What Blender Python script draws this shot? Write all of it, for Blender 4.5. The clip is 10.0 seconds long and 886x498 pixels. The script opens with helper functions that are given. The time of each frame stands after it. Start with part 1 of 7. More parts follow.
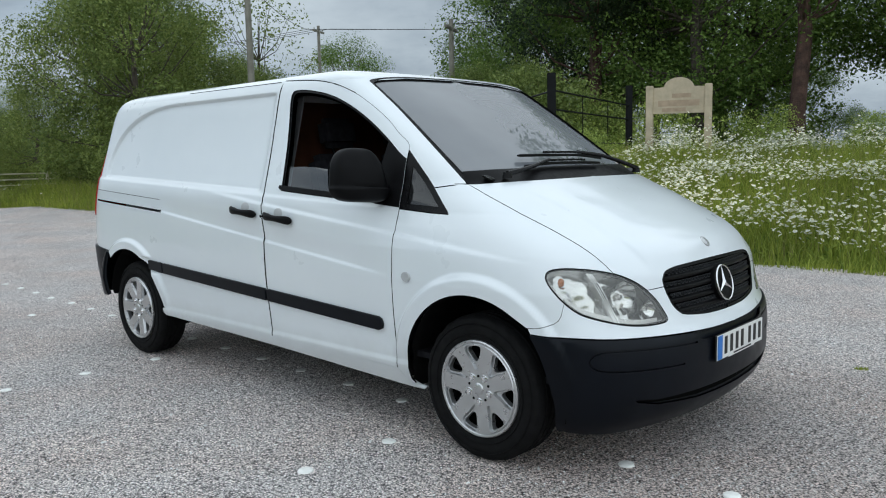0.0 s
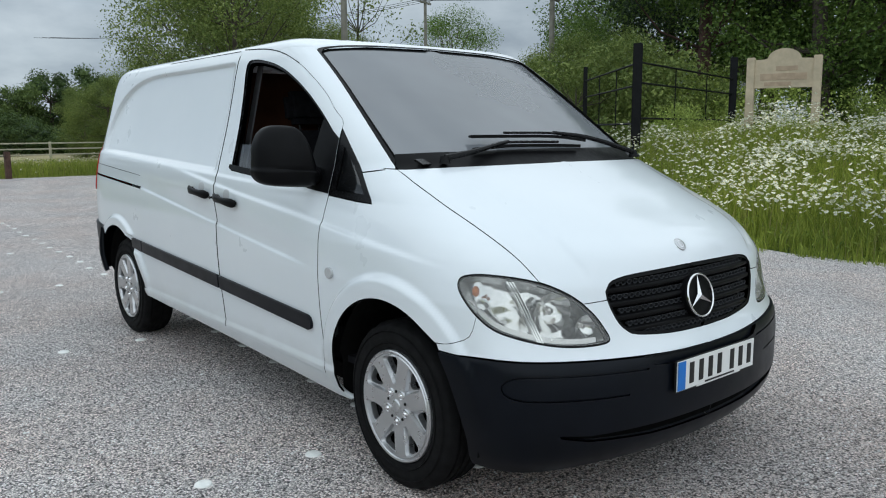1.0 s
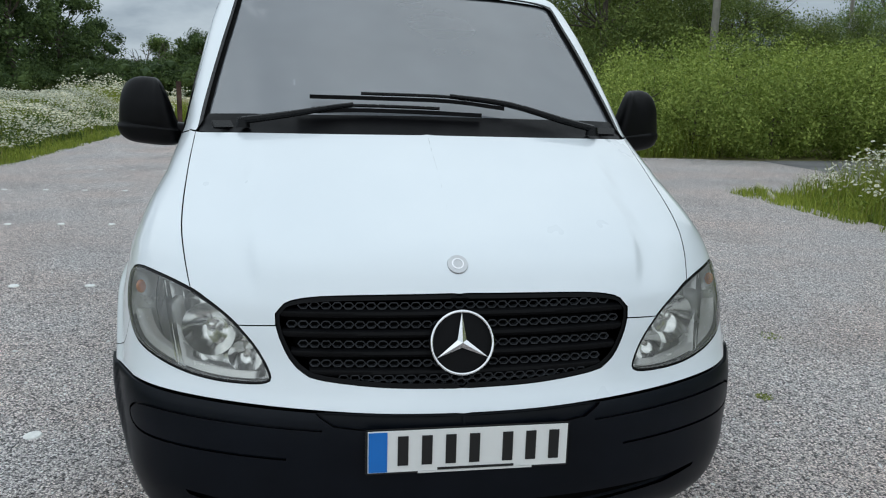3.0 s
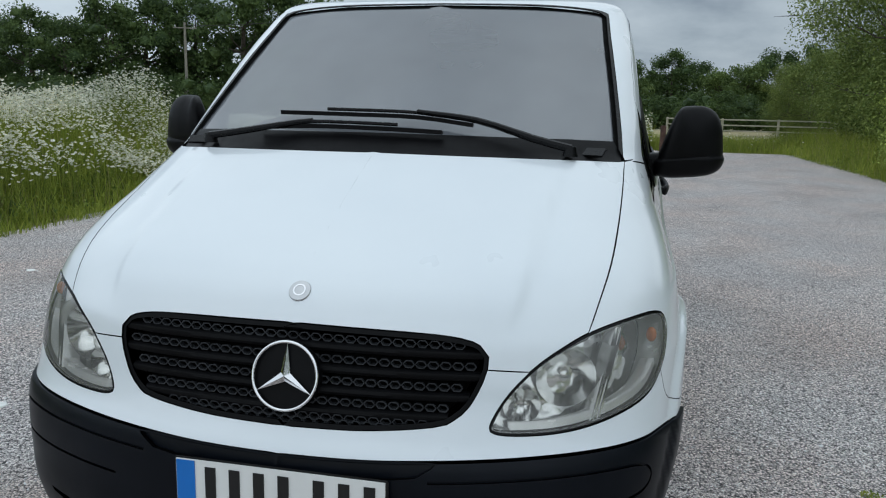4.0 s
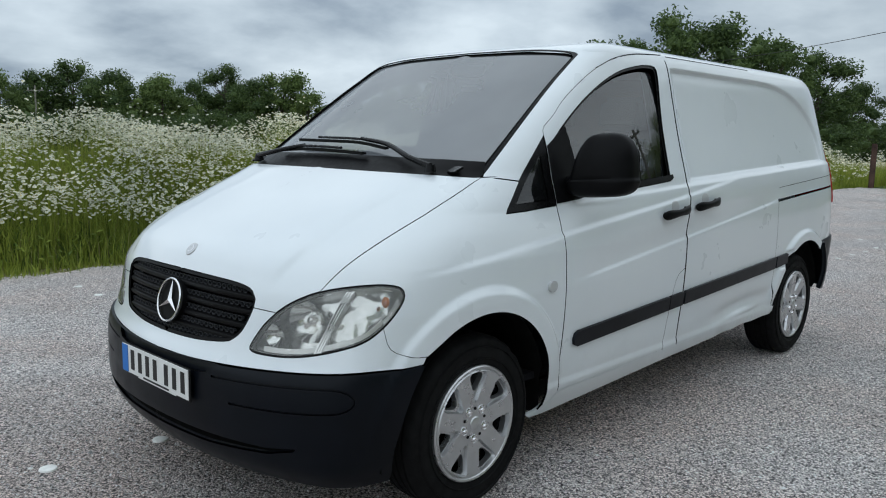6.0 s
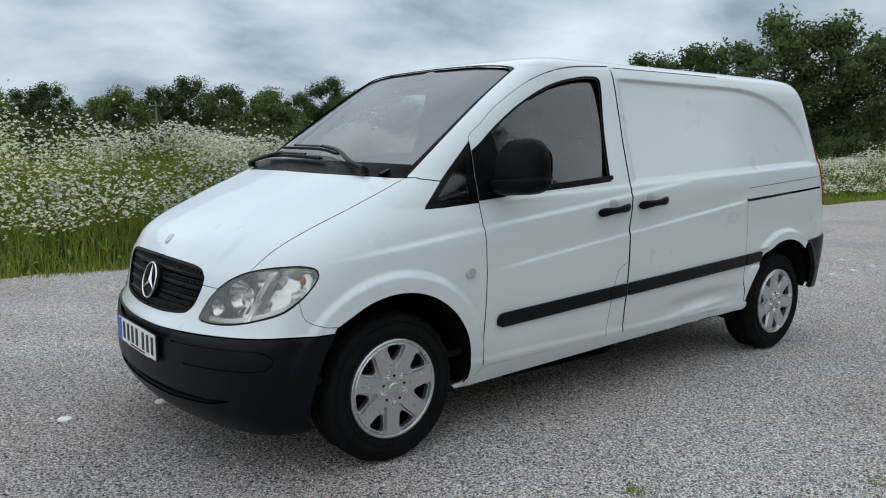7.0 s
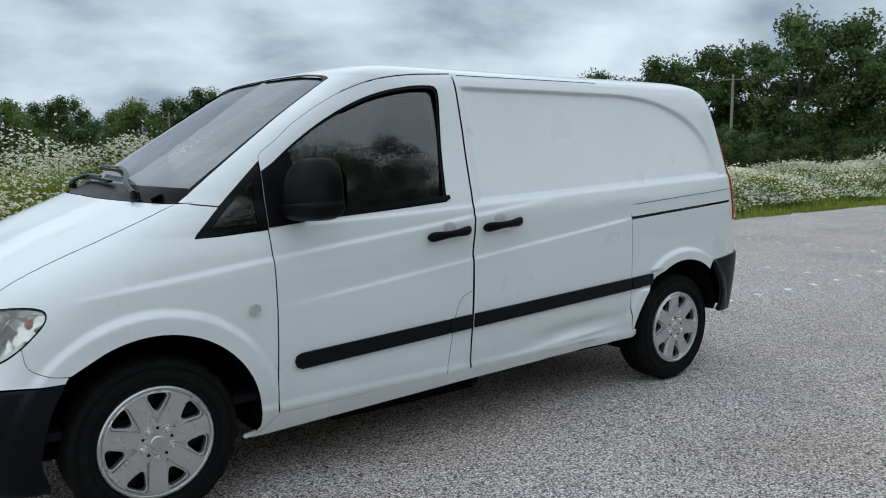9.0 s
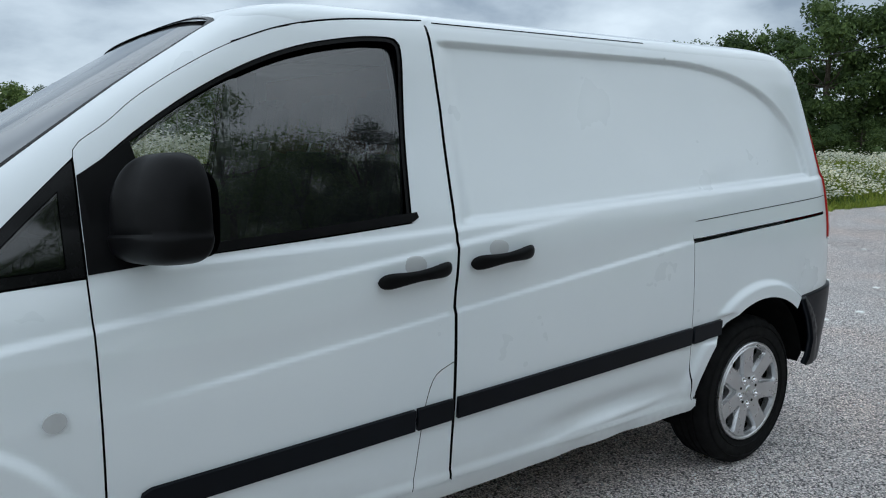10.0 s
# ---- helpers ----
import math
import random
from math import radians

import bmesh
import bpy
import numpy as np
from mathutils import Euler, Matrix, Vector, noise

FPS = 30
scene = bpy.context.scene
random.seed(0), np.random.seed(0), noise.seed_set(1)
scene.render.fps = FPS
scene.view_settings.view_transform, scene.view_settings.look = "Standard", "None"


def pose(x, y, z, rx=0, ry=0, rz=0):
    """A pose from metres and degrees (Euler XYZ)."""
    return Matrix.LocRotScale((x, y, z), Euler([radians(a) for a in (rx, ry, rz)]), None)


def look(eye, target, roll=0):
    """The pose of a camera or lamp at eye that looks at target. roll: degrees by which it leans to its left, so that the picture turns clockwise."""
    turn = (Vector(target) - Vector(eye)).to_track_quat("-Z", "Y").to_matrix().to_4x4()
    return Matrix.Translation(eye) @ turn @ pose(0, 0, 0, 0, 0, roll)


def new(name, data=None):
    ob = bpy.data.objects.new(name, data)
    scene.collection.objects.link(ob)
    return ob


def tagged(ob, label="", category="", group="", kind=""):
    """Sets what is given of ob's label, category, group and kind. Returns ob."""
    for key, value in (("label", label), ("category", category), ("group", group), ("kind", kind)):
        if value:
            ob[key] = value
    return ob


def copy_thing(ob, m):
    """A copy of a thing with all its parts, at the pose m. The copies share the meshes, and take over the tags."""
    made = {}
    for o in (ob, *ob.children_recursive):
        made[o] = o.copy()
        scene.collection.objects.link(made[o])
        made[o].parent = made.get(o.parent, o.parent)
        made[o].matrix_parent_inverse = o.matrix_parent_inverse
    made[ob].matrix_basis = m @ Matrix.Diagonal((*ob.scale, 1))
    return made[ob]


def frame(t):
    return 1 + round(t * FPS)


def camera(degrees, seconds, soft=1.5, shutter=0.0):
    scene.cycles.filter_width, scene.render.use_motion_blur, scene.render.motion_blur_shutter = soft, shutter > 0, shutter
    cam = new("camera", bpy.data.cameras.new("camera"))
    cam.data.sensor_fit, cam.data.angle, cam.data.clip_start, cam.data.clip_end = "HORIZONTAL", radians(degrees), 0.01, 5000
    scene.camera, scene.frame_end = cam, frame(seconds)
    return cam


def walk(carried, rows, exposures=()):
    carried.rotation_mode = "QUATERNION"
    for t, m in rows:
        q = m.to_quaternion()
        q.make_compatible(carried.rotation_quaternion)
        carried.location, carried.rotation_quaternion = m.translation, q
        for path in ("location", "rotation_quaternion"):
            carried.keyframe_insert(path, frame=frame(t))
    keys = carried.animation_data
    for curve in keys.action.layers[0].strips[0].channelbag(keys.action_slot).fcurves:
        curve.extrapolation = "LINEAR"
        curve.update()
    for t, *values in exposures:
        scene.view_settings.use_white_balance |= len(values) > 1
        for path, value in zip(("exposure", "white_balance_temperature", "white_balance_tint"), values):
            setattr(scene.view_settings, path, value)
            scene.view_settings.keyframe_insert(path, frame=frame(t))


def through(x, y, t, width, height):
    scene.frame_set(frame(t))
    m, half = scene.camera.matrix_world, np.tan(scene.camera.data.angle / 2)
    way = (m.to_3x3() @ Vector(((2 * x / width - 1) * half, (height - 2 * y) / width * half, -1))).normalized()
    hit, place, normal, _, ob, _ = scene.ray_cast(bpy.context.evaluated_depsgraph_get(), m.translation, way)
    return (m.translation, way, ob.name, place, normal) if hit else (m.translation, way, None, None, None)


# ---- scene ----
cam = camera(58.9, 10.0, soft=1.1)
PATH = [
    (0, (2.211, -3.542, 1.382), (0.87, -2.077, 1.146), -1.2),
    (0.5, (2.327, -3.137, 1.401), (0.905, -1.755, 1.138), -1.0),
    (1, (2.399, -2.627, 1.402), (0.868, -1.376, 1.103), -0.4),
    (1.5, (2.521, -2.082, 1.413), (0.87, -1.004, 1.079), 0.4),
    (2, (2.571, -1.533, 1.389), (0.805, -0.664, 1.032), 1.0),
    (2.5, (2.629, -0.956, 1.391), (0.77, -0.33, 1.003), 1.3),
    (3, (2.645, -0.385, 1.416), (0.714, -0.053, 1.014), 1.6),
    (3.2, (2.611, -0.148, 1.416), (0.661, 0.054, 1.018), 1.6),
    (4.3, (2.297, 1.034, 1.419), (0.435, 0.393, 1.07), 1.3),
    (4.5, (2.214, 1.239, 1.421), (0.409, 0.447, 1.083), 1.4),
    (5, (2.118, 1.746, 1.412), (0.46, 0.674, 1.093), 1.5),
    (5.5, (2.178, 2.249, 1.419), (0.632, 1.019, 1.11), 1.1),
    (5.7, (2.159, 2.454, 1.403), (0.659, 1.165, 1.106), 1.1),
    (6.8, (2.009, 3.509, 1.41), (0.741, 1.986, 1.137), 0.4),
    (7, (1.906, 3.648, 1.406), (0.673, 2.096, 1.138), 0.3),
    (7.5, (1.793, 4.046, 1.392), (0.619, 2.448, 1.132), 0.1),
    (8, (1.625, 4.279, 1.415), (0.478, 2.66, 1.163), -0.3),
    (8.5, (1.279, 4.279, 1.43), (0.116, 2.67, 1.179), -0.4),
    (9, (0.848, 3.925, 1.454), (-0.333, 2.33, 1.203), -0.5),
    (9.5, (0.341, 3.437, 1.458), (-0.846, 1.847, 1.206), -0.5),
    (10, (-0.124, 2.872, 1.463), (-1.273, 1.26, 1.18), -0.1),
]
walk(cam, [(t, look(eye, target, roll)) for t, eye, target, roll in PATH], [(0, 0.54, 6030, 4.0), (1.5, 0.44, 6010, 4.0), (3.0, 0.35, 6010, 4.0), (4.5, 0.19, 5910, 4.0), (5.5, 0.27, 5950, 4.0), (8, 0.36, 6010, 4.0), (9, 0.38, 5930, 4.0), (10, 0.38, 5830, 4.0)])

# ---- world and light: a bright overcast day with broken cloud ----
SUN_EL, SUN_AZ = 74.0, 40.0  # degrees; azimuth from +x towards +y
world = bpy.data.worlds.new("overcast_sky")
scene.world = world
world.use_nodes = True
wt = world.node_tree
wt.nodes.clear()


def wn(kind, **values):
    n = wt.nodes.new(kind)
    for k, v in values.items():
        n.inputs[k].default_value = v
    return n


sky = wt.nodes.new("ShaderNodeTexSky")
sky.sky_type = "NISHITA"
sky.sun_disc = False
sky.sun_elevation = radians(SUN_EL)
sky.sun_rotation = radians(90 - SUN_AZ)
sky.dust_density = 2.0
coord = wt.nodes.new("ShaderNodeTexCoord")
split = wt.nodes.new("ShaderNodeSeparateXYZ")
wt.links.new(coord.outputs["Generated"], split.inputs[0])
# a flat cloud deck: the direction is thrown onto a plane overhead
lift = wn("ShaderNodeMath")
lift.operation = "MAXIMUM"
lift.inputs[1].default_value = 0.0
wt.links.new(split.outputs["Z"], lift.inputs[0])
add = wn("ShaderNodeMath")
add.operation = "ADD"
add.inputs[1].default_value = 0.30
wt.links.new(lift.outputs[0], add.inputs[0])
deck = wt.nodes.new("ShaderNodeCombineXYZ")
for axis in ("X", "Y"):
    div = wt.nodes.new("ShaderNodeMath")
    div.operation = "DIVIDE"
    wt.links.new(split.outputs[axis], div.inputs[0])
    wt.links.new(add.outputs[0], div.inputs[1])
    wt.links.new(div.outputs[0], deck.inputs[axis])
cloud = wn("ShaderNodeTexNoise", Scale=1.5, Detail=7.0, Roughness=0.52, Distortion=0.15)
wt.links.new(deck.outputs[0], cloud.inputs["Vector"])
tone = wt.nodes.new("ShaderNodeValToRGB")
tone.color_ramp.elements[0].position, tone.color_ramp.elements[0].color = 0.38, (0.25, 0.285, 0.335, 1)
tone.color_ramp.elements[1].position, tone.color_ramp.elements[1].color = 0.64, (0.62, 0.65, 0.68, 1)
mid = tone.color_ramp.elements.new(0.50)
mid.color = (0.44, 0.475, 0.515, 1)
lumps = wn("ShaderNodeTexNoise", Scale=3.2, Detail=6.0, Roughness=0.55, Distortion=0.1)
wt.links.new(deck.outputs[0], lumps.inputs["Vector"])
both_scales = wt.nodes.new("ShaderNodeMix")
both_scales.inputs[0].default_value = 0.24
wt.links.new(cloud.outputs["Fac"], both_scales.inputs[2])
wt.links.new(lumps.outputs["Fac"], both_scales.inputs[3])
wt.links.new(both_scales.outputs[0], tone.inputs[0])
# brighter overhead, as under a real cloud deck
glow = wn("ShaderNodeMapRange")
glow.inputs["From Min"].default_value, glow.inputs["From Max"].default_value = 0.0, 0.9
glow.inputs["To Min"].default_value, glow.inputs["To Max"].default_value = 1.0, 1.12
wt.links.new(lift.outputs[0], glow.inputs["Value"])
deck_back = wn("ShaderNodeBackground")
wt.links.new(tone.outputs[0], deck_back.inputs["Color"])
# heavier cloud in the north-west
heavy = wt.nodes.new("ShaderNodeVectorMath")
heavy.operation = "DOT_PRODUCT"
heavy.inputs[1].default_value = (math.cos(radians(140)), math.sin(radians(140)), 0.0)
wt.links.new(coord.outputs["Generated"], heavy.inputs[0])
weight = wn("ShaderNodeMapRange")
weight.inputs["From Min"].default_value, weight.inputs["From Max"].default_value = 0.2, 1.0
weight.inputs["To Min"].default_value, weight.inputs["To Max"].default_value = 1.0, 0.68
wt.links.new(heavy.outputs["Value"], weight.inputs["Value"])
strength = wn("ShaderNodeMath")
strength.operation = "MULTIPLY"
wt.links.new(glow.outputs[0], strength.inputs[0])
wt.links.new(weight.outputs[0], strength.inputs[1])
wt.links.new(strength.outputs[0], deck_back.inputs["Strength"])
sky_back = wn("ShaderNodeBackground", Strength=0.10)
wt.links.new(sky.outputs[0], sky_back.inputs["Color"])
gaps = wn("ShaderNodeTexNoise", Scale=0.42, Detail=4.0, Roughness=0.5)
wt.links.new(deck.outputs[0], gaps.inputs["Vector"])
cover = wt.nodes.new("ShaderNodeMapRange")
cover.inputs["From Min"].default_value, cover.inputs["From Max"].default_value = 0.62, 0.74
cover.inputs["To Min"].default_value, cover.inputs["To Max"].default_value = 0.96, 0.45
wt.links.new(gaps.outputs["Fac"], cover.inputs["Value"])
mix = wt.nodes.new("ShaderNodeMixShader")
wt.links.new(cover.outputs[0], mix.inputs[0])
wt.links.new(sky_back.outputs[0], mix.inputs[1])
wt.links.new(deck_back.outputs[0], mix.inputs[2])
world_out = wt.nodes.new("ShaderNodeOutputWorld")
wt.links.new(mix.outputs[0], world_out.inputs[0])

sun = new("sun", bpy.data.lights.new("sun", "SUN"))
sun.data.energy, sun.data.angle, sun.data.color = 1.1, radians(170), (1.0, 0.97, 0.93)
sun.matrix_world = look((20 * math.cos(radians(SUN_AZ)), 20 * math.sin(radians(SUN_AZ)), 20 * math.tan(radians(SUN_EL))), (0, 0, 0))

# ---- materials ----
class Mat:
    """A small builder round one node material."""

    def __init__(self, name):
        self.m = bpy.data.materials.new(name)
        self.m.use_nodes = True
        self.t = self.m.node_tree
        self.p = self.t.nodes["Principled BSDF"]
        self.out = self.t.nodes["Material Output"]

    def node(self, kind, **values):
        n = self.t.nodes.new(kind)
        for k, v in values.items():
            n.inputs[k].default_value = v
        return n

    def link(self, a, b):
        self.t.links.new(a, b)

    def set(self, **values):
        names = {"color": "Base Color", "rough": "Roughness", "metal": "Metallic", "coat": "Coat Weight", "coat_rough": "Coat Roughness",
                 "spec": "Specular IOR Level", "ior": "IOR", "sheen": "Sheen Weight", "trans": "Transmission Weight", "sub": "Subsurface Weight"}
        for k, v in values.items():
            self.p.inputs[names[k]].default_value = (*v, 1) if isinstance(v, tuple) else v
        return self

    def coords(self, kind="Object"):
        return self.node("ShaderNodeTexCoord").outputs[kind]

    def noise(self, scale, detail=4.0, rough=0.55, vector=None):
        n = self.node("ShaderNodeTexNoise", Scale=scale, Detail=detail, Roughness=rough)
        self.link(vector if vector is not None else self.coords(), n.inputs["Vector"])
        return n.outputs["Fac"]

    def ramp(self, fac, *stops):
        r = self.node("ShaderNodeValToRGB")
        e = r.color_ramp.elements
        while len(e) < len(stops):
            e.new(0.5)
        for el, (pos, col) in zip(e, stops):
            el.position, el.color = pos, (*col, 1) if len(col) == 3 else col
        self.link(fac, r.inputs[0])
        return r.outputs[0]

    def mix(self, fac, a, b, blend="MIX"):
        n = self.t.nodes.new("ShaderNodeMix")
        n.data_type, n.blend_type = "RGBA", blend
        for value, slot in ((fac, n.inputs[0]), (a, n.inputs[6]), (b, n.inputs[7])):
            if hasattr(value, "is_linked"):
                self.link(value, slot)
            else:
                slot.default_value = (*value, 1) if isinstance(value, tuple) else value
        return n.outputs[2]

    def bump(self, height, strength=0.3, distance=0.01):
        b = self.node("ShaderNodeBump", Strength=strength, Distance=distance)
        self.link(height, b.inputs["Height"])
        self.link(b.outputs[0], self.p.inputs["Normal"])
        return self

    def color(self, socket):
        self.link(socket, self.p.inputs["Base Color"])
        return self

    def rough(self, socket):
        self.link(socket, self.p.inputs["Roughness"])
        return self

    def math(self, op, a, b=0.0):
        n = self.node("ShaderNodeMath")
        n.operation = op
        for value, slot in ((a, n.inputs[0]), (b, n.inputs[1])):
            if hasattr(value, "is_linked"):
                self.link(value, slot)
            else:
                slot.default_value = value
        return n.outputs[0]


def speckled(name, color, rough, metal=0.0, vary=0.12, scale=9.0, fine=240.0, bump=0.15, depth=0.001, **more):
    """A plain material with stains at one scale and grain at another."""
    a = Mat(name).set(rough=rough, metal=metal, **more)
    lo, hi = tuple(c * (1 - vary) for c in color), tuple(min(1, c * (1 + vary)) for c in color)
    a.color(a.ramp(a.noise(scale), (0.3, lo), (0.7, hi)))
    a.rough(a.ramp(a.noise(scale * 2.3), (0.3, (rough * 0.85,) * 3), (0.7, (min(1, rough * 1.15),) * 3)))
    if bump:
        a.bump(a.noise(fine, 2.0), bump, depth)
    return a.m


def paint_material():
    a = Mat("white_paint").set(rough=0.32, coat=0.9, coat_rough=0.05, spec=0.5)
    film = a.noise(1.3, 5.0)
    base = a.ramp(film, (0.35, (0.730, 0.775, 0.810)), (0.65, (0.765, 0.805, 0.835)))
    # road dirt thrown up along the lower edge, with a ragged shape of its own
    z = a.node("ShaderNodeSeparateXYZ")
    a.link(a.coords(), z.inputs[0])
    ragged = a.math("ADD", z.outputs["Z"], a.math("MULTIPLY", a.noise(7.0, 6.0), 0.16))
    dirt = a.ramp(ragged, (0.40, (0.30, 0.30, 0.30)), (0.56, (0.0, 0.0, 0.0)))
    a.color(a.mix(dirt, base, (0.36, 0.35, 0.33)))
    a.rough(a.ramp(a.noise(3.0), (0.3, (0.26,) * 3), (0.7, (0.40,) * 3)))
    # faint waviness of pressed sheet metal
    a.bump(a.noise(2.2, 2.0), 0.02, 0.01)
    return a.m


def glass_material(name, tint, film_amount, rough=0.0, ior=1.5, haze=(0.56, 0.60, 0.66)):
    """A pane: what is behind it shows through, the sky is mirrored at its surface, and a diffuse film paints in dust,
    haze and reflected sky.
    """
    a = Mat(name)
    clear = a.node("ShaderNodeBsdfTransparent")
    clear.inputs[0].default_value = (*tint, 1)
    gloss = a.node("ShaderNodeBsdfGlossy", Roughness=rough)
    fres = a.node("ShaderNodeFresnel", IOR=ior)
    one = a.node("ShaderNodeMixShader")
    a.link(fres.outputs[0], one.inputs[0])
    a.link(clear.outputs[0], one.inputs[1])
    a.link(gloss.outputs[0], one.inputs[2])
    film = a.node("ShaderNodeBsdfDiffuse")
    film.inputs[0].default_value = (*haze, 1)
    two = a.node("ShaderNodeMixShader")
    amount = a.ramp(a.noise(1.6, 3.0), (0.3, (film_amount * 0.85,) * 3), (0.7, (film_amount * 1.15,) * 3))
    a.link(amount, two.inputs[0])
    a.link(one.outputs[0], two.inputs[1])
    a.link(film.outputs[0], two.inputs[2])
    a.link(two.outputs[0], a.out.inputs[0])
    return a.m


M_PAINT = paint_material()
M_PLASTIC = speckled("grey_bumper_plastic", (0.0036, 0.0050, 0.0082), 0.34, spec=0.15, vary=0.2, scale=5, bump=0.12, depth=0.0006)
M_BLACK = speckled("black_plastic", (0.004, 0.004, 0.0046), 0.40, vary=0.2, scale=14, bump=0.3, depth=0.0006, spec=0.10)
M_MESH = speckled("grille_mesh_plastic", (0.034, 0.036, 0.040), 0.4, vary=0.2, scale=14, bump=0.0, spec=0.2)
M_TRIM = speckled("black_window_trim", (0.0035, 0.0035, 0.004), 0.26, spec=0.16, vary=0.2, scale=14, bump=0.0)
# black for gaps and slots; on panel edges it paints in the seam's shade
M_GAPBLACK = speckled("gap_black", (0.003, 0.003, 0.003), 0.8, bump=0.0, spec=0.04)
M_UNDER = speckled("underbody_black", (0.006, 0.006, 0.006), 0.95, vary=0.3, bump=0.3, depth=0.004, spec=0.1)
M_RUBBER = speckled("tyre_rubber", (0.006, 0.006, 0.0064), 0.75, spec=0.14, vary=0.3, scale=11, bump=0.35, depth=0.001)
M_HUBCAP = speckled("silver_hubcap", (0.56, 0.565, 0.575), 0.30, metal=0.85, vary=0.03, scale=12, bump=0.0)
M_CHROME = speckled("chrome", (0.80, 0.80, 0.81), 0.10, metal=1.0, vary=0.04, bump=0.0)
M_SILVER = speckled("satin_silver", (0.62, 0.63, 0.64), 0.3, metal=0.9, vary=0.05, bump=0.0)
M_GLASS = glass_material("side_glass", (0.45, 0.48, 0.48), 0.012, 0.0, 2.25)
M_QUARTER = glass_material("quarter_light_glass", (0.12, 0.13, 0.13), 0.006, 0.0, 1.75)
# the windscreen's strong pale film stands in for bright sky reflected in it
M_SCREEN = glass_material("windscreen_glass", (0.34, 0.37, 0.39), 0.22, 0.012, 2.4, (0.58, 0.61, 0.66))
M_LENS = glass_material("headlamp_lens", (0.96, 0.96, 0.94), 0.095, 0.01, 1.5, (0.90, 0.90, 0.87))
M_REFLECTOR = speckled("lamp_reflector", (0.78, 0.78, 0.77), 0.12, metal=1.0, vary=0.05, bump=0.0)
M_LAMPBACK = speckled("lamp_housing", (0.74, 0.74, 0.73), 0.16, metal=0.95, vary=0.10, fine=9, bump=0.5, depth=0.05)
M_LAMPWALL = speckled("lamp_wall", (0.72, 0.72, 0.71), 0.25, metal=0.5, vary=0.04, bump=0.0)
# grey that puts the finger recess's shade into the colour
M_CUPSHADE = speckled("handle_recess_shade", (0.50, 0.51, 0.52), 0.4, vary=0.06, bump=0.0)
M_REPEATER = speckled("grey_indicator_lens", (0.46, 0.47, 0.48), 0.2, vary=0.08, bump=0.0, coat=0.6)
M_AMBER = speckled("amber_bulb_cover", (0.60, 0.19, 0.05), 0.25, vary=0.1, bump=0.0, coat=0.5)
M_RED = speckled("red_tail_lens", (0.42, 0.012, 0.016), 0.18, vary=0.12, bump=0.0, coat=0.8)
M_FABRIC = speckled("dark_seat_cloth", (0.016, 0.016, 0.019), 0.95, spec=0.1, vary=0.3, scale=30, bump=0.5, depth=0.001)
M_RUST = speckled("brown_bulkhead_board", (0.055, 0.021, 0.011), 0.85, spec=0.1, vary=0.35, scale=6, bump=0.4, depth=0.002)
M_DASH = speckled("grey_dash_plastic", (0.11, 0.11, 0.115), 0.65, vary=0.12, bump=0.3, depth=0.0006)
M_PLATE = speckled("plate_white", (0.80, 0.80, 0.78), 0.35, vary=0.03, bump=0.0)
M_BLUE = speckled("plate_blue", (0.015, 0.16, 0.55), 0.35, vary=0.05, bump=0.0)
M_INK = speckled("plate_black", (0.008, 0.008, 0.008), 0.45, bump=0.0)

# ---- mesh helpers ----
from mathutils.geometry import delaunay_2d_cdt


def link_mesh(name, verts, faces, mats, parent=None, label="", smooth=True, slots=None, normals=None):
    me = bpy.data.meshes.new(name)
    me.from_pydata([tuple(v) for v in verts], [], faces)
    for m in mats if isinstance(mats, (list, tuple)) else [mats]:
        me.materials.append(m)
    if slots is not None:
        me.polygons.foreach_set("material_index", slots)
    me.polygons.foreach_set("use_smooth", [smooth] * len(me.polygons))
    me.update()
    if normals is not None:
        me.normals_split_custom_set_from_vertices([tuple(n) for n in normals])
    ob = new(name, me)
    ob.parent = parent
    if label:
        ob["label"] = label
    return ob


def part(name, bm, material, parent, label="", smooth=False, bevel=0.0):
    """Links a bmesh as one mesh object under a thing or a part."""
    if bevel:
        edges = [e for e in bm.edges if len(e.link_faces) == 2 and e.calc_face_angle(0) > 0.5]
        bmesh.ops.bevel(bm, geom=edges, offset=bevel, segments=2, affect="EDGES", clamp_overlap=True)
    bmesh.ops.recalc_face_normals(bm, faces=bm.faces[:])
    me = bpy.data.meshes.new(name)
    bm.to_mesh(me)
    bm.free()
    me.materials.append(material)
    me.polygons.foreach_set("use_smooth", [smooth] * len(me.polygons))
    if smooth:
        me.set_sharp_from_angle(angle=radians(38))
    ob = new(name, me)
    ob.parent = parent
    if label:
        ob["label"] = label
    return ob


def box(size, at=(0, 0, 0), turn=(0, 0, 0), bm=None):
    bm = bm or bmesh.new()
    bmesh.ops.create_cube(bm, size=1, matrix=pose(*at, *turn) @ Matrix.Diagonal((*size, 1)))
    return bm


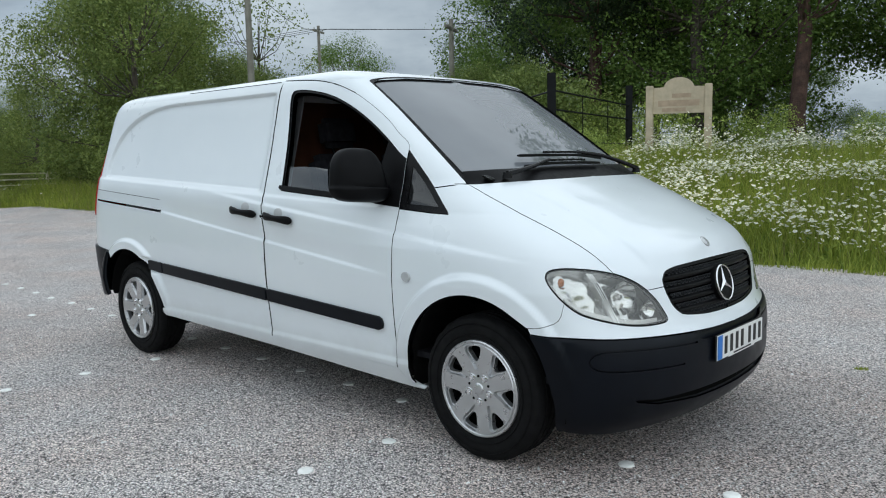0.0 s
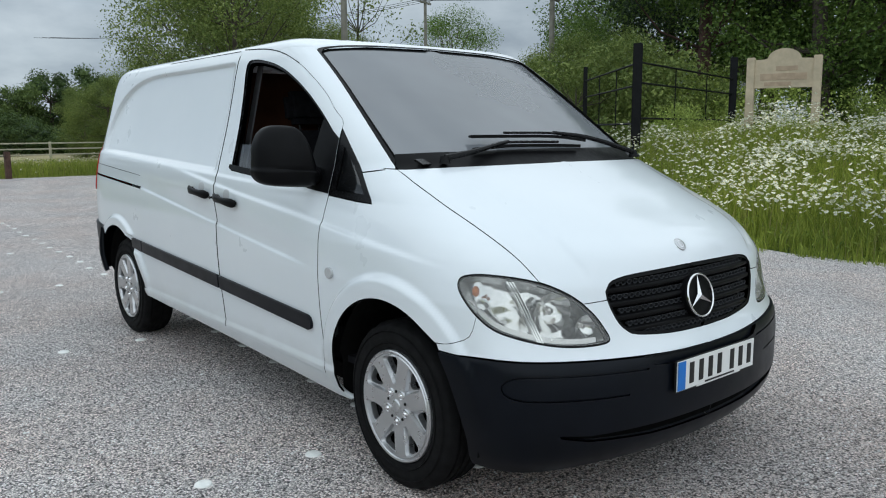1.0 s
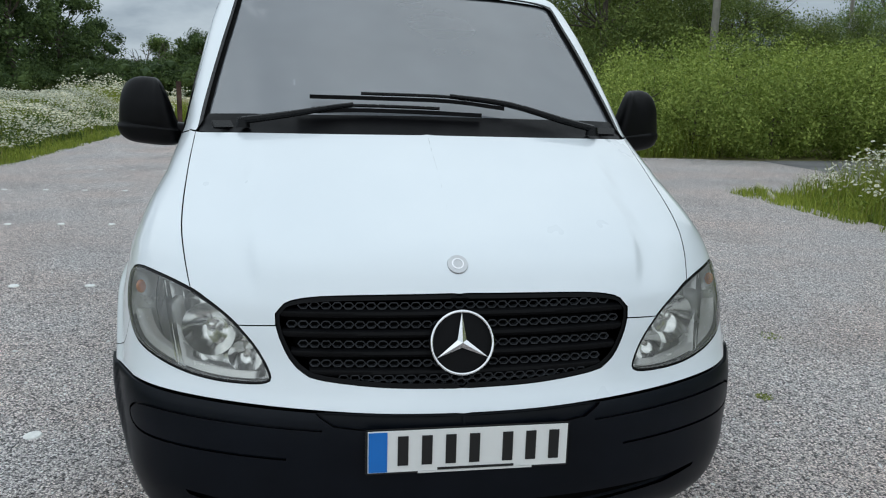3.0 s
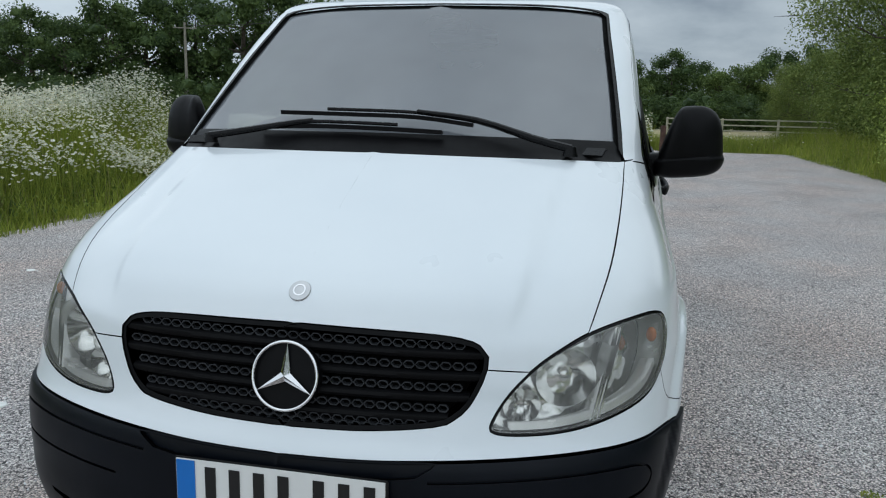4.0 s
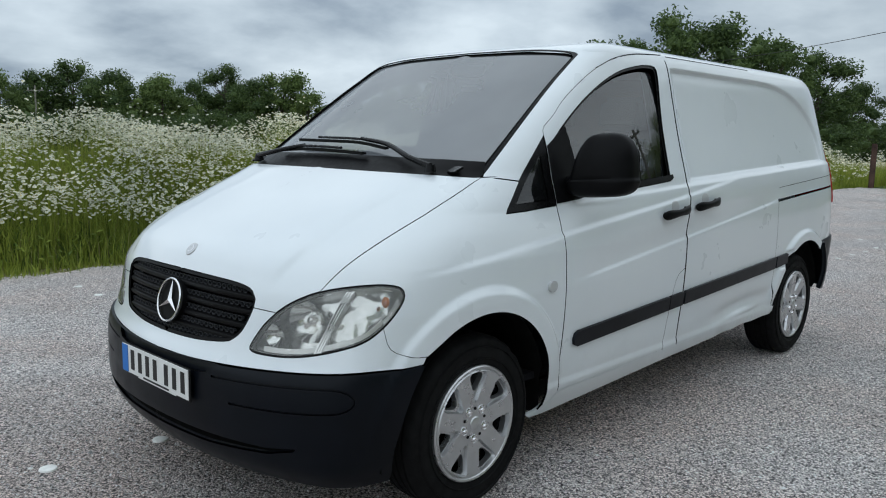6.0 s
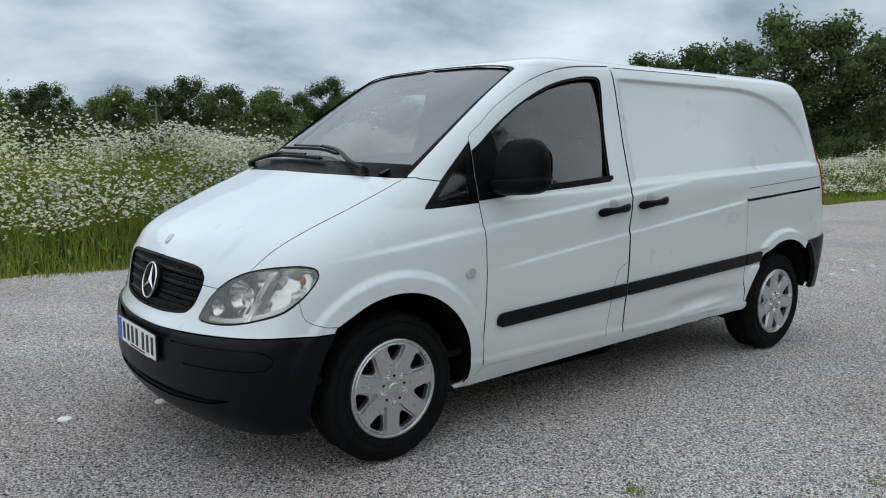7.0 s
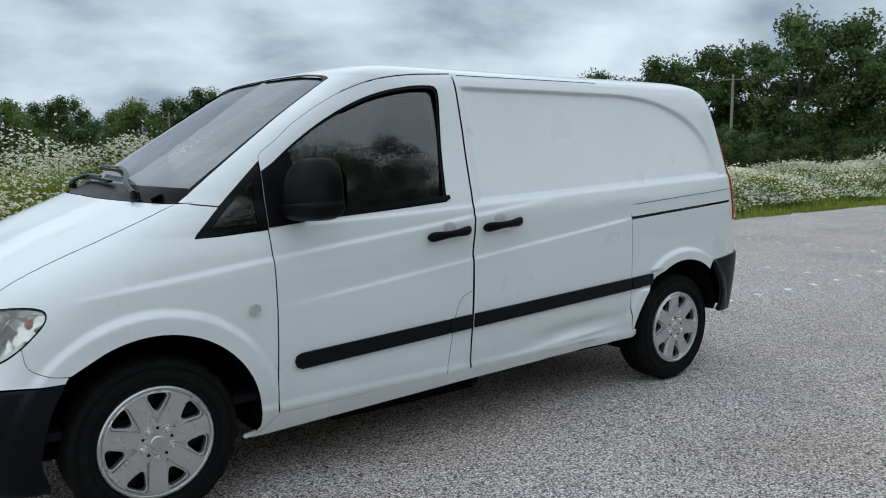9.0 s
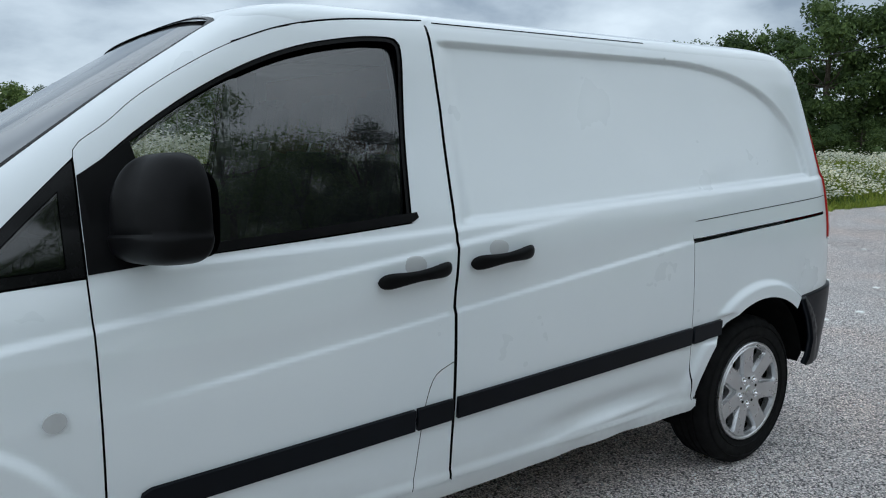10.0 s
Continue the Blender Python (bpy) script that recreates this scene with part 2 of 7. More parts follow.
def tube(points, radius, sides=8, bm=None):
    """A round bar along points; radius may be one number or one for each point."""
    bm = bm or bmesh.new()
    pts = [Vector(p) for p in points]
    rings = []
    for i, p in enumerate(pts):
        way = (pts[min(i + 1, len(pts) - 1)] - pts[max(i - 1, 0)]).normalized()
        side = way.orthogonal().normalized() if i == 0 else (rings[-1][1] - way * rings[-1][1].dot(way)).normalized()
        r = radius[i] if isinstance(radius, (list, tuple)) else radius
        other = way.cross(side)
        rings.append(([bm.verts.new(p + r * (math.cos(a) * side + math.sin(a) * other)) for a in [math.tau * k / sides for k in range(sides)]], side))
    for (a, _), (b, _) in zip(rings, rings[1:]):
        for k in range(sides):
            bm.faces.new((a[k], a[(k + 1) % sides], b[(k + 1) % sides], b[k]))
    bm.faces.new(rings[0][0][::-1])
    bm.faces.new(rings[-1][0])
    return bm


def lathe(profile, steps=48, bm=None, axis="y"):
    """Turns a profile of (radius, along) round an axis through the origin."""
    bm = bm or bmesh.new()
    rings = []
    for r, h in profile:
        ring = []
        for k in range(steps):
            a = math.tau * k / steps
            ring.append(bm.verts.new((r * math.cos(a), h, r * math.sin(a)) if axis == "y" else (r * math.cos(a), r * math.sin(a), h)))
        rings.append(ring)
    for a, b in zip(rings, rings[1:]):
        for k in range(steps):
            bm.faces.new((a[k], a[(k + 1) % steps], b[(k + 1) % steps], b[k]))
    return bm


def catmull(points, step=0.02):
    """A smooth open curve through 2D points, evenly stepped."""
    p = [np.array(q, float) for q in points]
    p = [2 * p[0] - p[1], *p, 2 * p[-1] - p[-2]]
    out = []
    for i in range(1, len(p) - 2):
        n = max(1, int(np.linalg.norm(p[i + 1] - p[i]) / step))
        for k in range(n):
            t = k / n
            a, b, c, d = p[i - 1 : i + 3]
            out.append(0.5 * (2 * b + (c - a) * t + (2 * a - 5 * b + 4 * c - d) * t * t + (3 * b - a - 3 * c + d) * t**3))
    return out + [p[-2]]


def straight(points, step=0.02):
    out = []
    for a, b in zip(points, points[1:]):
        a, b = np.array(a, float), np.array(b, float)
        n = max(1, int(np.linalg.norm(b - a) / step))
        out += [a + (b - a) * k / n for k in range(n)]
    return out + [np.array(points[-1], float)]


# ---- the van's skin: at each height z an outline from the middle of the nose round the side to the middle of the tail ----
# x runs forward from the front axle, y to the van's left, z up from the ground
NOSE = np.array([(0.16, 0.66), (0.22, 0.725), (0.27, 0.77), (0.34, 0.797), (0.45, 0.803), (0.55, 0.80), (0.60, 0.79), (0.64, 0.768), (0.70, 0.745), (0.80, 0.718),
                 (0.87, 0.695), (0.91, 0.668), (0.95, 0.634), (1.00, 0.575), (1.05, 0.49), (1.10, 0.39), (1.15, 0.285), (1.20, 0.175), (1.24, 0.085), (1.262, 0.03),
                 (1.30, -0.035), (1.40, -0.205), (1.50, -0.372), (1.60, -0.535), (1.70, -0.695), (1.78, -0.825), (1.825, -0.915), (1.85, -1.02), (1.87, -1.18),
                 (1.885, -1.40), (1.895, -1.68), (1.90, -1.95)])
TAIL = np.array([(0.16, -3.82), (0.35, -3.90), (0.60, -3.93), (1.0, -3.925), (1.3, -3.90), (1.5, -3.875), (1.65, -3.835), (1.75, -3.785), (1.80, -3.735), (1.84, -3.65),
                 (1.87, -3.53), (1.89, -3.40), (1.90, -3.25)])
HALF = np.array([(0.16, 0.80), (0.22, 0.86), (0.28, 0.89), (0.36, 0.915), (0.50, 0.932), (0.65, 0.946), (0.80, 0.952), (0.95, 0.950), (1.05, 0.945), (1.15, 0.930),
                 (1.22, 0.912), (1.30, 0.888), (1.46, 0.842), (1.60, 0.808), (1.72, 0.782), (1.78, 0.765), (1.81, 0.75), (1.83, 0.732), (1.85, 0.69), (1.87, 0.60),
                 (1.885, 0.45), (1.895, 0.26), (1.90, 0.03)])
NARROW = np.array([(0.8, 0.0), (0.95, 0.018), (1.05, 0.042), (1.12, 0.062), (1.25, 0.064), (1.46, 0.03), (1.65, 0.0)])
BOW = np.array([(0.2, 1.0), (1.2, 1.0), (1.35, 0.85), (1.6, 0.65), (1.9, 0.6)])
BLUNT = np.array([(0.62, 1.0), (0.86, 0.0)])  # how much fuller the corners of the bumper are than those of the bonnet


def gentle(table, z):
    """Reads a table with a rounded curve through its rows."""
    xs, ys = table[:, 0], table[:, 1]
    slopes = np.gradient(ys, xs)
    i = int(np.clip(np.searchsorted(xs, z) - 1, 0, len(xs) - 2))
    h = xs[i + 1] - xs[i]
    t = min(1.0, max(0.0, (z - xs[i]) / h))
    return ((2 * t**3 - 3 * t * t + 1) * ys[i] + (t**3 - 2 * t * t + t) * h * slopes[i] + (3 * t * t - 2 * t**3) * ys[i + 1] + (t**3 - t * t) * h * slopes[i + 1])


def ease(a, b, v):
    t = np.clip((v - a) / (b - a), 0, 1)
    return t * t * (3 - 2 * t)


def relief(x, z):
    """How far the pressed creases, arch flares and the sunk side panel stand out of the plain skin."""
    d = 0 * x
    # belt line under the windows, which goes on as the ledge below the sunk panel
    belt = 1.137 + 0.0415 * (-0.5 - x)
    behind = ease(0, 1, (-0.45 - x) / 0.25)
    d = d + 0.008 * behind * ease(0, 1, (belt + 0.008 - z) / 0.013) * (1 - ease(0, 1, (belt - z) / 0.16))
    # shoulder crease from the headlamp over the wing and the front door
    line = 1.012 + 0.113 * (-0.5 - x)
    fade = (1 - ease(0, 1, (x - 0.0) / 0.40)) * (1 - ease(0, 1, (-1.75 - x) / 0.55))
    d = d + 0.009 * fade * ease(0, 1, (line + 0.010 - z) / 0.016) * (1 - ease(0, 1, (line - z - 0.01) / 0.22))
    # lower feature line of the doors
    low = 0.815 + 0.110 * (-0.56 - x)
    band = ease(0, 1, (-0.50 - x) / 0.35) * (1 - ease(0, 1, (-2.55 - x) / 0.3))
    d = d - 0.008 * band * ease(0, 1, (z - low + 0.005) / 0.010) * (1 - ease(0, 1, (z - low - 0.008) / 0.12))
    # wheel arch flares
    for cx, r0, r1 in ((0.0, 0.490, 0.525), (-3.2, 0.475, 0.505)):
        r = np.hypot(x - cx, z - 0.345)
        bulge = 0.024 * (1 - ease(0, 1, (r - r0) / (r1 - r0))) * ease(0, 1, (z - 0.30) / 0.25)
        # flattened where the rubbing strip runs into the rear arch
        low_strip = 1 - ease(0, 1, (abs(z - 0.566 - 0.0485 * (-0.575 - x)) - 0.038) / 0.02)
        d = d + bulge * (1 - low_strip * ease(0, 1, (x + 3.0) / 0.05) * (cx < -1))
    # sunk panel behind the B post
    over = np.clip((-2.68 - x) / 0.94, 0, 2) ** 2.3 + np.clip((z - 1.30) / 0.465, 0, 2) ** 2.3
    within = ease(0, 1, (1 - over ** (1 / 2.3)) * 0.5 / 0.013)
    d = d - 0.022 * within * ease(0, 1, (-1.585 - x) / 0.07) * ease(0, 1, (z - belt - 0.008) / 0.018)
    # sill step
    d = d + 0.010 * (1 - ease(0, 1, (z - 0.375) / 0.03)) * ease(0, 1, (-0.35 - x) / 0.1) * (1 - ease(0, 1, (-2.75 - x) / 0.1))
    return d


def make_outline(z):
    xf, xr, w = gentle(NOSE, z), gentle(TAIL, z), max(0.01, gentle(HALF, z))
    k = np.interp(z, BOW[:, 0], BOW[:, 1])
    thin = np.interp(z, NARROW[:, 0], NARROW[:, 1])
    n, xm = 18.0, -2.0
    full = np.interp(z, BLUNT[:, 0], BLUNT[:, 1])
    square, fourth = 0.10 + 0.10 * full, 0.30 - 0.18 * full
    a = np.concatenate([np.linspace(0, 0.6, 60, endpoint=False), np.linspace(0.6, 1.30, 160, endpoint=False)])
    along = np.linspace(np.cos(1.30) ** (2 / n), 0, 240)  # even steps along the flat of the side
    xi, eta = np.concatenate([np.cos(a) ** (2 / n), along]), np.concatenate([np.sin(a) ** (2 / n), (1 - along**n) ** (1 / n)])
    eta[0] = 0
    # fill in the flat front, which the superellipse passes in one step
    flat = np.linspace(0, eta[1], 60, endpoint=False)
    xi, eta = np.concatenate([np.ones(60), xi[1:]]), np.concatenate([flat, eta[1:]])
    y0 = eta * w
    x = xm + xi * (xf - k * (square * y0**2 + fourth * y0**4) - xm)
    # the bonnet's raised middle, with a soft crease on each side
    x = x + 0.017 * ease(0, 1, (0.525 + 0.34 * (z - 0.88) + 0.02 - y0) / 0.042) * ease(0, 1, (z - 0.86) / 0.12) * (1 - ease(0, 1, (z - 1.14) / 0.11))
    xi_end = x[-1]
    y = eta * (w - thin * ease(0, 1, (x + 1.35) / 1.25))
    u = y - x
    y = y + relief(x, z) * eta**12
    # straight side, then the rear corner
    rear = -3.2
    xs = np.linspace(xm, rear, 90)[1:]
    m = 6.5
    along = np.linspace(0, 0.85, 60)[1:]
    b = np.linspace(math.asin(0.85 ** (m / 2)), math.pi / 2, 110)[1:]
    sx = np.concatenate([along, np.sin(b) ** (2 / m)])
    xb, yb = rear + (xr - rear) * sx, w * np.concatenate([(1 - along**m) ** (1 / m), np.cos(b) ** (2 / m)])
    yb[-1] = 0
    x2, y2 = np.concatenate([xs, xb]), np.concatenate([np.full(len(xs), w), yb])
    steps = np.hypot(np.diff(np.concatenate([[x[-1]], x2])), np.diff(np.concatenate([[w], y2])))
    u2 = u[-1] + np.cumsum(steps)
    y2 = y2 + relief(x2, z) * np.clip(y2 / w, 0, 1) ** 2
    return np.concatenate([u, u2]), np.concatenate([x, x2]), np.concatenate([y, y2]), len(u)


OUTLINES = {}
DZ = 0.004


def level(i):
    if i not in OUTLINES:
        OUTLINES[i] = make_outline(i * DZ)
    return OUTLINES[i]


def skin(u, z):
    """The place on the skin for the coordinate u along the outline and the height z."""
    z = min(1.8999, max(0.17, z))
    i = int(z / DZ)
    f = z / DZ - i
    p = []
    for j in (i, i + 1):
        us, xs, ys, _ = level(j)
        p.append(np.array((np.interp(u, us, xs), np.interp(u, us, ys), z)))
    return p[0] * (1 - f) + p[1] * f


def skin_normal(u, z, e=0.010):
    a, b = skin(u + e, z) - skin(u - e, z), skin(u, z + e) - skin(u, z - e)
    n = np.cross(a, b)
    size = np.linalg.norm(n)
    return n / size if size > 1e-12 else np.array((0, 0, 1.0))


def between(z, read):
    i = int(z / DZ)
    f = z / DZ - i
    return np.array((read(*level(i)) * (1 - f) + read(*level(i + 1)) * f, z))


def by_side(x, z):
    return between(z, lambda us, xs, ys, n: np.interp(-x, -xs, us))


def by_front(y, z):
    def read(us, xs, ys, n):
        k = int(np.argmax(ys[:n]))
        return np.interp(y, ys[: k + 1], us[: k + 1]) - (0.006 if y == 0 else 0.0)
    return between(z, read)


def S(points, curve=True, step=0.02):
    return [by_side(*p) for p in (catmull(points, step) if curve else straight(points, step))]


def F(points, curve=True, step=0.02):
    return [by_front(*p) for p in (catmull(points, step) if curve else straight(points, step))]


def ring_of(*runs):
    """One closed polygon out of runs that follow one another."""
    out = []
    for run in runs:
        for p in run:
            if not out or np.linalg.norm(out[-1] - p) > 0.004:
                out.append(p)
    if np.linalg.norm(out[0] - out[-1]) < 0.004:
        out.pop()
    area = sum(a[0] * b[1] - a[1] * b[0] for a, b in zip(out, out[1:] + out[:1]))
    return out if area > 0 else out[::-1]


def shrink(poly, d, keep=lambda p: False):
    """Moves a polygon's border inwards by d (outwards if negative)."""
    out = []
    for i, p in enumerate(poly):
        a, b = p - poly[i - 1], poly[(i + 1) % len(poly)] - p
        a, b = a / max(1e-9, np.linalg.norm(a)), b / max(1e-9, np.linalg.norm(b))
        na, nb = np.array((-a[1], a[0])), np.array((-b[1], b[0]))
        n = na + nb
        n = n / max(0.5, n @ n / 2) if n @ n > 1e-6 else na
        out.append(p if keep(p) else p + d * n)
    return out


def inside(poly, pts):
    pts = np.asarray(pts)
    hit = np.zeros(len(pts), bool)
    for a, b in zip(poly, poly[1:] + poly[:1]):
        cross = (a[1] > pts[:, 1]) != (b[1] > pts[:, 1])
        with np.errstate(divide="ignore", invalid="ignore"):
            hit ^= cross & (pts[:, 0] < (b[0] - a[0]) * (pts[:, 1] - a[1]) / (b[1] - a[1] + 1e-15) + a[0])
    return hit


def clear_of(poly, pts, d):
    near = np.full(len(pts), 9.0)
    for a, b in zip(poly, poly[1:] + poly[:1]):
        ab = b - a
        t = np.clip(((pts - a) @ ab) / max(1e-12, ab @ ab), 0, 1)
        near = np.minimum(near, np.linalg.norm(pts - a - t[:, None] * ab, axis=1))
    return near > d


def panel(name, poly, mat, parent, holes=(), du=0.035, dz=0.014, gap=0.0013, soft=0.010, sink=0.0, edge=0.012, lip=0.012, both="left", keep=lambda p: False, label="", edge_mat=None, warp=None):
    """A sheet of the skin inside a polygon in (u, z), with folded-back edges. both: left, right, or whole (mirrored over the middle)."""
    seam = lambda p: keep(p) or (both == "whole" and skin(*p)[1] < 0.004)
    poly = shrink(poly, gap, seam)
    holes = [shrink(ring_of(h), -gap, keep) for h in holes]
    lo, hi = np.min(poly, axis=0), np.max(poly, axis=0)
    gu, gz = np.meshgrid(np.arange(lo[0] + du / 3, hi[0], du), np.arange(lo[1] + dz / 3, hi[1], dz))
    pts = np.stack([gu.ravel(), gz.ravel()], 1)
    pts = pts[inside(poly, pts)]
    near = min(du, dz) * 0.5
    if len(pts):
        pts = pts[clear_of(poly, pts, near)]
    for h in holes:
        pts = pts[~inside(h, pts)]
        pts = pts[clear_of(h, pts, near)]
    flat, edges = [], []
    for loop in (poly, *holes):
        k = len(flat)
        flat += [Vector(p) for p in loop]
        edges += [(k + i, k + (i + 1) % len(loop)) for i in range(len(loop))]
    flat += [Vector(p) for p in pts]
    got = delaunay_2d_cdt(flat, edges, [], 0, 1e-5)
    uv, tris = [np.array(v) for v in got[0]], got[2]
    mids = np.array([np.mean([uv[i] for i in t], axis=0) for t in tris])
    good = inside(poly, mids)
    for h in holes:
        good &= ~inside(h, mids)
    tris = [tuple(t) for t, g in zip(tris, good) if g]
    used = sorted({i for t in tris for i in t})
    at = {i: k for k, i in enumerate(used)}
    normals = [skin_normal(*uv[i], soft) for i in used]
    verts = [skin(*uv[i]) - sink * n for i, n in zip(used, normals)]
    faces = [tuple(at[i] for i in t) for t in tris]
    # orient outwards
    fixed = []
    for f, t in zip(faces, tris):
        a, b, c = (uv[i] for i in t)
        fixed.append(f if (b[0] - a[0]) * (c[1] - a[1]) > (b[1] - a[1]) * (c[0] - a[0]) else f[::-1])
    faces, slots = fixed, [0] * len(fixed)
    if edge:
        for loop in (poly, *holes):
            wide = shrink(loop, -lip if loop is poly else lip)
            k = len(verts)
            for p, q in zip(loop, wide):
                n = skin_normal(*p)
                s = skin(*p)
                way = skin(*q) - s
                verts += [s - sink * n, s - (sink + edge) * n, s - (sink + edge) * n + way]
                way = way / max(1e-9, np.linalg.norm(way))
                normals += [(0.5 * n + 0.87 * way), way, n]
            m = len(loop)
            for i in range(m):
                if seam(loop[i]) and seam(loop[(i + 1) % m]):
                    continue
                a, b = k + 3 * i, k + 3 * ((i + 1) % m)
                faces += [(a, a + 1, b + 1, b), (a + 1, a + 2, b + 2, b + 1)]
                # folded edges take the black that stands in for seam shade
                slots += [1, 1]
    verts = np.array(verts)
    normals = np.array(normals)
    if warp:  # a dent: moves the sheet sideways and turns its normals
        e = 0.004
        for v, n in zip(verts, normals):
            x, z = v[0], v[2]
            gx, gz = (warp(x + e, z) - warp(x - e, z)) / (2 * e), (warp(x, z + e) - warp(x, z - e)) / (2 * e)
            v[1] += warp(x, z)
            n -= np.array((gx, 0, gz)) * max(0.0, n[1])
            n /= max(1e-9, np.linalg.norm(n))
    if both == "right" or both == "whole":
        v2, n2 = verts * (1, -1, 1), normals * (1, -1, 1)
        f2 = [f[::-1] for f in faces]
        if both == "right":
            verts, normals, faces = v2, n2, f2
        else:
            k = len(verts)
            verts, normals = np.concatenate([verts, v2]), np.concatenate([normals, n2])
            faces, slots = faces + [tuple(i + k for i in f) for f in f2], slots + slots
    return link_mesh(name, verts, faces, [mat, edge_mat or M_GAPBLACK], parent, label, True, slots, normals)


def smooth_pane(ob, way, terms, bulge=0.0):
    """Lays a pane on one smooth surface that bulges outwards by a given curvature over its height. way: the axis it faces (0: x, 1: y, -1: minus y)."""
    me, k = ob.data, abs(way)
    co = np.empty(3 * len(me.vertices))
    me.vertices.foreach_get("co", co)
    co = co.reshape(-1, 3)
    other = [i for i in range(3) if i != k]
    def basis(a, b):
        return np.stack([a**i * b**j for i, j in terms], 1)
    a, b = co[:, other[0]].copy(), co[:, other[1]].copy()
    arch = -bulge * (b - b.mean()) ** 2 * (-1 if way < 0 else 1)
    fit = np.linalg.lstsq(basis(a, b), co[:, k] - arch, rcond=None)[0]
    co[:, k] = basis(a, b) @ fit + arch
    e = 1e-3
    n = np.zeros_like(co)
    n[:, k] = 1
    n[:, other[0]] = -(basis(a + e, b) - basis(a - e, b)) @ fit / (2 * e)
    n[:, other[1]] = -(basis(a, b + e) - basis(a, b - e)) @ fit / (2 * e) + 2 * bulge * (b - b.mean()) * (-1 if way < 0 else 1)
    n *= -1 if way < 0 else 1
    n /= np.linalg.norm(n, axis=1)[:, None]
    me.vertices.foreach_set("co", co.ravel())
    me.update()
    me.normals_split_custom_set_from_vertices([tuple(v) for v in n])


def strip(name, poly, mat, parent, both, proud=0.012, du=0.03, dz=0.012, label=""):
    """A raised moulding on the skin: a sheet standing proud with sides down to the skin."""
    return panel(name, poly, mat, parent, du=du, dz=dz, gap=0, sink=-proud, edge=proud + 0.003, lip=0.0005, both=both, label=label, edge_mat=mat)


# ---- seam lines, in (x, z) on the side and (y, z) on the front ----
HOOD_SEAM = [(0.700, 0.8835), (0.722, 0.95), (0.745, 1.02), (0.760, 1.10), (0.768, 1.18), (0.770, 1.248)]
# the headlamp's outline as one smooth line: over the top, round the outer tip, back along the bottom and up the inner side
LAMP = [by_front(*p) for p in ((0.571, 0.803), (0.612, 0.836), (0.656, 0.863), (0.70, 0.8835), (0.76, 0.900), (0.82, 0.9090), (0.855, 0.9085))]
LAMP += [by_side(*p) for p in ((0.363, 0.899), (0.354, 0.883), (0.359, 0.860), (0.388, 0.822), (0.440, 0.770), (0.500, 0.725))]
LAMP += [by_front(*p) for p in ((0.785, 0.694), (0.70, 0.671), (0.62, 0.661), (0.54, 0.660), (0.500, 0.665), (0.488, 0.678), (0.501, 0.712), (0.532, 0.760), (0.571, 0.803))]


def lamp_run(first, last):
    """A stretch of the headlamp's outline between two of its marks."""
    out = []
    for i in range(first, last):
        a, b, c, d = LAMP[max(0, i - 1)], LAMP[i], LAMP[i + 1], LAMP[min(len(LAMP) - 1, i + 2)]
        n = max(2, int(np.linalg.norm(c - b) / 0.010))
        for t in [k / n for k in range(n)]:
            out.append(0.5 * (2 * b + (c - a) * t + (2 * a - 5 * b + 4 * c - d) * t * t + (3 * b - a - 3 * c + d) * t**3))
    return out + [LAMP[last]]


SCREEN_SIDE = [(0.765, 1.262), (0.755, 1.35), (0.738, 1.46), (0.718, 1.58), (0.700, 1.68), (0.688, 1.76)]
A_TRI = [(-0.195, 1.113), (-0.205, 1.128), (-0.31, 1.232), (-0.43, 1.348), (-0.4975, 1.412)]
DOOR_ARC = [(-0.501, 1.416), (-0.504, 1.434), (-0.520, 1.454), (-0.585, 1.500), (-0.66, 1.563), (-0.78, 1.642), (-0.92, 1.716), (-1.08, 1.772), (-1.28, 1.808), (-1.565, 1.828)]
ARC_FRONT = [(0.425 * math.cos(radians(a)), 0.345 + 0.425 * math.sin(radians(a))) for a in range(49, 190, 8)]
ARC_REAR = [(-3.2 + 0.425 * math.cos(radians(a)), 0.345 + 0.425 * math.sin(radians(a))) for a in range(6, 130, 8)]
SIDE_TOP = 1.80


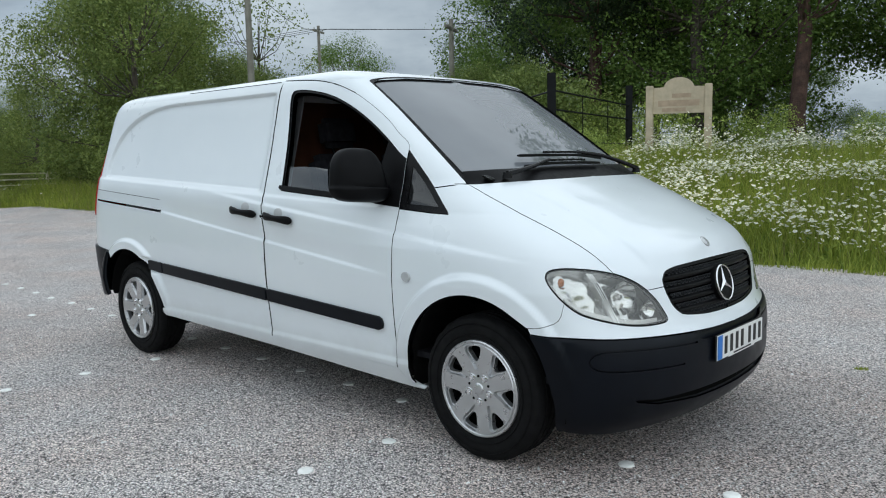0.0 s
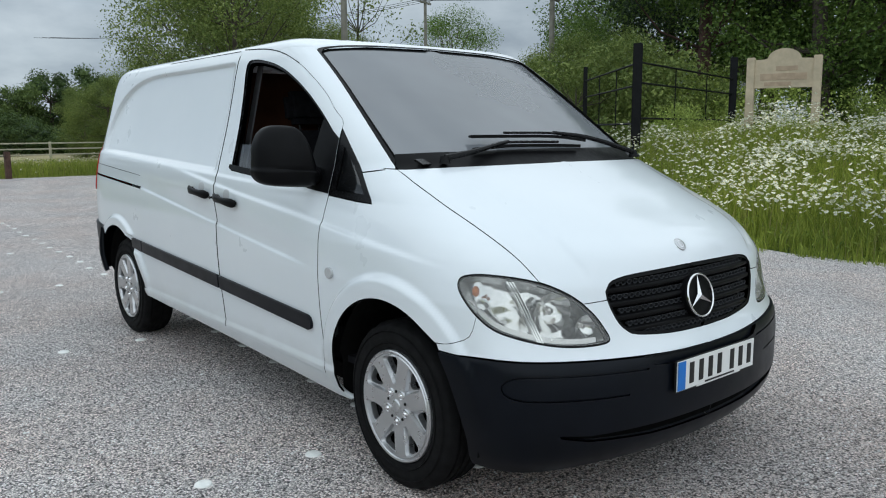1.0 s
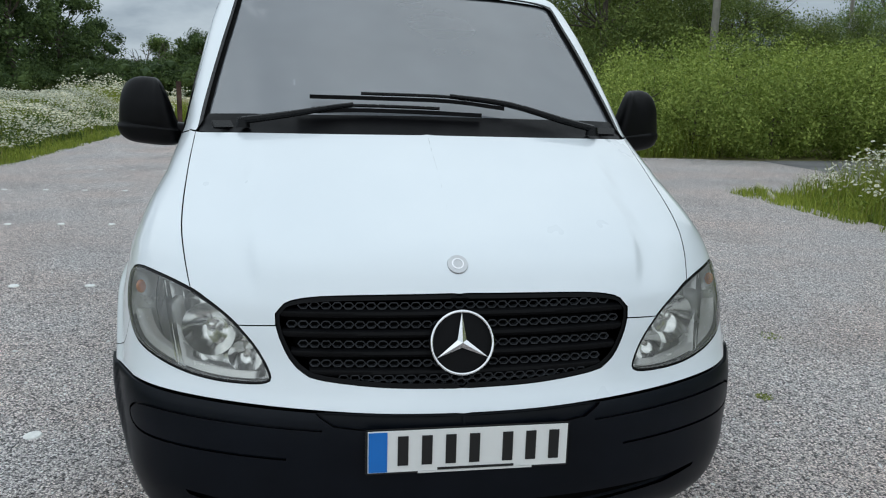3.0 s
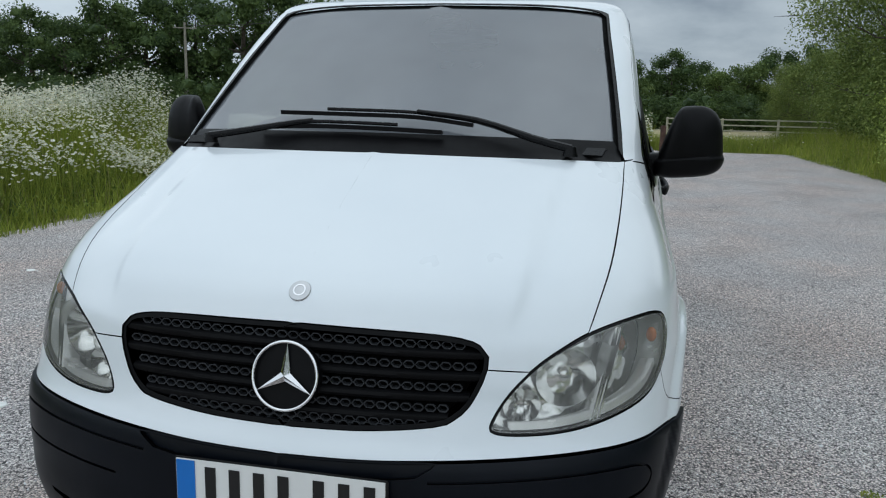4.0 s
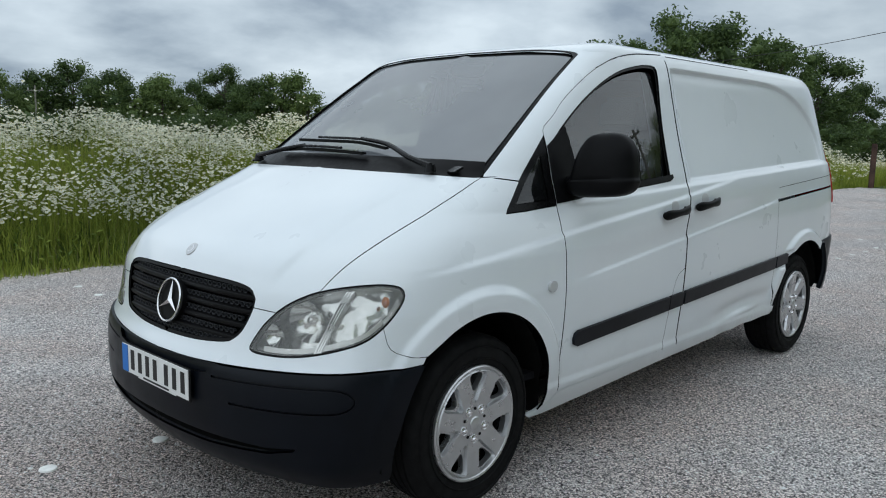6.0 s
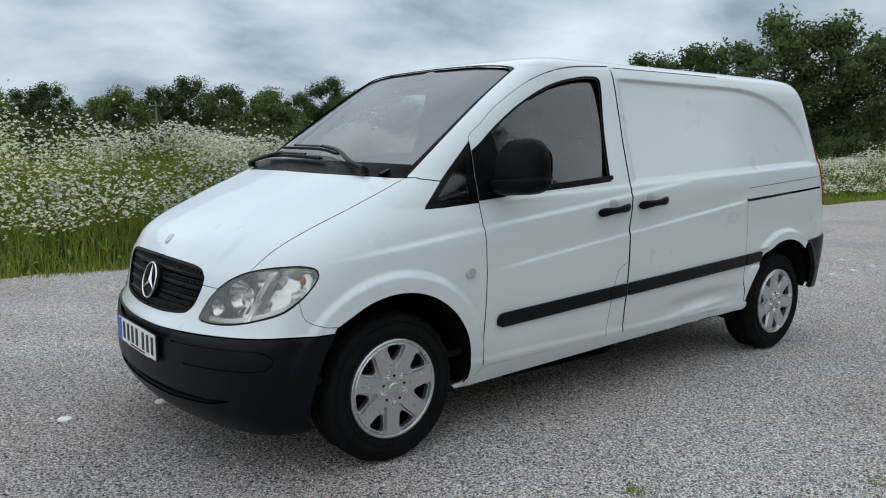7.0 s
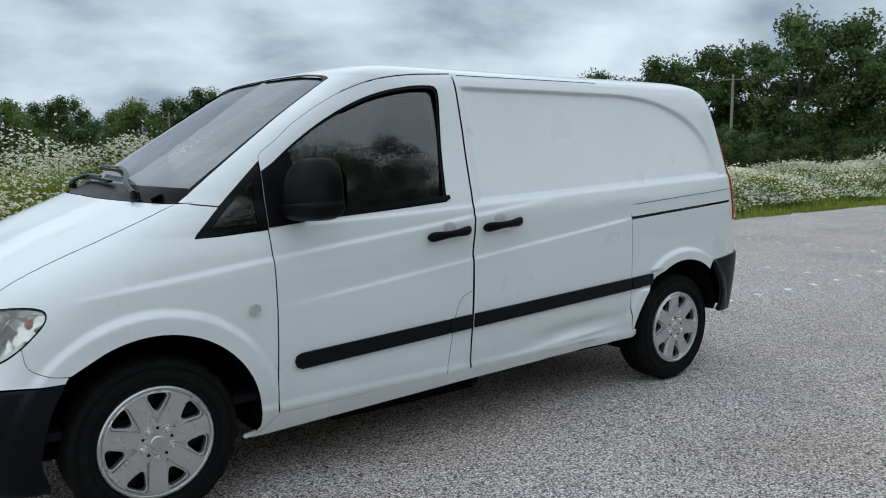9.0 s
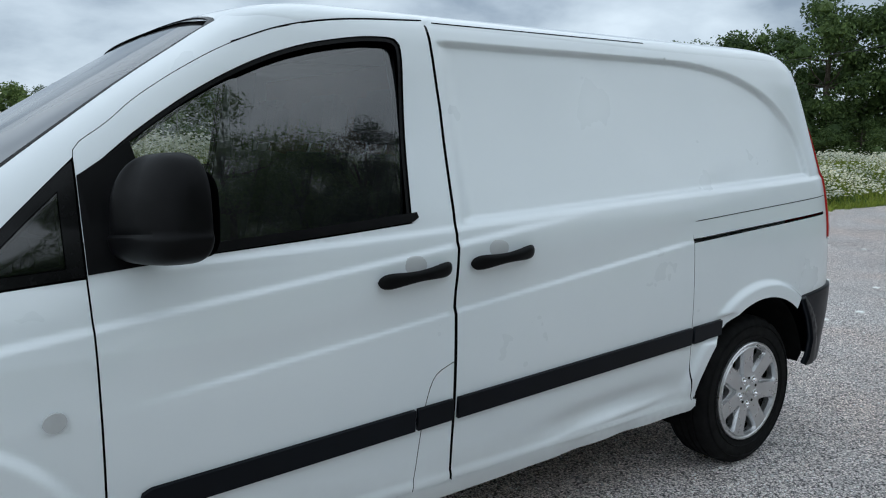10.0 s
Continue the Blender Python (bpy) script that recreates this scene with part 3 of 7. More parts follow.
def van_side(van, both):
    left = both == "left"
    # front wing
    arch = [by_side(*p) for p in catmull([(0.300, 0.662), *ARC_FRONT[1:], (-0.405, 0.285)])]
    wing = ring_of(lamp_run(3, 11), S([(0.440, 0.770), (0.425, 0.70), (0.36, 0.668), (0.300, 0.662)]), arch,
                   S([(-0.405, 0.285), (-0.44, 0.292), (-0.499, 0.350), (-0.499, 0.7), (-0.499, 1.130)], False),
                   S([(-0.499, 1.130), (-0.30, 1.116), (-0.195, 1.113)], False), S(A_TRI[:3]), S([(-0.31, 1.232), (-0.20, 1.246)], False) + F([(0.80, 1.25), (0.770, 1.248)], False), F(HOOD_SEAM[::-1]))
    wing_ob = panel("front_wing", wing, M_PAINT, van, both=both, du=0.014, dz=0.008, edge=0.008, lip=0.004, soft=0.007)
    # windscreen post and the roof edge over the door
    post = ring_of(S([(-0.31, 1.2345), (-0.20, 1.2485)], False) + F([(0.80, 1.2525), (0.772, 1.2505)], False), F(SCREEN_SIDE), F([(0.688, 1.76), (0.684, 1.785), (0.68, 1.80)]),
                   [by_front(0.68, 1.80), *S([(-1.02, 1.80), (-1.10, 1.795), (-1.14, 1.782)])], S(DOOR_ARC[7::-1]), S(A_TRI[:1:-1]))
    panel("windscreen_post", post, M_PAINT, van, both=both, du=0.02, dz=0.012, keep=lambda p: p[1] > 1.775)
    # front door with its window opening
    window = ring_of(S([(-0.509, 1.145), (-0.80, 1.166), (-1.10, 1.185), (-1.405, 1.207)], False), S([(-1.405, 1.207), (-1.428, 1.45), (-1.452, 1.66), (-1.456, 1.725)]),
                     S([(-1.456, 1.725), (-1.453, 1.745), (-1.438, 1.760), (-1.412, 1.764), (-1.30, 1.757), (-1.12, 1.722), (-0.96, 1.665), (-0.80, 1.582), (-0.66, 1.488), (-0.565, 1.412), (-0.513, 1.372)]), S([(-0.513, 1.372), (-0.509, 1.145)], False))
    flap = S([(-1.392, 0.360), (-1.405, 0.45), (-1.420, 0.58), (-1.437, 0.67), (-1.468, 0.735), (-1.536, 0.766)])
    base = S([(-0.503, 0.352), (-1.392, 0.360)], False)
    rear_low = flap if left else S([(-1.392, 0.360), (-1.536, 0.362), (-1.536, 0.766)], False)
    door = ring_of(base, rear_low, S([(-1.536, 0.766), (-1.540, 1.0), (-1.560, 1.225), (-1.572, 1.55), (-1.565, 1.828)], False), S(DOOR_ARC[::-1]), S([(-0.501, 1.416), (-0.501, 1.13), (-0.503, 0.352)], False))
    door_ob = panel("front_door", door, M_PAINT, van, [window], both=both, du=0.03, dz=0.007, edge=0.008, lip=0.004, soft=0.006)
    if left:
        panel("fuel_flap", ring_of(flap, S([(-1.536, 0.766), (-1.536, 0.362), (-1.392, 0.360)], False)), M_PAINT, van, both=both, du=0.03, dz=0.02)
    # sliding door and rear quarter
    slide = ring_of(S([(-1.542, 0.362), (-2.76, 0.385)], False), S([(-2.76, 0.385), (-2.735, 0.5), (-2.722, 0.70), (-2.72, 1.046)], False), S([(-2.72, 1.060), (-2.72, SIDE_TOP)], False), S([(-2.72, SIDE_TOP), (-1.573, 1.815)], False),
                    S([(-1.573, 1.815), (-1.580, 1.55), (-1.568, 1.225), (-1.548, 1.0), (-1.542, 0.362)], False))
    # the left door and sill are pressed in low down, with a ridge left standing
    def dent(x, z):
        along = math.exp(-((x + 2.28) / 0.30) ** 2)
        ridge = 0.405 + 0.06 * (-2.2 - x)
        return -0.026 * along * math.exp(-((z - ridge - 0.050) / 0.042) ** 2) + 0.008 * along * math.exp(-((z - ridge) / 0.013) ** 2) - 0.010 * math.exp(-((x + 2.62) / 0.10) ** 2) * math.exp(-((z - 0.44) / 0.05) ** 2)
    def crumple(x, z):
        return -0.012 * math.exp(-((x + 2.30) / 0.34) ** 2) * (1 + 0.4 * math.sin(23 * x))
    plain = lambda p: (p[1] > 1.061 or not left) and -2.80 < skin(*p)[0] < -2.69  # seam closed where none shows in the camera's view
    panel("sliding_door", slide, M_PAINT, van, both=both, du=0.03, dz=0.007, edge=0.008, lip=0.004, soft=0.006, keep=lambda p: p[1] > 1.79 or plain(p), warp=dent if left else None)
    arch = [by_side(*p) for p in catmull(ARC_REAR[::-1])]
    slot = ring_of(S([(-2.724, 1.046), (-3.70, 1.103)], False), S([(-3.70, 1.103), (-3.70, 1.114)], False), S([(-3.70, 1.114), (-2.724, 1.060)], False))
    quarter = ring_of(S([(-2.76, 0.385), (-2.735, 0.5), (-2.722, 0.70), (-2.72, 1.046)], False), S([(-2.724, 1.046), (-3.70, 1.103), (-3.70, 1.114), (-2.724, 1.060)], False), S([(-2.72, 1.060), (-2.72, SIDE_TOP), (-3.68, SIDE_TOP)], False),
                      S([(-3.68, SIDE_TOP), (-3.765, 1.70), (-3.80, 1.62)]), S([(-3.80, 1.62), (-3.775, 1.35), (-3.748, 1.15), (-3.738, 0.985)]), S([(-3.738, 0.985), (-3.862, 0.977), (-3.862, 0.772)], False), S([(-3.862, 0.772), (-3.474, 0.735)], False), arch, S([(-2.777, 0.40), (-2.76, 0.385)], False))
    panel("rear_quarter", quarter, M_PAINT, van, both=both, du=0.013, dz=0.0075, edge=0.008, lip=0.004, soft=0.006, keep=lambda p: p[1] > 1.79 or (plain(p) and not (1.044 < p[1] < 1.0625)))
    # the seam between the door's top and the roof, drawn as a black strip
    arc = [p for p in DOOR_ARC if p[0] < -0.9]
    strip("roof_seam", ring_of(S([(x, z + 0.0005) for x, z in arc]), S([(x, z + 0.0042) for x, z in arc[::-1]])), M_GAPBLACK, van, both, 0.0008, 0.03, 0.01)
    # thin upper rail line
    strip("rail_line", ring_of(S([(-2.73, 1.128), (-3.745, 1.1866)], False), S([(-3.745, 1.1896), (-2.73, 1.131)], False)), M_GAPBLACK, van, both, 0.001, 0.05, 0.01)
    strip("roof_gutter", ring_of(S([(-1.60, 1.822), (-2.62, 1.826)], False), S([(-2.62, 1.8295), (-1.60, 1.8255)], False)), M_GAPBLACK, van, both, 0.001, 0.05, 0.01)
    # sill
    sill = ring_of(S([(-0.44, 0.292), (-0.50, 0.352), (-1.54, 0.3645), (-2.79, 0.388)], False), S([(-2.79, 0.380), (-2.80, 0.355), (-2.77, 0.340)], False), S([(-2.77, 0.340), (-1.5, 0.308), (-0.36, 0.262)], False), S([(-0.36, 0.262), (-0.40, 0.27), (-0.44, 0.290)], False))
    panel("sill", sill, M_PAINT, van, both=both, du=0.05, dz=0.012, sink=-0.004, edge=0.03, lip=0.0, edge_mat=M_PAINT, warp=crumple if left else None)
    # tail lamp at the rear corner
    lamp = ring_of(S([(-3.806, 1.615), (-3.780, 1.35), (-3.753, 1.15), (-3.743, 0.99)]), [by_side(-3.743, 0.99), by_side(-3.918, 0.985)], S([(-3.918, 0.985), (-3.897, 1.28), (-3.838, 1.635)]))
    panel("tail_lamp", lamp, M_RED, van, both=both, du=0.012, dz=0.03, sink=-0.008, edge=0.03, label="tall narrow red tail lamp lens", edge_mat=M_RED)
    # rubbing strip along both doors, rounded at its front end
    def rub(x):
        return 0.566 + 0.0485 * (-0.575 - x)
    pieces = [(-0.575, -1.387 if left else -1.530, True), (-1.550, -2.712, False), (-2.728, -2.905, False)]
    if left:
        pieces.insert(1, (-1.397, -1.530, False))
    for x0, x1, nose in pieces:
        h = 0.034
        end = [(x0 - 0.03, rub(x0) - h), (x0 - 0.008, rub(x0) - 0.024), (x0, rub(x0)), (x0 - 0.008, rub(x0) + 0.024), (x0 - 0.03, rub(x0) + h)] if nose else [(x0, rub(x0) - h), (x0, rub(x0) + h)]
        strip("rubbing_strip", ring_of(S([(x1, rub(x1) - h), end[0]], False), S(end, nose), S([end[-1], (x1, rub(x1) + h)], False), S([(x1, rub(x1) + h), (x1, rub(x1) - h)], False)), M_PLASTIC, van, both, 0.014, 0.012 if x1 < -2.8 else 0.05, 0.008 if x1 < -2.8 else 0.012)
    # quarter light
    tri = ring_of(S([(-0.200, 1.116), (-0.30, 1.119), (-0.498, 1.133)], False), S([(-0.498, 1.133), (-0.498, 1.410)], False), S(A_TRI[::-1]))
    pane = ring_of(S([(-0.262, 1.146), (-0.40, 1.153), (-0.458, 1.157)], False), S([(-0.458, 1.157), (-0.458, 1.335)], False), S([(-0.458, 1.335), (-0.33, 1.215), (-0.262, 1.146)]))
    frame_ob = panel("quarter_light", tri, M_TRIM, van, [pane], both=both, du=0.03, dz=0.02, sink=0.002)
    panel("pane", pane, M_QUARTER, frame_ob, both=both, du=0.04, dz=0.03, gap=0.001, sink=0.005, edge=0)
    # door glass and its black frame
    inner = ring_of(shrink(window, 0.013))
    frame_ob = panel("window_frame", window, M_TRIM, door_ob, [inner], both=both, du=0.02, dz=0.012, sink=0.006, gap=0.001, edge=0.02)
    glass = inner
    if not left:  # wound most of the way down
        glass = ring_of(S([(-0.55, 1.17), (-1.39, 1.232)], False), S([(-1.39, 1.232), (-1.399, 1.335)], False), S([(-1.399, 1.335), (-1.20, 1.333), (-0.95, 1.305), (-0.75, 1.262), (-0.55, 1.20)]))
    pane = panel("door_glass", glass, M_GLASS, door_ob, both=both, du=0.05, dz=0.04, gap=-0.008, sink=0.020, edge=0, soft=0.09, label="half-lowered side window" if not left else "closed dark side window")
    smooth_pane(pane, 1 if left else -1, ((0, 0), (1, 0), (0, 1), (2, 0)), 0.16)
    pane.visible_shadow = False
    strip("belt_seal", ring_of(S([(-0.545, 1.150), (-1.41, 1.211), (-1.43, 1.222), (-1.425, 1.238), (-1.40, 1.236), (-0.545, 1.174)], False)), M_BLACK, door_ob, both, 0.005, 0.05, 0.012)
    # round side repeater
    c = by_side(-0.398, 0.817)
    disc = [c + 0.026 * np.array((math.cos(a), 0.86 * math.sin(a))) for a in np.linspace(0, math.tau, 24, endpoint=False)]
    strip("side_repeater", ring_of(disc), M_REPEATER, van, both, 0.012, 0.012, 0.012, "small round grey indicator lens")
    # door handles: a bar across a low bump, grey for the recess's shade
    for x, z, flip in ((-1.385, 1.058, 1), (-1.722, 1.082, -1)):
        handle = new("door_handle")
        handle.parent = van
        y0 = skin(*by_side(x, z))[1]
        sgn = 1 if left else -1
        rows = []
        for k in range(25):
            t = 0.5 - 0.5 * math.cos(math.pi * k / 24)
            px = x + 0.130 - 0.260 * t
            pz = z - 0.010 + 0.022 * t
            ends = max(0.02, 1 - abs(2 * t - 1) ** 9) ** 0.5
            thick = 0.021 + 0.004 * math.cos(math.tau * t)
            bulge = 0.012 + 0.024 * math.sin(math.pi * t) ** 0.6
            rows.append((px, pz, thick * ends, bulge, 0.011 * ends))
        bm = bmesh.new()
        rings = []
        for px, pz, th, out, deep in rows:
            ring = []
            for k in range(16):
                a = math.tau * k / 16
                ring.append(bm.verts.new((px, sgn * (y0 + out + deep * math.cos(a)), pz + th * math.sin(a))))
            rings.append(ring)
        for a, b in zip(rings, rings[1:]):
            for k in range(16):
                bm.faces.new((a[k], a[(k + 1) % 16], b[(k + 1) % 16], b[k]))
        bm.faces.new(rings[0])
        bm.faces.new(rings[-1])
        part("grip", bm, M_BLACK, handle, "black plastic pull handle", smooth=True)
        bm = bmesh.new()
        bmesh.ops.create_uvsphere(bm, u_segments=24, v_segments=10, radius=1)
        for v in bm.verts:
            v.co = Vector((x - flip * 0.008 + 0.052 * v.co.x, sgn * (y0 - 0.004 + 0.0055 * v.co.y), z + 0.020 + 0.036 * v.co.z))
        part("finger_cup", bm, M_CUPSHADE, handle, "finger recess drawn as a low bump in shade grey", smooth=True)
        for end in (-1, 1):
            bm = box((0.040, 0.026, 0.030), (x + end * 0.100, sgn * (y0 + 0.010), z - end * 0.009))
            part("handle_mount", bm, M_BLACK, handle, smooth=True, bevel=0.008)
        if not left and flip == 1:
            bm = lathe([(0.0, 0.0), (0.008, 0.0), (0.009, -0.02)], 16)
            bmesh.ops.transform(bm, matrix=pose(x - 0.11, -(y0 + 0.026), z + 0.01), verts=bm.verts[:])
            part("lock_barrel", bm, M_CHROME, handle, smooth=True)
    # mirror
    mirror_ob = new("door_mirror")
    mirror_ob.parent = van
    sgn = 1 if left else -1
    bm = bmesh.new()
    bmesh.ops.create_uvsphere(bm, u_segments=64, v_segments=60, radius=1)
    for v in bm.verts:
        q = Vector([math.copysign(abs(c) ** 0.56, c) for c in v.co])
        yy, zz = q.y, q.z
        # the inner edge slants from the arm up to a short flat top
        wide = 0.134 * (1 - 0.10 * max(0, zz) ** 2) if yy > 0 else 0.138 * (0.66 - 0.40 * zz)
        deep = 0.088 * q.x * (1 - 0.30 * max(0, zz) ** 2 - 0.22 * max(0, yy) ** 2) if q.x > 0 else 0.040 * q.x
        # a groove parts the shell from the lower lip
        groove = 0.004 * math.exp(-((zz + 0.36 + 0.06 * yy) / 0.035) ** 2)
        lip = 0.007 if zz < -0.38 else 0.0
        grow = 1 + (lip - groove) / 0.1
        v.co = Vector((-0.66 - 0.045 * yy + deep * grow, sgn * (0.998 + wide * yy * (1 + (lip - groove) / 0.13) - 0.010 * zz), 1.284 + (0.142 if zz > 0 else 0.118) * zz + 0.010 * yy))
    part("mirror_housing", bm, M_BLACK, mirror_ob, "matt black mirror housing", smooth=True)
    bm = bmesh.new()
    rim = []
    for k in range(36):
        a = math.tau * k / 36
        c, s = math.cos(a), math.sin(a)
        c, s = math.copysign(abs(c) ** 0.5, c), math.copysign(abs(s) ** 0.5, s)
        rim.append(bm.verts.new((-0.702 - 0.045 * c, sgn * (1.010 + (0.108 if c > 0 else 0.112 * (0.66 - 0.40 * s)) * c), 1.286 + 0.104 * s)))
    bm.faces.new(rim)
    part("mirror_glass", bm, M_CHROME, mirror_ob, "mirror glass facing rearwards")
    bm = bmesh.new()
    bmesh.ops.create_uvsphere(bm, u_segments=20, v_segments=12, radius=1)
    for v in bm.verts:
        q = Vector([math.copysign(abs(c) ** 0.6, c) for c in v.co])
        v.co = Vector((-0.632 + 0.050 * q.x, sgn * (0.902 + 0.085 * q.y), 1.212 + 0.044 * q.z + 0.010 * q.y))
    part("mirror_arm", bm, M_BLACK, mirror_ob, smooth=True)
    base = ring_of(S([(-0.5035, 1.138), (-0.665, 1.152), (-0.668, 1.30), (-0.63, 1.455), (-0.565, 1.412), (-0.520, 1.382), (-0.5035, 1.372)], False))
    strip("mirror_base", base, M_BLACK, mirror_ob, both, 0.004, 0.02, 0.02)
    # headlamp
    lamp = ring_of(lamp_run(0, len(LAMP) - 1))
    head = new("headlamp")
    head.parent = van
    panel("lens", lamp, M_LENS, head, both=both, du=0.02, dz=0.015, gap=0.006, sink=-0.003, edge=0.014, lip=0.001, label="clear headlamp lens", edge_mat=M_LENS).visible_shadow = False
    panel("lamp_rim", lamp, M_TRIM, head, [shrink(lamp, 0.0075)], both=both, du=0.02, dz=0.02, gap=0.001, sink=0.002, edge=0.010, lip=0.0)
    panel("reflector", shrink(lamp, 0.006), M_LAMPBACK, head, both=both, du=0.02, dz=0.014, gap=0, sink=0.078, edge=0.006, lip=0.0, edge_mat=M_LAMPBACK, label="silvered lamp housing")
    # the tube between lens and reflector
    panel("side_wall", lamp, M_LAMPWALL, head, [shrink(lamp, 0.011)], both=both, du=0.02, dz=0.02, gap=0.004, sink=0.008, edge=0.068, lip=0.0, edge_mat=M_LAMPWALL)

    def bowl(name, y, z, size, depth, yaw, lift, label=""):
        """A facetted reflector bowl behind the lens with its rim ring and bulb."""
        c = Vector(skin(*by_front(y, z)))
        axis = Vector((math.cos(radians(yaw)), math.sin(radians(yaw)), lift)).normalized()
        e1 = axis.cross(Vector((0, 0, 1))).normalized()
        e2 = e1.cross(axis)
        rim = [e1 * (size * math.cos(k * math.tau / 28)) + e2 * (size * math.sin(k * math.tau / 28)) for k in range(28)]
        mouth = c
        for _ in range(60):
            if all((mouth + r).x + 0.012 < skin(*by_front((mouth + r).y, (mouth + r).z))[0] for r in rim):
                break
            mouth = mouth - axis * 0.003
        flip = Matrix.Diagonal((1, 1 if left else -1, 1, 1))
        bm = bmesh.new()
        rings = []
        for j in range(9):
            t = 0.16 + 0.84 * j / 8
            wave = 1 + 0.03 * (j % 2)
            rings.append([bm.verts.new(mouth + r * t - axis * (depth * (1 - t * t) * wave * (1 + 0.07 * ((k // 4) % 2)))) for k, r in enumerate(rim)])
        for a, b in zip(rings, rings[1:]):
            for k in range(28):
                bm.faces.new((a[k], a[(k + 1) % 28], b[(k + 1) % 28], b[k]))
        bmesh.ops.transform(bm, matrix=flip, verts=bm.verts[:])
        dish = part(name, bm, M_REFLECTOR, head, label, smooth=True)
        bm = tube([mouth - axis * depth * 1.0, mouth - axis * depth * 0.55, mouth - axis * depth * 0.35, mouth - axis * depth * 0.28], [size * 0.20, size * 0.19, size * 0.17, size * 0.05], 14)
        bmesh.ops.transform(bm, matrix=flip, verts=bm.verts[:])
        part("bulb", bm, M_LAMPBACK, dish, smooth=True)

    bowl("dipped_beam_bowl", 0.664, 0.772, 0.074, 0.050, 16, -0.05, "round facetted silver reflector bowl")
    bowl("main_beam_bowl", 0.560, 0.716, 0.045, 0.028, 10, -0.05, "small facetted silver reflector bowl")
    low = lamp_run(11, 16)
    trim = ring_of([p + np.array((0, 0.012)) for p in low], [p + np.array((0, 0.028)) for p in low[::-1]])
    panel("lower_bezel", trim, M_LAMPWALL, head, both=both, du=0.02, dz=0.01, gap=0, sink=0.016, edge=0.04, lip=0, edge_mat=M_LAMPWALL, label="bright strip along the lamp's lower edge")
    # ridged divider between the beams and the indicator
    for k in range(3):
        y = 0.722 + 0.0075 * k
        cut = ring_of(F([(y, 0.684), (y + 0.0055, 0.684), (y + 0.0525, 0.893), (y + 0.047, 0.892)], False))
        panel("divider", cut, M_REFLECTOR, head, both=both, du=0.02, dz=0.02, gap=0, sink=0.012 + 0.002 * (k % 2), edge=0.05, lip=0, edge_mat=M_LAMPWALL, label="bright ridged divider beside the indicator")
    c = skin(*by_side(0.405, 0.815))
    bm = bmesh.new()
    bmesh.ops.create_uvsphere(bm, u_segments=20, v_segments=14, radius=1)
    sgn = 1 if left else -1
    for v in bm.verts:
        v.co = Vector((c[0] + 0.002 + 0.014 * v.co.x, sgn * (c[1] - 0.034 + 0.013 * v.co.y), 0.850 + 0.019 * v.co.z))
    part("indicator_bulb", bm, M_AMBER, head, "amber indicator bulb behind the lens", smooth=True)
    return door_ob


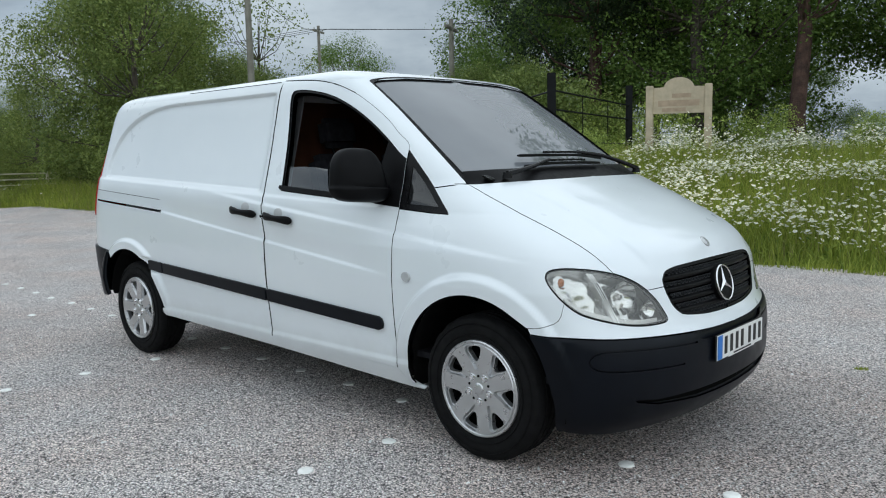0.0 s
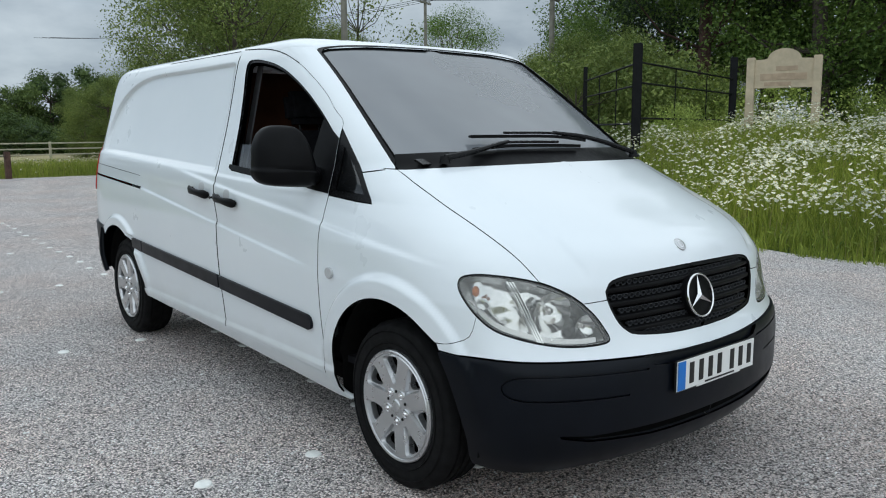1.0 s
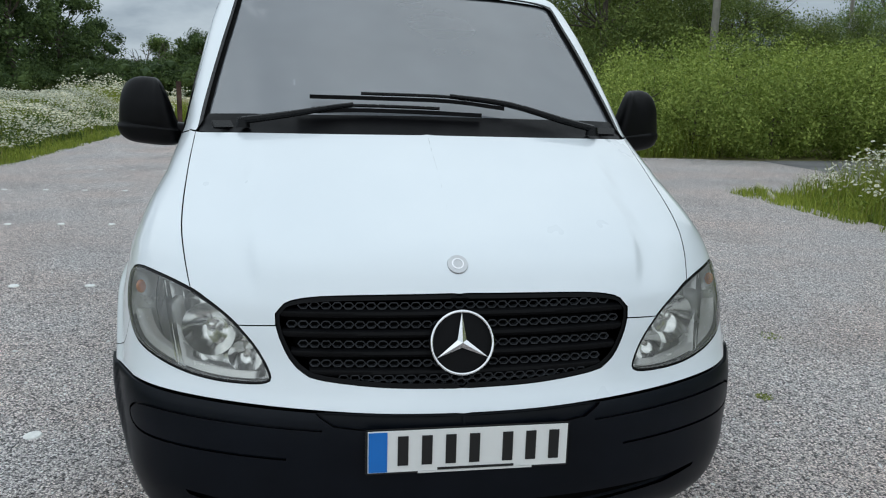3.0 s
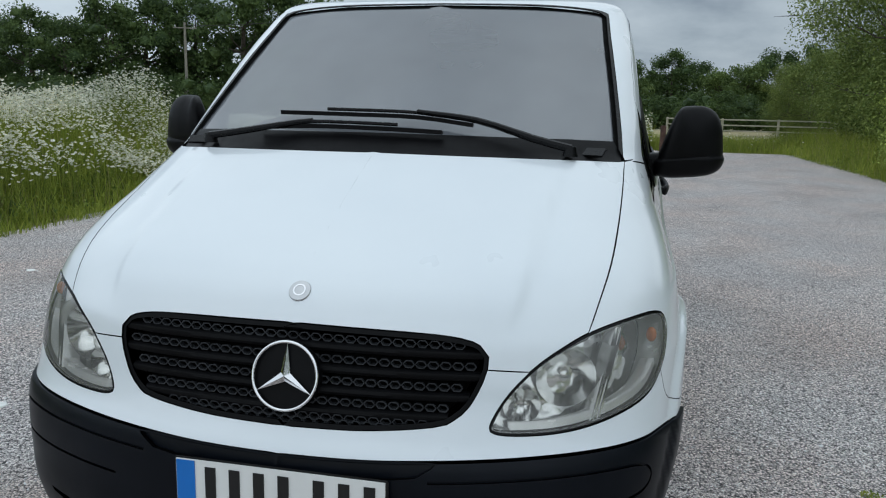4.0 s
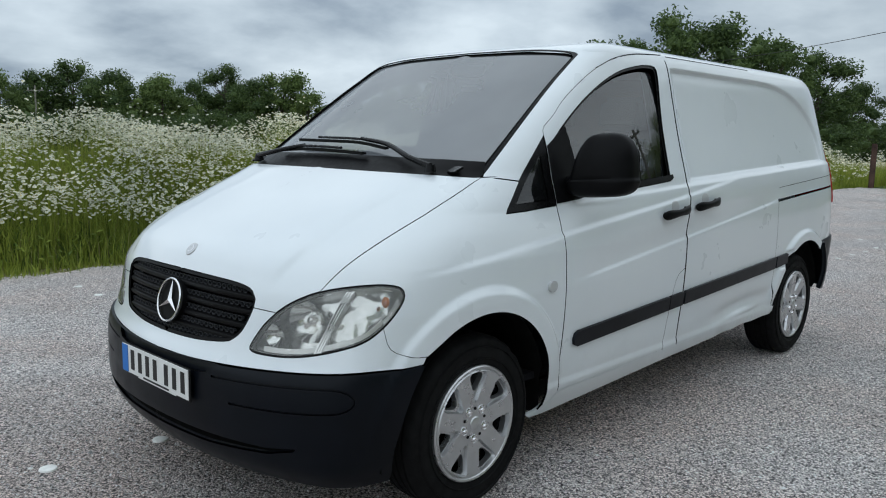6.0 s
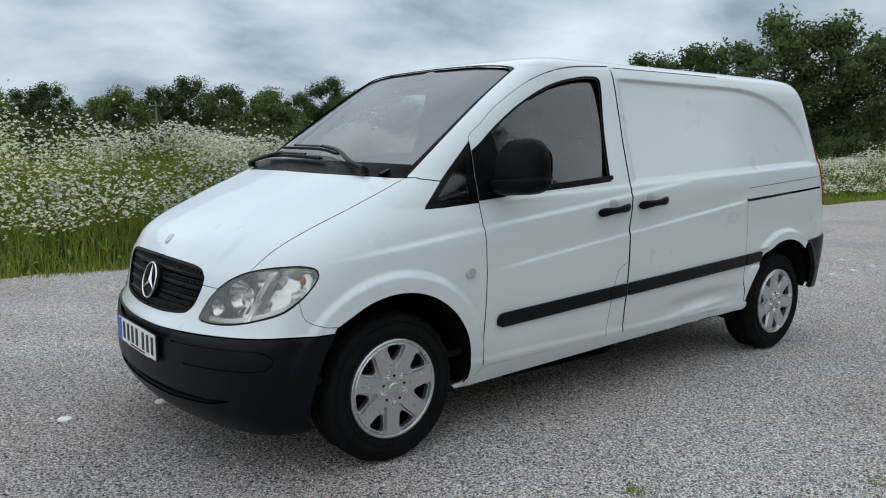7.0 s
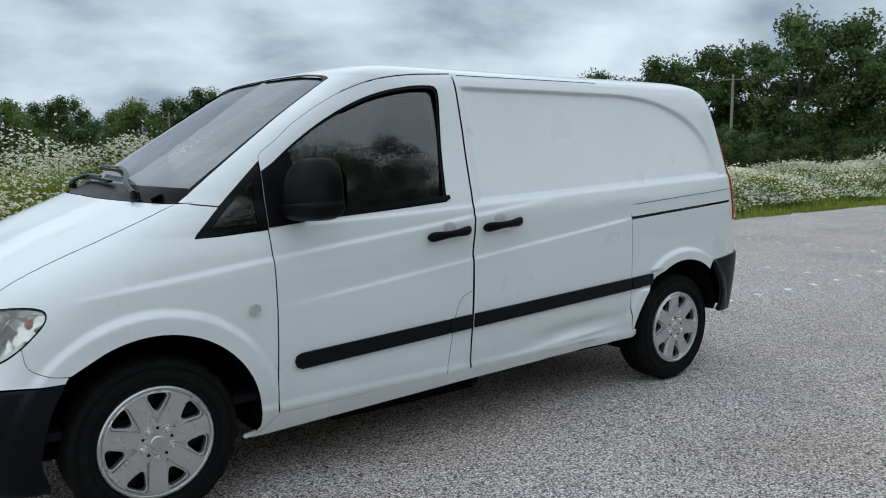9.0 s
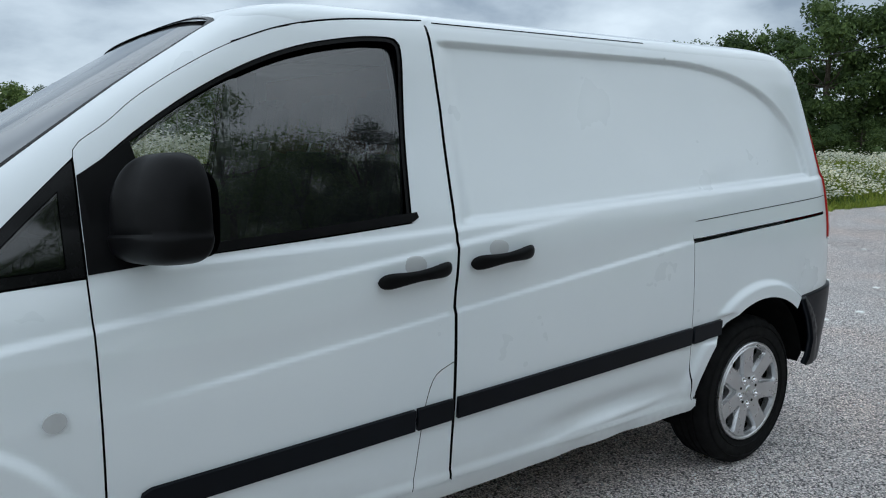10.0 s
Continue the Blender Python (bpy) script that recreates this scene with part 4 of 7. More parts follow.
def van_front(van):
    # bonnet
    hood = ring_of(F([(0.0, 0.888), (0.30, 0.884), (0.41, 0.876), (0.455, 0.862), (0.476, 0.838), (0.475, 0.808)]), F([(0.475, 0.808), (0.571, 0.803)], False), lamp_run(0, 3), F(HOOD_SEAM), F([(0.770, 1.248), (0.62, 1.255), (0.40, 1.259), (0.0, 1.262)]),
                   [np.array((by_front(0, z)[0], z)) for z in np.linspace(1.262, 0.888, 40)])
    panel("bonnet", hood, M_PAINT, van, both="whole", du=0.013, dz=0.008, edge=0.016, gap=0.002)
    # painted front panel between grille, lamps and bumper
    grille = ring_of(F([(0.0, 0.888), (0.30, 0.884), (0.41, 0.876), (0.455, 0.862), (0.476, 0.838), (0.475, 0.808), (0.467, 0.780), (0.440, 0.725), (0.405, 0.692), (0.36, 0.676), (0.20, 0.660), (0.0, 0.655)]), [np.array((by_front(0, z)[0], z)) for z in np.linspace(0.655, 0.888, 20)])
    bump_line = F([(0.0, 0.598), (0.20, 0.600), (0.36, 0.606), (0.50, 0.612), (0.65, 0.619), (0.78, 0.626), (0.86, 0.632)])
    bump_side = S([(0.42, 0.634), (0.318, 0.638)])
    face = ring_of(F([(0.0, 0.655), (0.20, 0.660), (0.36, 0.676), (0.405, 0.692), (0.440, 0.725), (0.467, 0.780), (0.475, 0.808)]), F([(0.475, 0.808), (0.571, 0.803)], False), lamp_run(11, len(LAMP) - 1)[::-1], S([(0.440, 0.770), (0.425, 0.70), (0.36, 0.668), (0.305, 0.662)]),
                   S([(0.305, 0.662), (0.318, 0.638)], False), bump_side[::-1], bump_line[::-1], [np.array((by_front(0, z)[0], z)) for z in np.linspace(0.598, 0.655, 6)])
    panel("front_panel", face, M_PAINT, van, both="whole", du=0.02, dz=0.009, edge=0.022)
    # bumper: dark moulded plastic with a plinth for the plate, a long groove and a low slot
    low = F([(0.0, 0.225), (0.30, 0.224), (0.60, 0.220), (0.80, 0.212)])
    arch_low = S([(0.372, 0.212), (0.402, 0.345), (0.372, 0.52), (0.318, 0.634)])
    line = F([(0.36, 0.560), (0.50, 0.566), (0.65, 0.573), (0.78, 0.579), (0.83, 0.577), (0.855, 0.562), (0.862, 0.538), (0.852, 0.515), (0.825, 0.502), (0.77, 0.496), (0.62, 0.488), (0.45, 0.482)], True, 0.008)
    off = []
    for i, p in enumerate(line):
        w = line[min(i + 1, len(line) - 1)] - line[max(i - 1, 0)]
        off.append(0.0024 * np.array((-w[1], w[0])) / np.linalg.norm(w))
    groove = ring_of([p + o for p, o in zip(line, off)], [p - o for p, o in zip(line, off)][::-1])
    slot = ring_of(F([(0.003, 0.312), (0.33, 0.314), (0.60, 0.334), (0.70, 0.358), (0.71, 0.368), (0.60, 0.354), (0.32, 0.352), (0.003, 0.354)], False))
    notch = ring_of(F([(0.004, 0.561), (0.27, 0.563), (0.33, 0.570), (0.365, 0.592), (0.375, 0.6), (0.355, 0.599), (0.004, 0.592)], False))
    bumper = ring_of(low, S([(0.50, 0.210), (0.372, 0.212)], False), arch_low, S([(0.318, 0.634), (0.42, 0.630)], False), [p - np.array((0, 0.005)) for p in bump_line[::-1]], [np.array((by_front(0, z)[0], z)) for z in np.linspace(0.593, 0.225, 20)])
    b = panel("front_bumper", bumper, M_PLASTIC, van, [groove, slot, notch], both="whole", du=0.022, dz=0.010, sink=-0.008, edge=0.020, lip=0.0, label="dark grey unpainted plastic bumper", edge_mat=M_PLASTIC)
    for s in ("left", "right"):
        panel("bumper_groove", shrink(groove, -0.004), M_PLASTIC, b, both=s, du=0.03, dz=0.008, gap=0, sink=0.0, edge=0)
        panel("air_slot", shrink(slot, -0.004), M_GAPBLACK, b, both=s, du=0.03, dz=0.008, gap=0, sink=0.012, edge=0)
        panel("plate_recess", shrink(notch, -0.004), M_PLASTIC, b, both=s, du=0.03, dz=0.008, gap=0, sink=0.006, edge=0)
    # chin under the bumper
    chin = ring_of(F([(0.0, 0.190), (0.40, 0.195), (0.66, 0.205), (0.66, 0.228), (0.30, 0.222), (0.0, 0.220)], False))
    panel("chin_spoiler", chin, M_BLACK, van, both="whole", du=0.04, dz=0.01, sink=0.01, edge=0.02)
    # number plate: blank band and bars in place of its characters
    plate = new("number_plate")
    plate.parent = van
    px = 0.812
    bm = box((0.008, 0.532, 0.122), (px, 0.012, 0.512))
    part("plate_backing", bm, M_INK, plate, smooth=True, bevel=0.003)
    part("plate_face", box((0.004, 0.52, 0.111), (px + 0.005, 0.012, 0.514)), M_PLATE, plate, "white reflective plate face")
    part("blue_band", box((0.002, 0.047, 0.107), (px + 0.0085, 0.012 - 0.2345, 0.514)), M_BLUE, plate, "blue band at the plate's end")
    y = 0.012 - 0.195
    for k, w in enumerate((0.048, 0.048, 0.048, 0.048, 0.0, 0.048, 0.048, 0.048)):
        if w:
            part("plate_bar", box((0.002, 0.027, 0.079), (px + 0.0085, y + w / 2, 0.516)), M_INK, plate)
        y += (w or 0.012) + 0.0135
    part("dealer_line", box((0.002, 0.20, 0.006), (px + 0.0085, 0.03, 0.4635)), M_INK, plate)
    part("dealer_line", box((0.002, 0.30, 0.005), (px + 0.0048, 0.03, 0.4545)), M_PLATE, plate)
    # grille: bars and honeycomb mesh set back behind the opening
    grid = new("radiator_grille")
    grid.parent = van
    panel("grille_back", grille, M_GAPBLACK, grid, both="whole", du=0.03, dz=0.02, gap=0, sink=0.055, edge=0)
    panel("grille_frame", grille, M_BLACK, grid, [shrink(grille, 0.012, lambda p: skin(*p)[1] < 0.004)], both="whole", du=0.02, dz=0.02, gap=0.001, sink=0.004, edge=0.03, keep=lambda p: False)
    def half_width(z):
        return float(np.interp(z, [0.655, 0.66, 0.676, 0.692, 0.725, 0.785, 0.832, 0.862, 0.876, 0.888], [0.0, 0.20, 0.36, 0.400, 0.435, 0.464, 0.472, 0.45, 0.40, 0.2]))
    for z in (0.690, 0.737, 0.786, 0.836, 0.876):
        w = half_width(z) - 0.004
        bm = bmesh.new()
        rows = []
        for y in np.linspace(-w, w, 41):
            c = skin(*by_front(abs(y), z))[0]
            prof = ((-0.035, 0.011), (-0.014, 0.0135), (-0.005, 0.008), (-0.003, 0.0), (-0.006, -0.008), (-0.016, -0.0125), (-0.035, -0.010))
            rows.append([bm.verts.new((c + a - 0.004, y, z + b * (0.9 if z < 0.87 else 0.6))) for a, b in prof])
        for a, b in zip(rows, rows[1:]):
            for k in range(6):
                bm.faces.new((a[k], a[k + 1], b[k + 1], b[k]))
        part("grille_bar", bm, M_BLACK, grid, smooth=True)
    for z in (0.858, 0.811, 0.762, 0.714, 0.672):
        w = half_width(z) - 0.012
        bm = bmesh.new()
        pitch = 0.0290
        n = int(w / pitch)
        for row in ((0,) if z > 0.7 else (-0.5, 0.5)):
            for k in range(-n - 1, n + 2):
                y = (k + (0.5 if row == 0.5 else 0)) * pitch
                zz = z + row * 0.013
                if abs(y) > half_width(zz) - 0.02:
                    continue
                c = skin(*by_front(abs(y), z))[0] - 0.012
                rings = []
                for ry, rz, back in ((0.0150, 0.0112, 0.0), (0.0122, 0.0080, 0.0), (0.0116, 0.0074, -0.014)):
                    rings.append([bm.verts.new((c + back, y + ry * math.cos(a), zz + rz * math.sin(a))) for a in [math.tau * j / 6 for j in range(6)]])
                for a, b2 in zip(rings, rings[1:]):
                    for j in range(6):
                        bm.faces.new((a[j], a[(j + 1) % 6], b2[(j + 1) % 6], b2[j]))
        part("honeycomb_mesh", bm, M_MESH, grid)
    # round emblem on the grille: a ring with three spokes on a dark disc
    badge = new("grille_emblem")
    badge.parent = van
    c = Vector((0.742, 0.0, 0.772))
    def placed(bm, tilt=-14):
        bmesh.ops.transform(bm, matrix=Matrix.Translation(c) @ pose(0, 0, 0, 0, tilt, 0) @ pose(0, 0, 0, 0, 0, -90), verts=bm.verts[:])
        return bm
    part("emblem_disc", placed(lathe([(0.0, -0.008), (0.082, -0.010), (0.084, -0.035)], 48)), M_BLACK, badge, smooth=True)
    part("emblem_ring", placed(lathe([(0.081 + 0.0042 * math.cos(a), 0.0046 * math.sin(a)) for a in np.linspace(0, math.tau, 13)], 56)), M_CHROME, badge, "chrome ring", smooth=True)
    for k in range(3):
        a = math.tau * k / 3 + math.pi / 2
        bm = bmesh.new()
        tip = bm.verts.new((0.079 * math.cos(a), 0.0, 0.079 * math.sin(a)))
        lft = bm.verts.new((0.0135 * math.cos(a + 1.05), -0.003, 0.0135 * math.sin(a + 1.05)))
        rgt = bm.verts.new((0.0135 * math.cos(a - 1.05), -0.003, 0.0135 * math.sin(a - 1.05)))
        mid = bm.verts.new((0, 0.006, 0))
        low = bm.verts.new((0, -0.006, 0))
        for f in ((mid, tip, lft), (mid, rgt, tip), (low, lft, tip), (low, tip, rgt)):
            bm.faces.new(f)
        part("emblem_spoke", placed(bm), M_CHROME, badge)
    # small round badge at the bonnet's front edge
    c2, n2 = skin(*by_front(0, 0.957)), Vector(skin_normal(*by_front(0.01, 0.957)))
    bm = lathe([(0.0, 0.006), (0.022, 0.005), (0.027, 0.004), (0.029, 0.0)], 32)
    bmesh.ops.transform(bm, matrix=Matrix.Translation(Vector(c2) - n2 * 0.001) @ n2.to_track_quat("Y", "Z").to_matrix().to_4x4(), verts=bm.verts[:])
    button = part("bonnet_badge", bm, M_HUBCAP, van, "small round silver badge", smooth=True)
    bm = lathe([(0.0125, 0.0062), (0.0145, 0.0066), (0.0165, 0.006)], 32)
    bmesh.ops.transform(bm, matrix=Matrix.Translation(Vector(c2) - n2 * 0.001) @ n2.to_track_quat("Y", "Z").to_matrix().to_4x4(), verts=bm.verts[:])
    part("badge_ring", bm, M_CHROME, button, smooth=True)
    # windscreen, its black border and the cowl under it
    top_edge = F([(0.684, 1.772), (0.62, 1.792), (0.40, 1.812), (0.0, 1.822)])
    middle = [np.array((by_front(0, z)[0], z)) for z in np.linspace(1.822, 1.300, 30)]
    screen = ring_of(F([(0.0, 1.300), (0.40, 1.297), (0.62, 1.292), (0.758, 1.284)]), F([(0.758, 1.284), *SCREEN_SIDE[1:-1], (0.684, 1.772)]), top_edge, middle)
    mid_keep = lambda p: skin(*p)[1] < 0.004
    pane = panel("windscreen", screen, M_SCREEN, van, both="whole", du=0.09, dz=0.07, gap=0.003, sink=0.012, edge=0, soft=0.07, label="raked windscreen dull with sky reflection")
    smooth_pane(pane, 0, ((0, 0), (0, 1), (0, 2), (0, 3), (2, 0), (2, 1), (2, 2), (4, 0), (4, 1)))
    pane.visible_shadow = False
    seal = ring_of(F(SCREEN_SIDE), F([(0.688, 1.76), (0.684, 1.782), (0.62, 1.802), (0.40, 1.822), (0.0, 1.830)]), F([(0.0, 1.824), (0.40, 1.815), (0.62, 1.795), (0.677, 1.768)]), F([(0.677, 1.768), (0.689, 1.68), (0.706, 1.58), (0.726, 1.46), (0.742, 1.35), (0.750, 1.285)]), F([(0.750, 1.285), (0.765, 1.262)], False))
    panel("screen_border", seal, M_TRIM, pane, both="whole", du=0.02, dz=0.012, gap=0.001, sink=0.0005, edge=0.01)
    cowl = ring_of(F([(0.0, 1.266), (0.40, 1.263), (0.62, 1.259), (0.762, 1.253), (0.764, 1.272), (0.736, 1.312), (0.60, 1.318), (0.30, 1.322), (0.0, 1.324)], False), [np.array((by_front(0, z)[0], z)) for z in np.linspace(1.324, 1.266, 6)])
    panel("cowl_panel", cowl, M_BLACK, van, both="whole", du=0.03, dz=0.008, gap=0.0, sink=0.0065, edge=0.03, label="black plastic cowl below the windscreen")


def surface_path(points, lift):
    """Places over the windscreen or bonnet from (y, z) points."""
    out = []
    for y, z in points:
        c = by_front(abs(y), z)
        p, n = skin(*c), skin_normal(*c)
        p, n = p * (1, math.copysign(1, y), 1), n * (1, math.copysign(1, y), 1)
        out.append(Vector(p + lift * n))
    return out


def van_wipers(van):
    for name, arm, blade in (("wiper", [(-0.60, 1.268), (-0.45, 1.292), (-0.30, 1.318), (-0.24, 1.326)], [(-0.43, 1.312), (-0.24, 1.322), (0.0, 1.320), (0.20, 1.314)]),
                             ("wiper", [(0.60, 1.262), (0.48, 1.292), (0.30, 1.340), (0.10, 1.362)], [(-0.385, 1.363), (-0.15, 1.362), (0.10, 1.358), (0.29, 1.338)])):
        w = new(name)
        w.parent = van
        path = surface_path(catmull(arm, 0.05), 0.030)
        part("wiper_arm", tube(path, [0.013 - 0.005 * k / len(path) for k in range(len(path))], 8), M_TRIM, w, "black wiper arm", smooth=True)
        path = surface_path(catmull(blade, 0.05), 0.014)
        bm = bmesh.new()
        rows = []
        for p in path:
            rows.append([bm.verts.new(p + Vector(o)) for o in ((0.012, 0, 0.007), (0.012, 0, -0.007), (-0.010, 0, -0.004), (-0.010, 0, 0.004))])
        for a, b in zip(rows, rows[1:]):
            for k in range(4):
                bm.faces.new((a[k], a[(k + 1) % 4], b[(k + 1) % 4], b[k]))
        bm.faces.new(rows[0])
        bm.faces.new(rows[-1])
        part("wiper_blade", bm, M_BLACK, w)
        path = surface_path(catmull(blade, 0.05)[3:-3], 0.032)
        part("blade_bow", tube(path, 0.006, 6), M_TRIM, w, smooth=True)
        c = surface_path([arm[0]], 0.02)[0]
        bm = bmesh.new()
        bmesh.ops.create_cone(bm, cap_ends=True, segments=20, radius1=0.024, radius2=0.018, depth=0.03, matrix=Matrix.Translation(c))
        part("pivot_cap", bm, M_TRIM, w, smooth=True)
    for s in (-1, 1):
        c = surface_path([(s * 0.672, 1.272)], 0.004)[0]
        part("cowl_plug", box((0.05, 0.075, 0.008), c, (0, 28, -s * 18)), M_TRIM, van, bevel=0.003)


def van_shell(van):
    """Roof, tailgate, floor pan and the dark linings that close the body."""
    # roof: columns that rise from the tops of screen, doors and sides to the crown
    marks = np.concatenate([np.linspace(0, 0.20, 70, endpoint=False), np.linspace(0.20, 0.60, 70, endpoint=False), np.linspace(0.60, 1, 50)])
    m, rows = len(marks), 20

    def on_roof(z, t):
        u0, x0, y0, _ = make_outline(z)
        span = np.concatenate([[0], np.cumsum(np.hypot(np.diff(x0), np.diff(y0)))])
        s = span[-1] * t
        return np.array((np.interp(s, span, x0), np.interp(s, span, y0), z))

    def brim(x, y):
        if x > -1.16 and y < 0.685:
            return float(np.interp(y, [0, 0.40, 0.62, 0.685], [1.833, 1.825, 1.805, 1.788]))
        return float(np.interp(-x, [1.02, 1.10, 1.16, 1.28, 1.40, 1.565, 1.571, 1.575, 2.72], [1.800, 1.795, 1.794, 1.812, 1.823, 1.832, 1.832, 1.816, 1.80]))

    verts, faces = [], []
    for t in marks:
        p = on_roof(1.80, t)
        for _ in range(3):
            low = brim(p[0], abs(p[1]))
            p = on_roof(low, t)
        for k in range(rows):
            f = k / (rows - 1)
            if k == 0:  # tucked in behind the tops of doors and posts
                q = on_roof(low - 0.012, t)
                verts.append(np.array((q[0] - (0.004 if q[0] > -1.3 else 0.0), q[1] - 0.005, q[2] - 0.004)))
                continue
            verts.append(on_roof(low + 0.003 + (1.8994 - low - 0.003) * ((k - 1) / (rows - 2)) ** 0.75, t))
    for i in range(m - 1):
        for k in range(rows - 1):
            faces.append((i * rows + k, i * rows + k + 1, (i + 1) * rows + k + 1, (i + 1) * rows + k))
    top = len(verts)
    verts = np.array(verts)
    both = np.concatenate([verts, verts * (1, -1, 1)])
    faces2 = [tuple(j + top for j in f[::-1]) for f in faces]
    crown = [(i * rows + rows - 1, (i + 1) * rows + rows - 1, top + (i + 1) * rows + rows - 1, top + i * rows + rows - 1) for i in range(m - 1)]
    link_mesh("roof", both, faces + faces2 + crown, M_PAINT, van)
    # tailgate
    end = level(int(1.2 / DZ))[0][-1]
    def centre(z):
        return np.array((level(int(round(z / DZ)))[0][-1], z))
    tail = ring_of(S([(-3.918, 0.985), (-3.897, 1.28), (-3.838, 1.635)]), S([(-3.838, 1.635), (-3.77, 1.74), (-3.695, 1.796)]), [by_side(-3.695, 1.798), centre(1.798)], [centre(z) for z in np.linspace(1.79, 0.79, 40)], [centre(0.78), by_side(-3.915, 0.78)], S([(-3.915, 0.78), (-3.918, 0.985)], False))
    panel("tailgate", tail, M_PAINT, van, both="whole", du=0.05, dz=0.03, gap=0.003)
    bump = ring_of(S([(-3.478, 0.730), (-3.84, 0.766), (-3.915, 0.775)], False), [by_side(-3.917, 0.775), centre(0.775)], [centre(z) for z in np.linspace(0.765, 0.39, 12)], [centre(0.385), by_side(-3.84, 0.385)], S([(-3.84, 0.385), (-3.60, 0.395), (-3.615, 0.43), (-3.60, 0.53), (-3.55, 0.63), (-3.478, 0.730)], False))
    panel("rear_bumper", bump, M_PLASTIC, van, both="whole", du=0.03, dz=0.02, gap=0.001, sink=-0.016, edge=0.03, lip=0.0, label="dark grey plastic rear bumper", edge_mat=M_PLASTIC)
    # wheel arch liners
    for cx in (0.0, -3.2):
        for s in (-1, 1):
            bm = bmesh.new()
            rows = []
            for y in (0.50, 0.70, 0.872, 0.897):
                rows.append([bm.verts.new((cx + 0.445 * math.cos(a), s * (y if y < 0.88 or math.sin(a) > 0.2 else 0.874), 0.345 + 0.445 * math.sin(a))) for a in np.linspace(-0.20, math.pi + (0.20 if cx == 0 else -0.10), 30)])
            for a, b in zip(rows, rows[1:]):
                for k in range(29):
                    bm.faces.new((a[k], a[k + 1], b[k + 1], b[k]))
            bm.faces.new(rows[0])
            part("arch_liner", bm, M_UNDER, van, smooth=True)
    # floor pan and sides of the chassis
    bm = box((2.32, 1.56, 0.09), (-1.6, 0, 0.315))
    box((1.25, 1.02, 0.07), (0.05, 0, 0.285), bm=bm)
    box((1.2, 0.98, 0.06), (-3.2, 0, 0.34), bm=bm)
    box((0.22, 1.3, 0.10), (0.50, 0, 0.31), bm=bm)
    part("floor_pan", bm, M_UNDER, van, bevel=0.01)
    # unseen blocks added to stop light passing through under the van
    part("underbody_block_front", box((0.75, 0.62, 0.15), (0.12, 0.05, 0.225)), M_UNDER, van, bevel=0.03)
    part("underbody_block_middle", box((0.95, 1.05, 0.15), (-1.35, 0.15, 0.225)), M_UNDER, van, bevel=0.04)
    part("underbody_block_rear", box((0.72, 0.72, 0.13), (-2.72, 0.0, 0.255)), M_UNDER, van, bevel=0.05)
    bm = tube([(-0.3, 0.25, 0.24), (-1.2, 0.28, 0.22), (-2.4, 0.2, 0.24), (-3.3, 0.3, 0.25), (-3.7, 0.45, 0.27)], 0.035, 10)
    part("exhaust_pipe", bm, M_UNDER, van, smooth=True)
    for x in (0.0, -3.2):
        part("axle", tube([(x, -0.72, 0.336), (x, 0.72, 0.336)], 0.045, 12), M_UNDER, van, smooth=True)
    # bulkhead behind the seats and linings of the cab
    bm = box((0.03, 1.42, 1.34), (-1.66, 0, 1.05))
    part("bulkhead", bm, M_RUST, van, "brown boarded bulkhead behind the seats")
    bm = box((2.0, 1.70, 0.03), (-0.6, 0, 0.42))
    part("cab_floor", bm, M_FABRIC, van)
    part("headlining", box((0.65, 1.28, 0.02), (-1.33, 0, 1.80)), M_DASH, van)


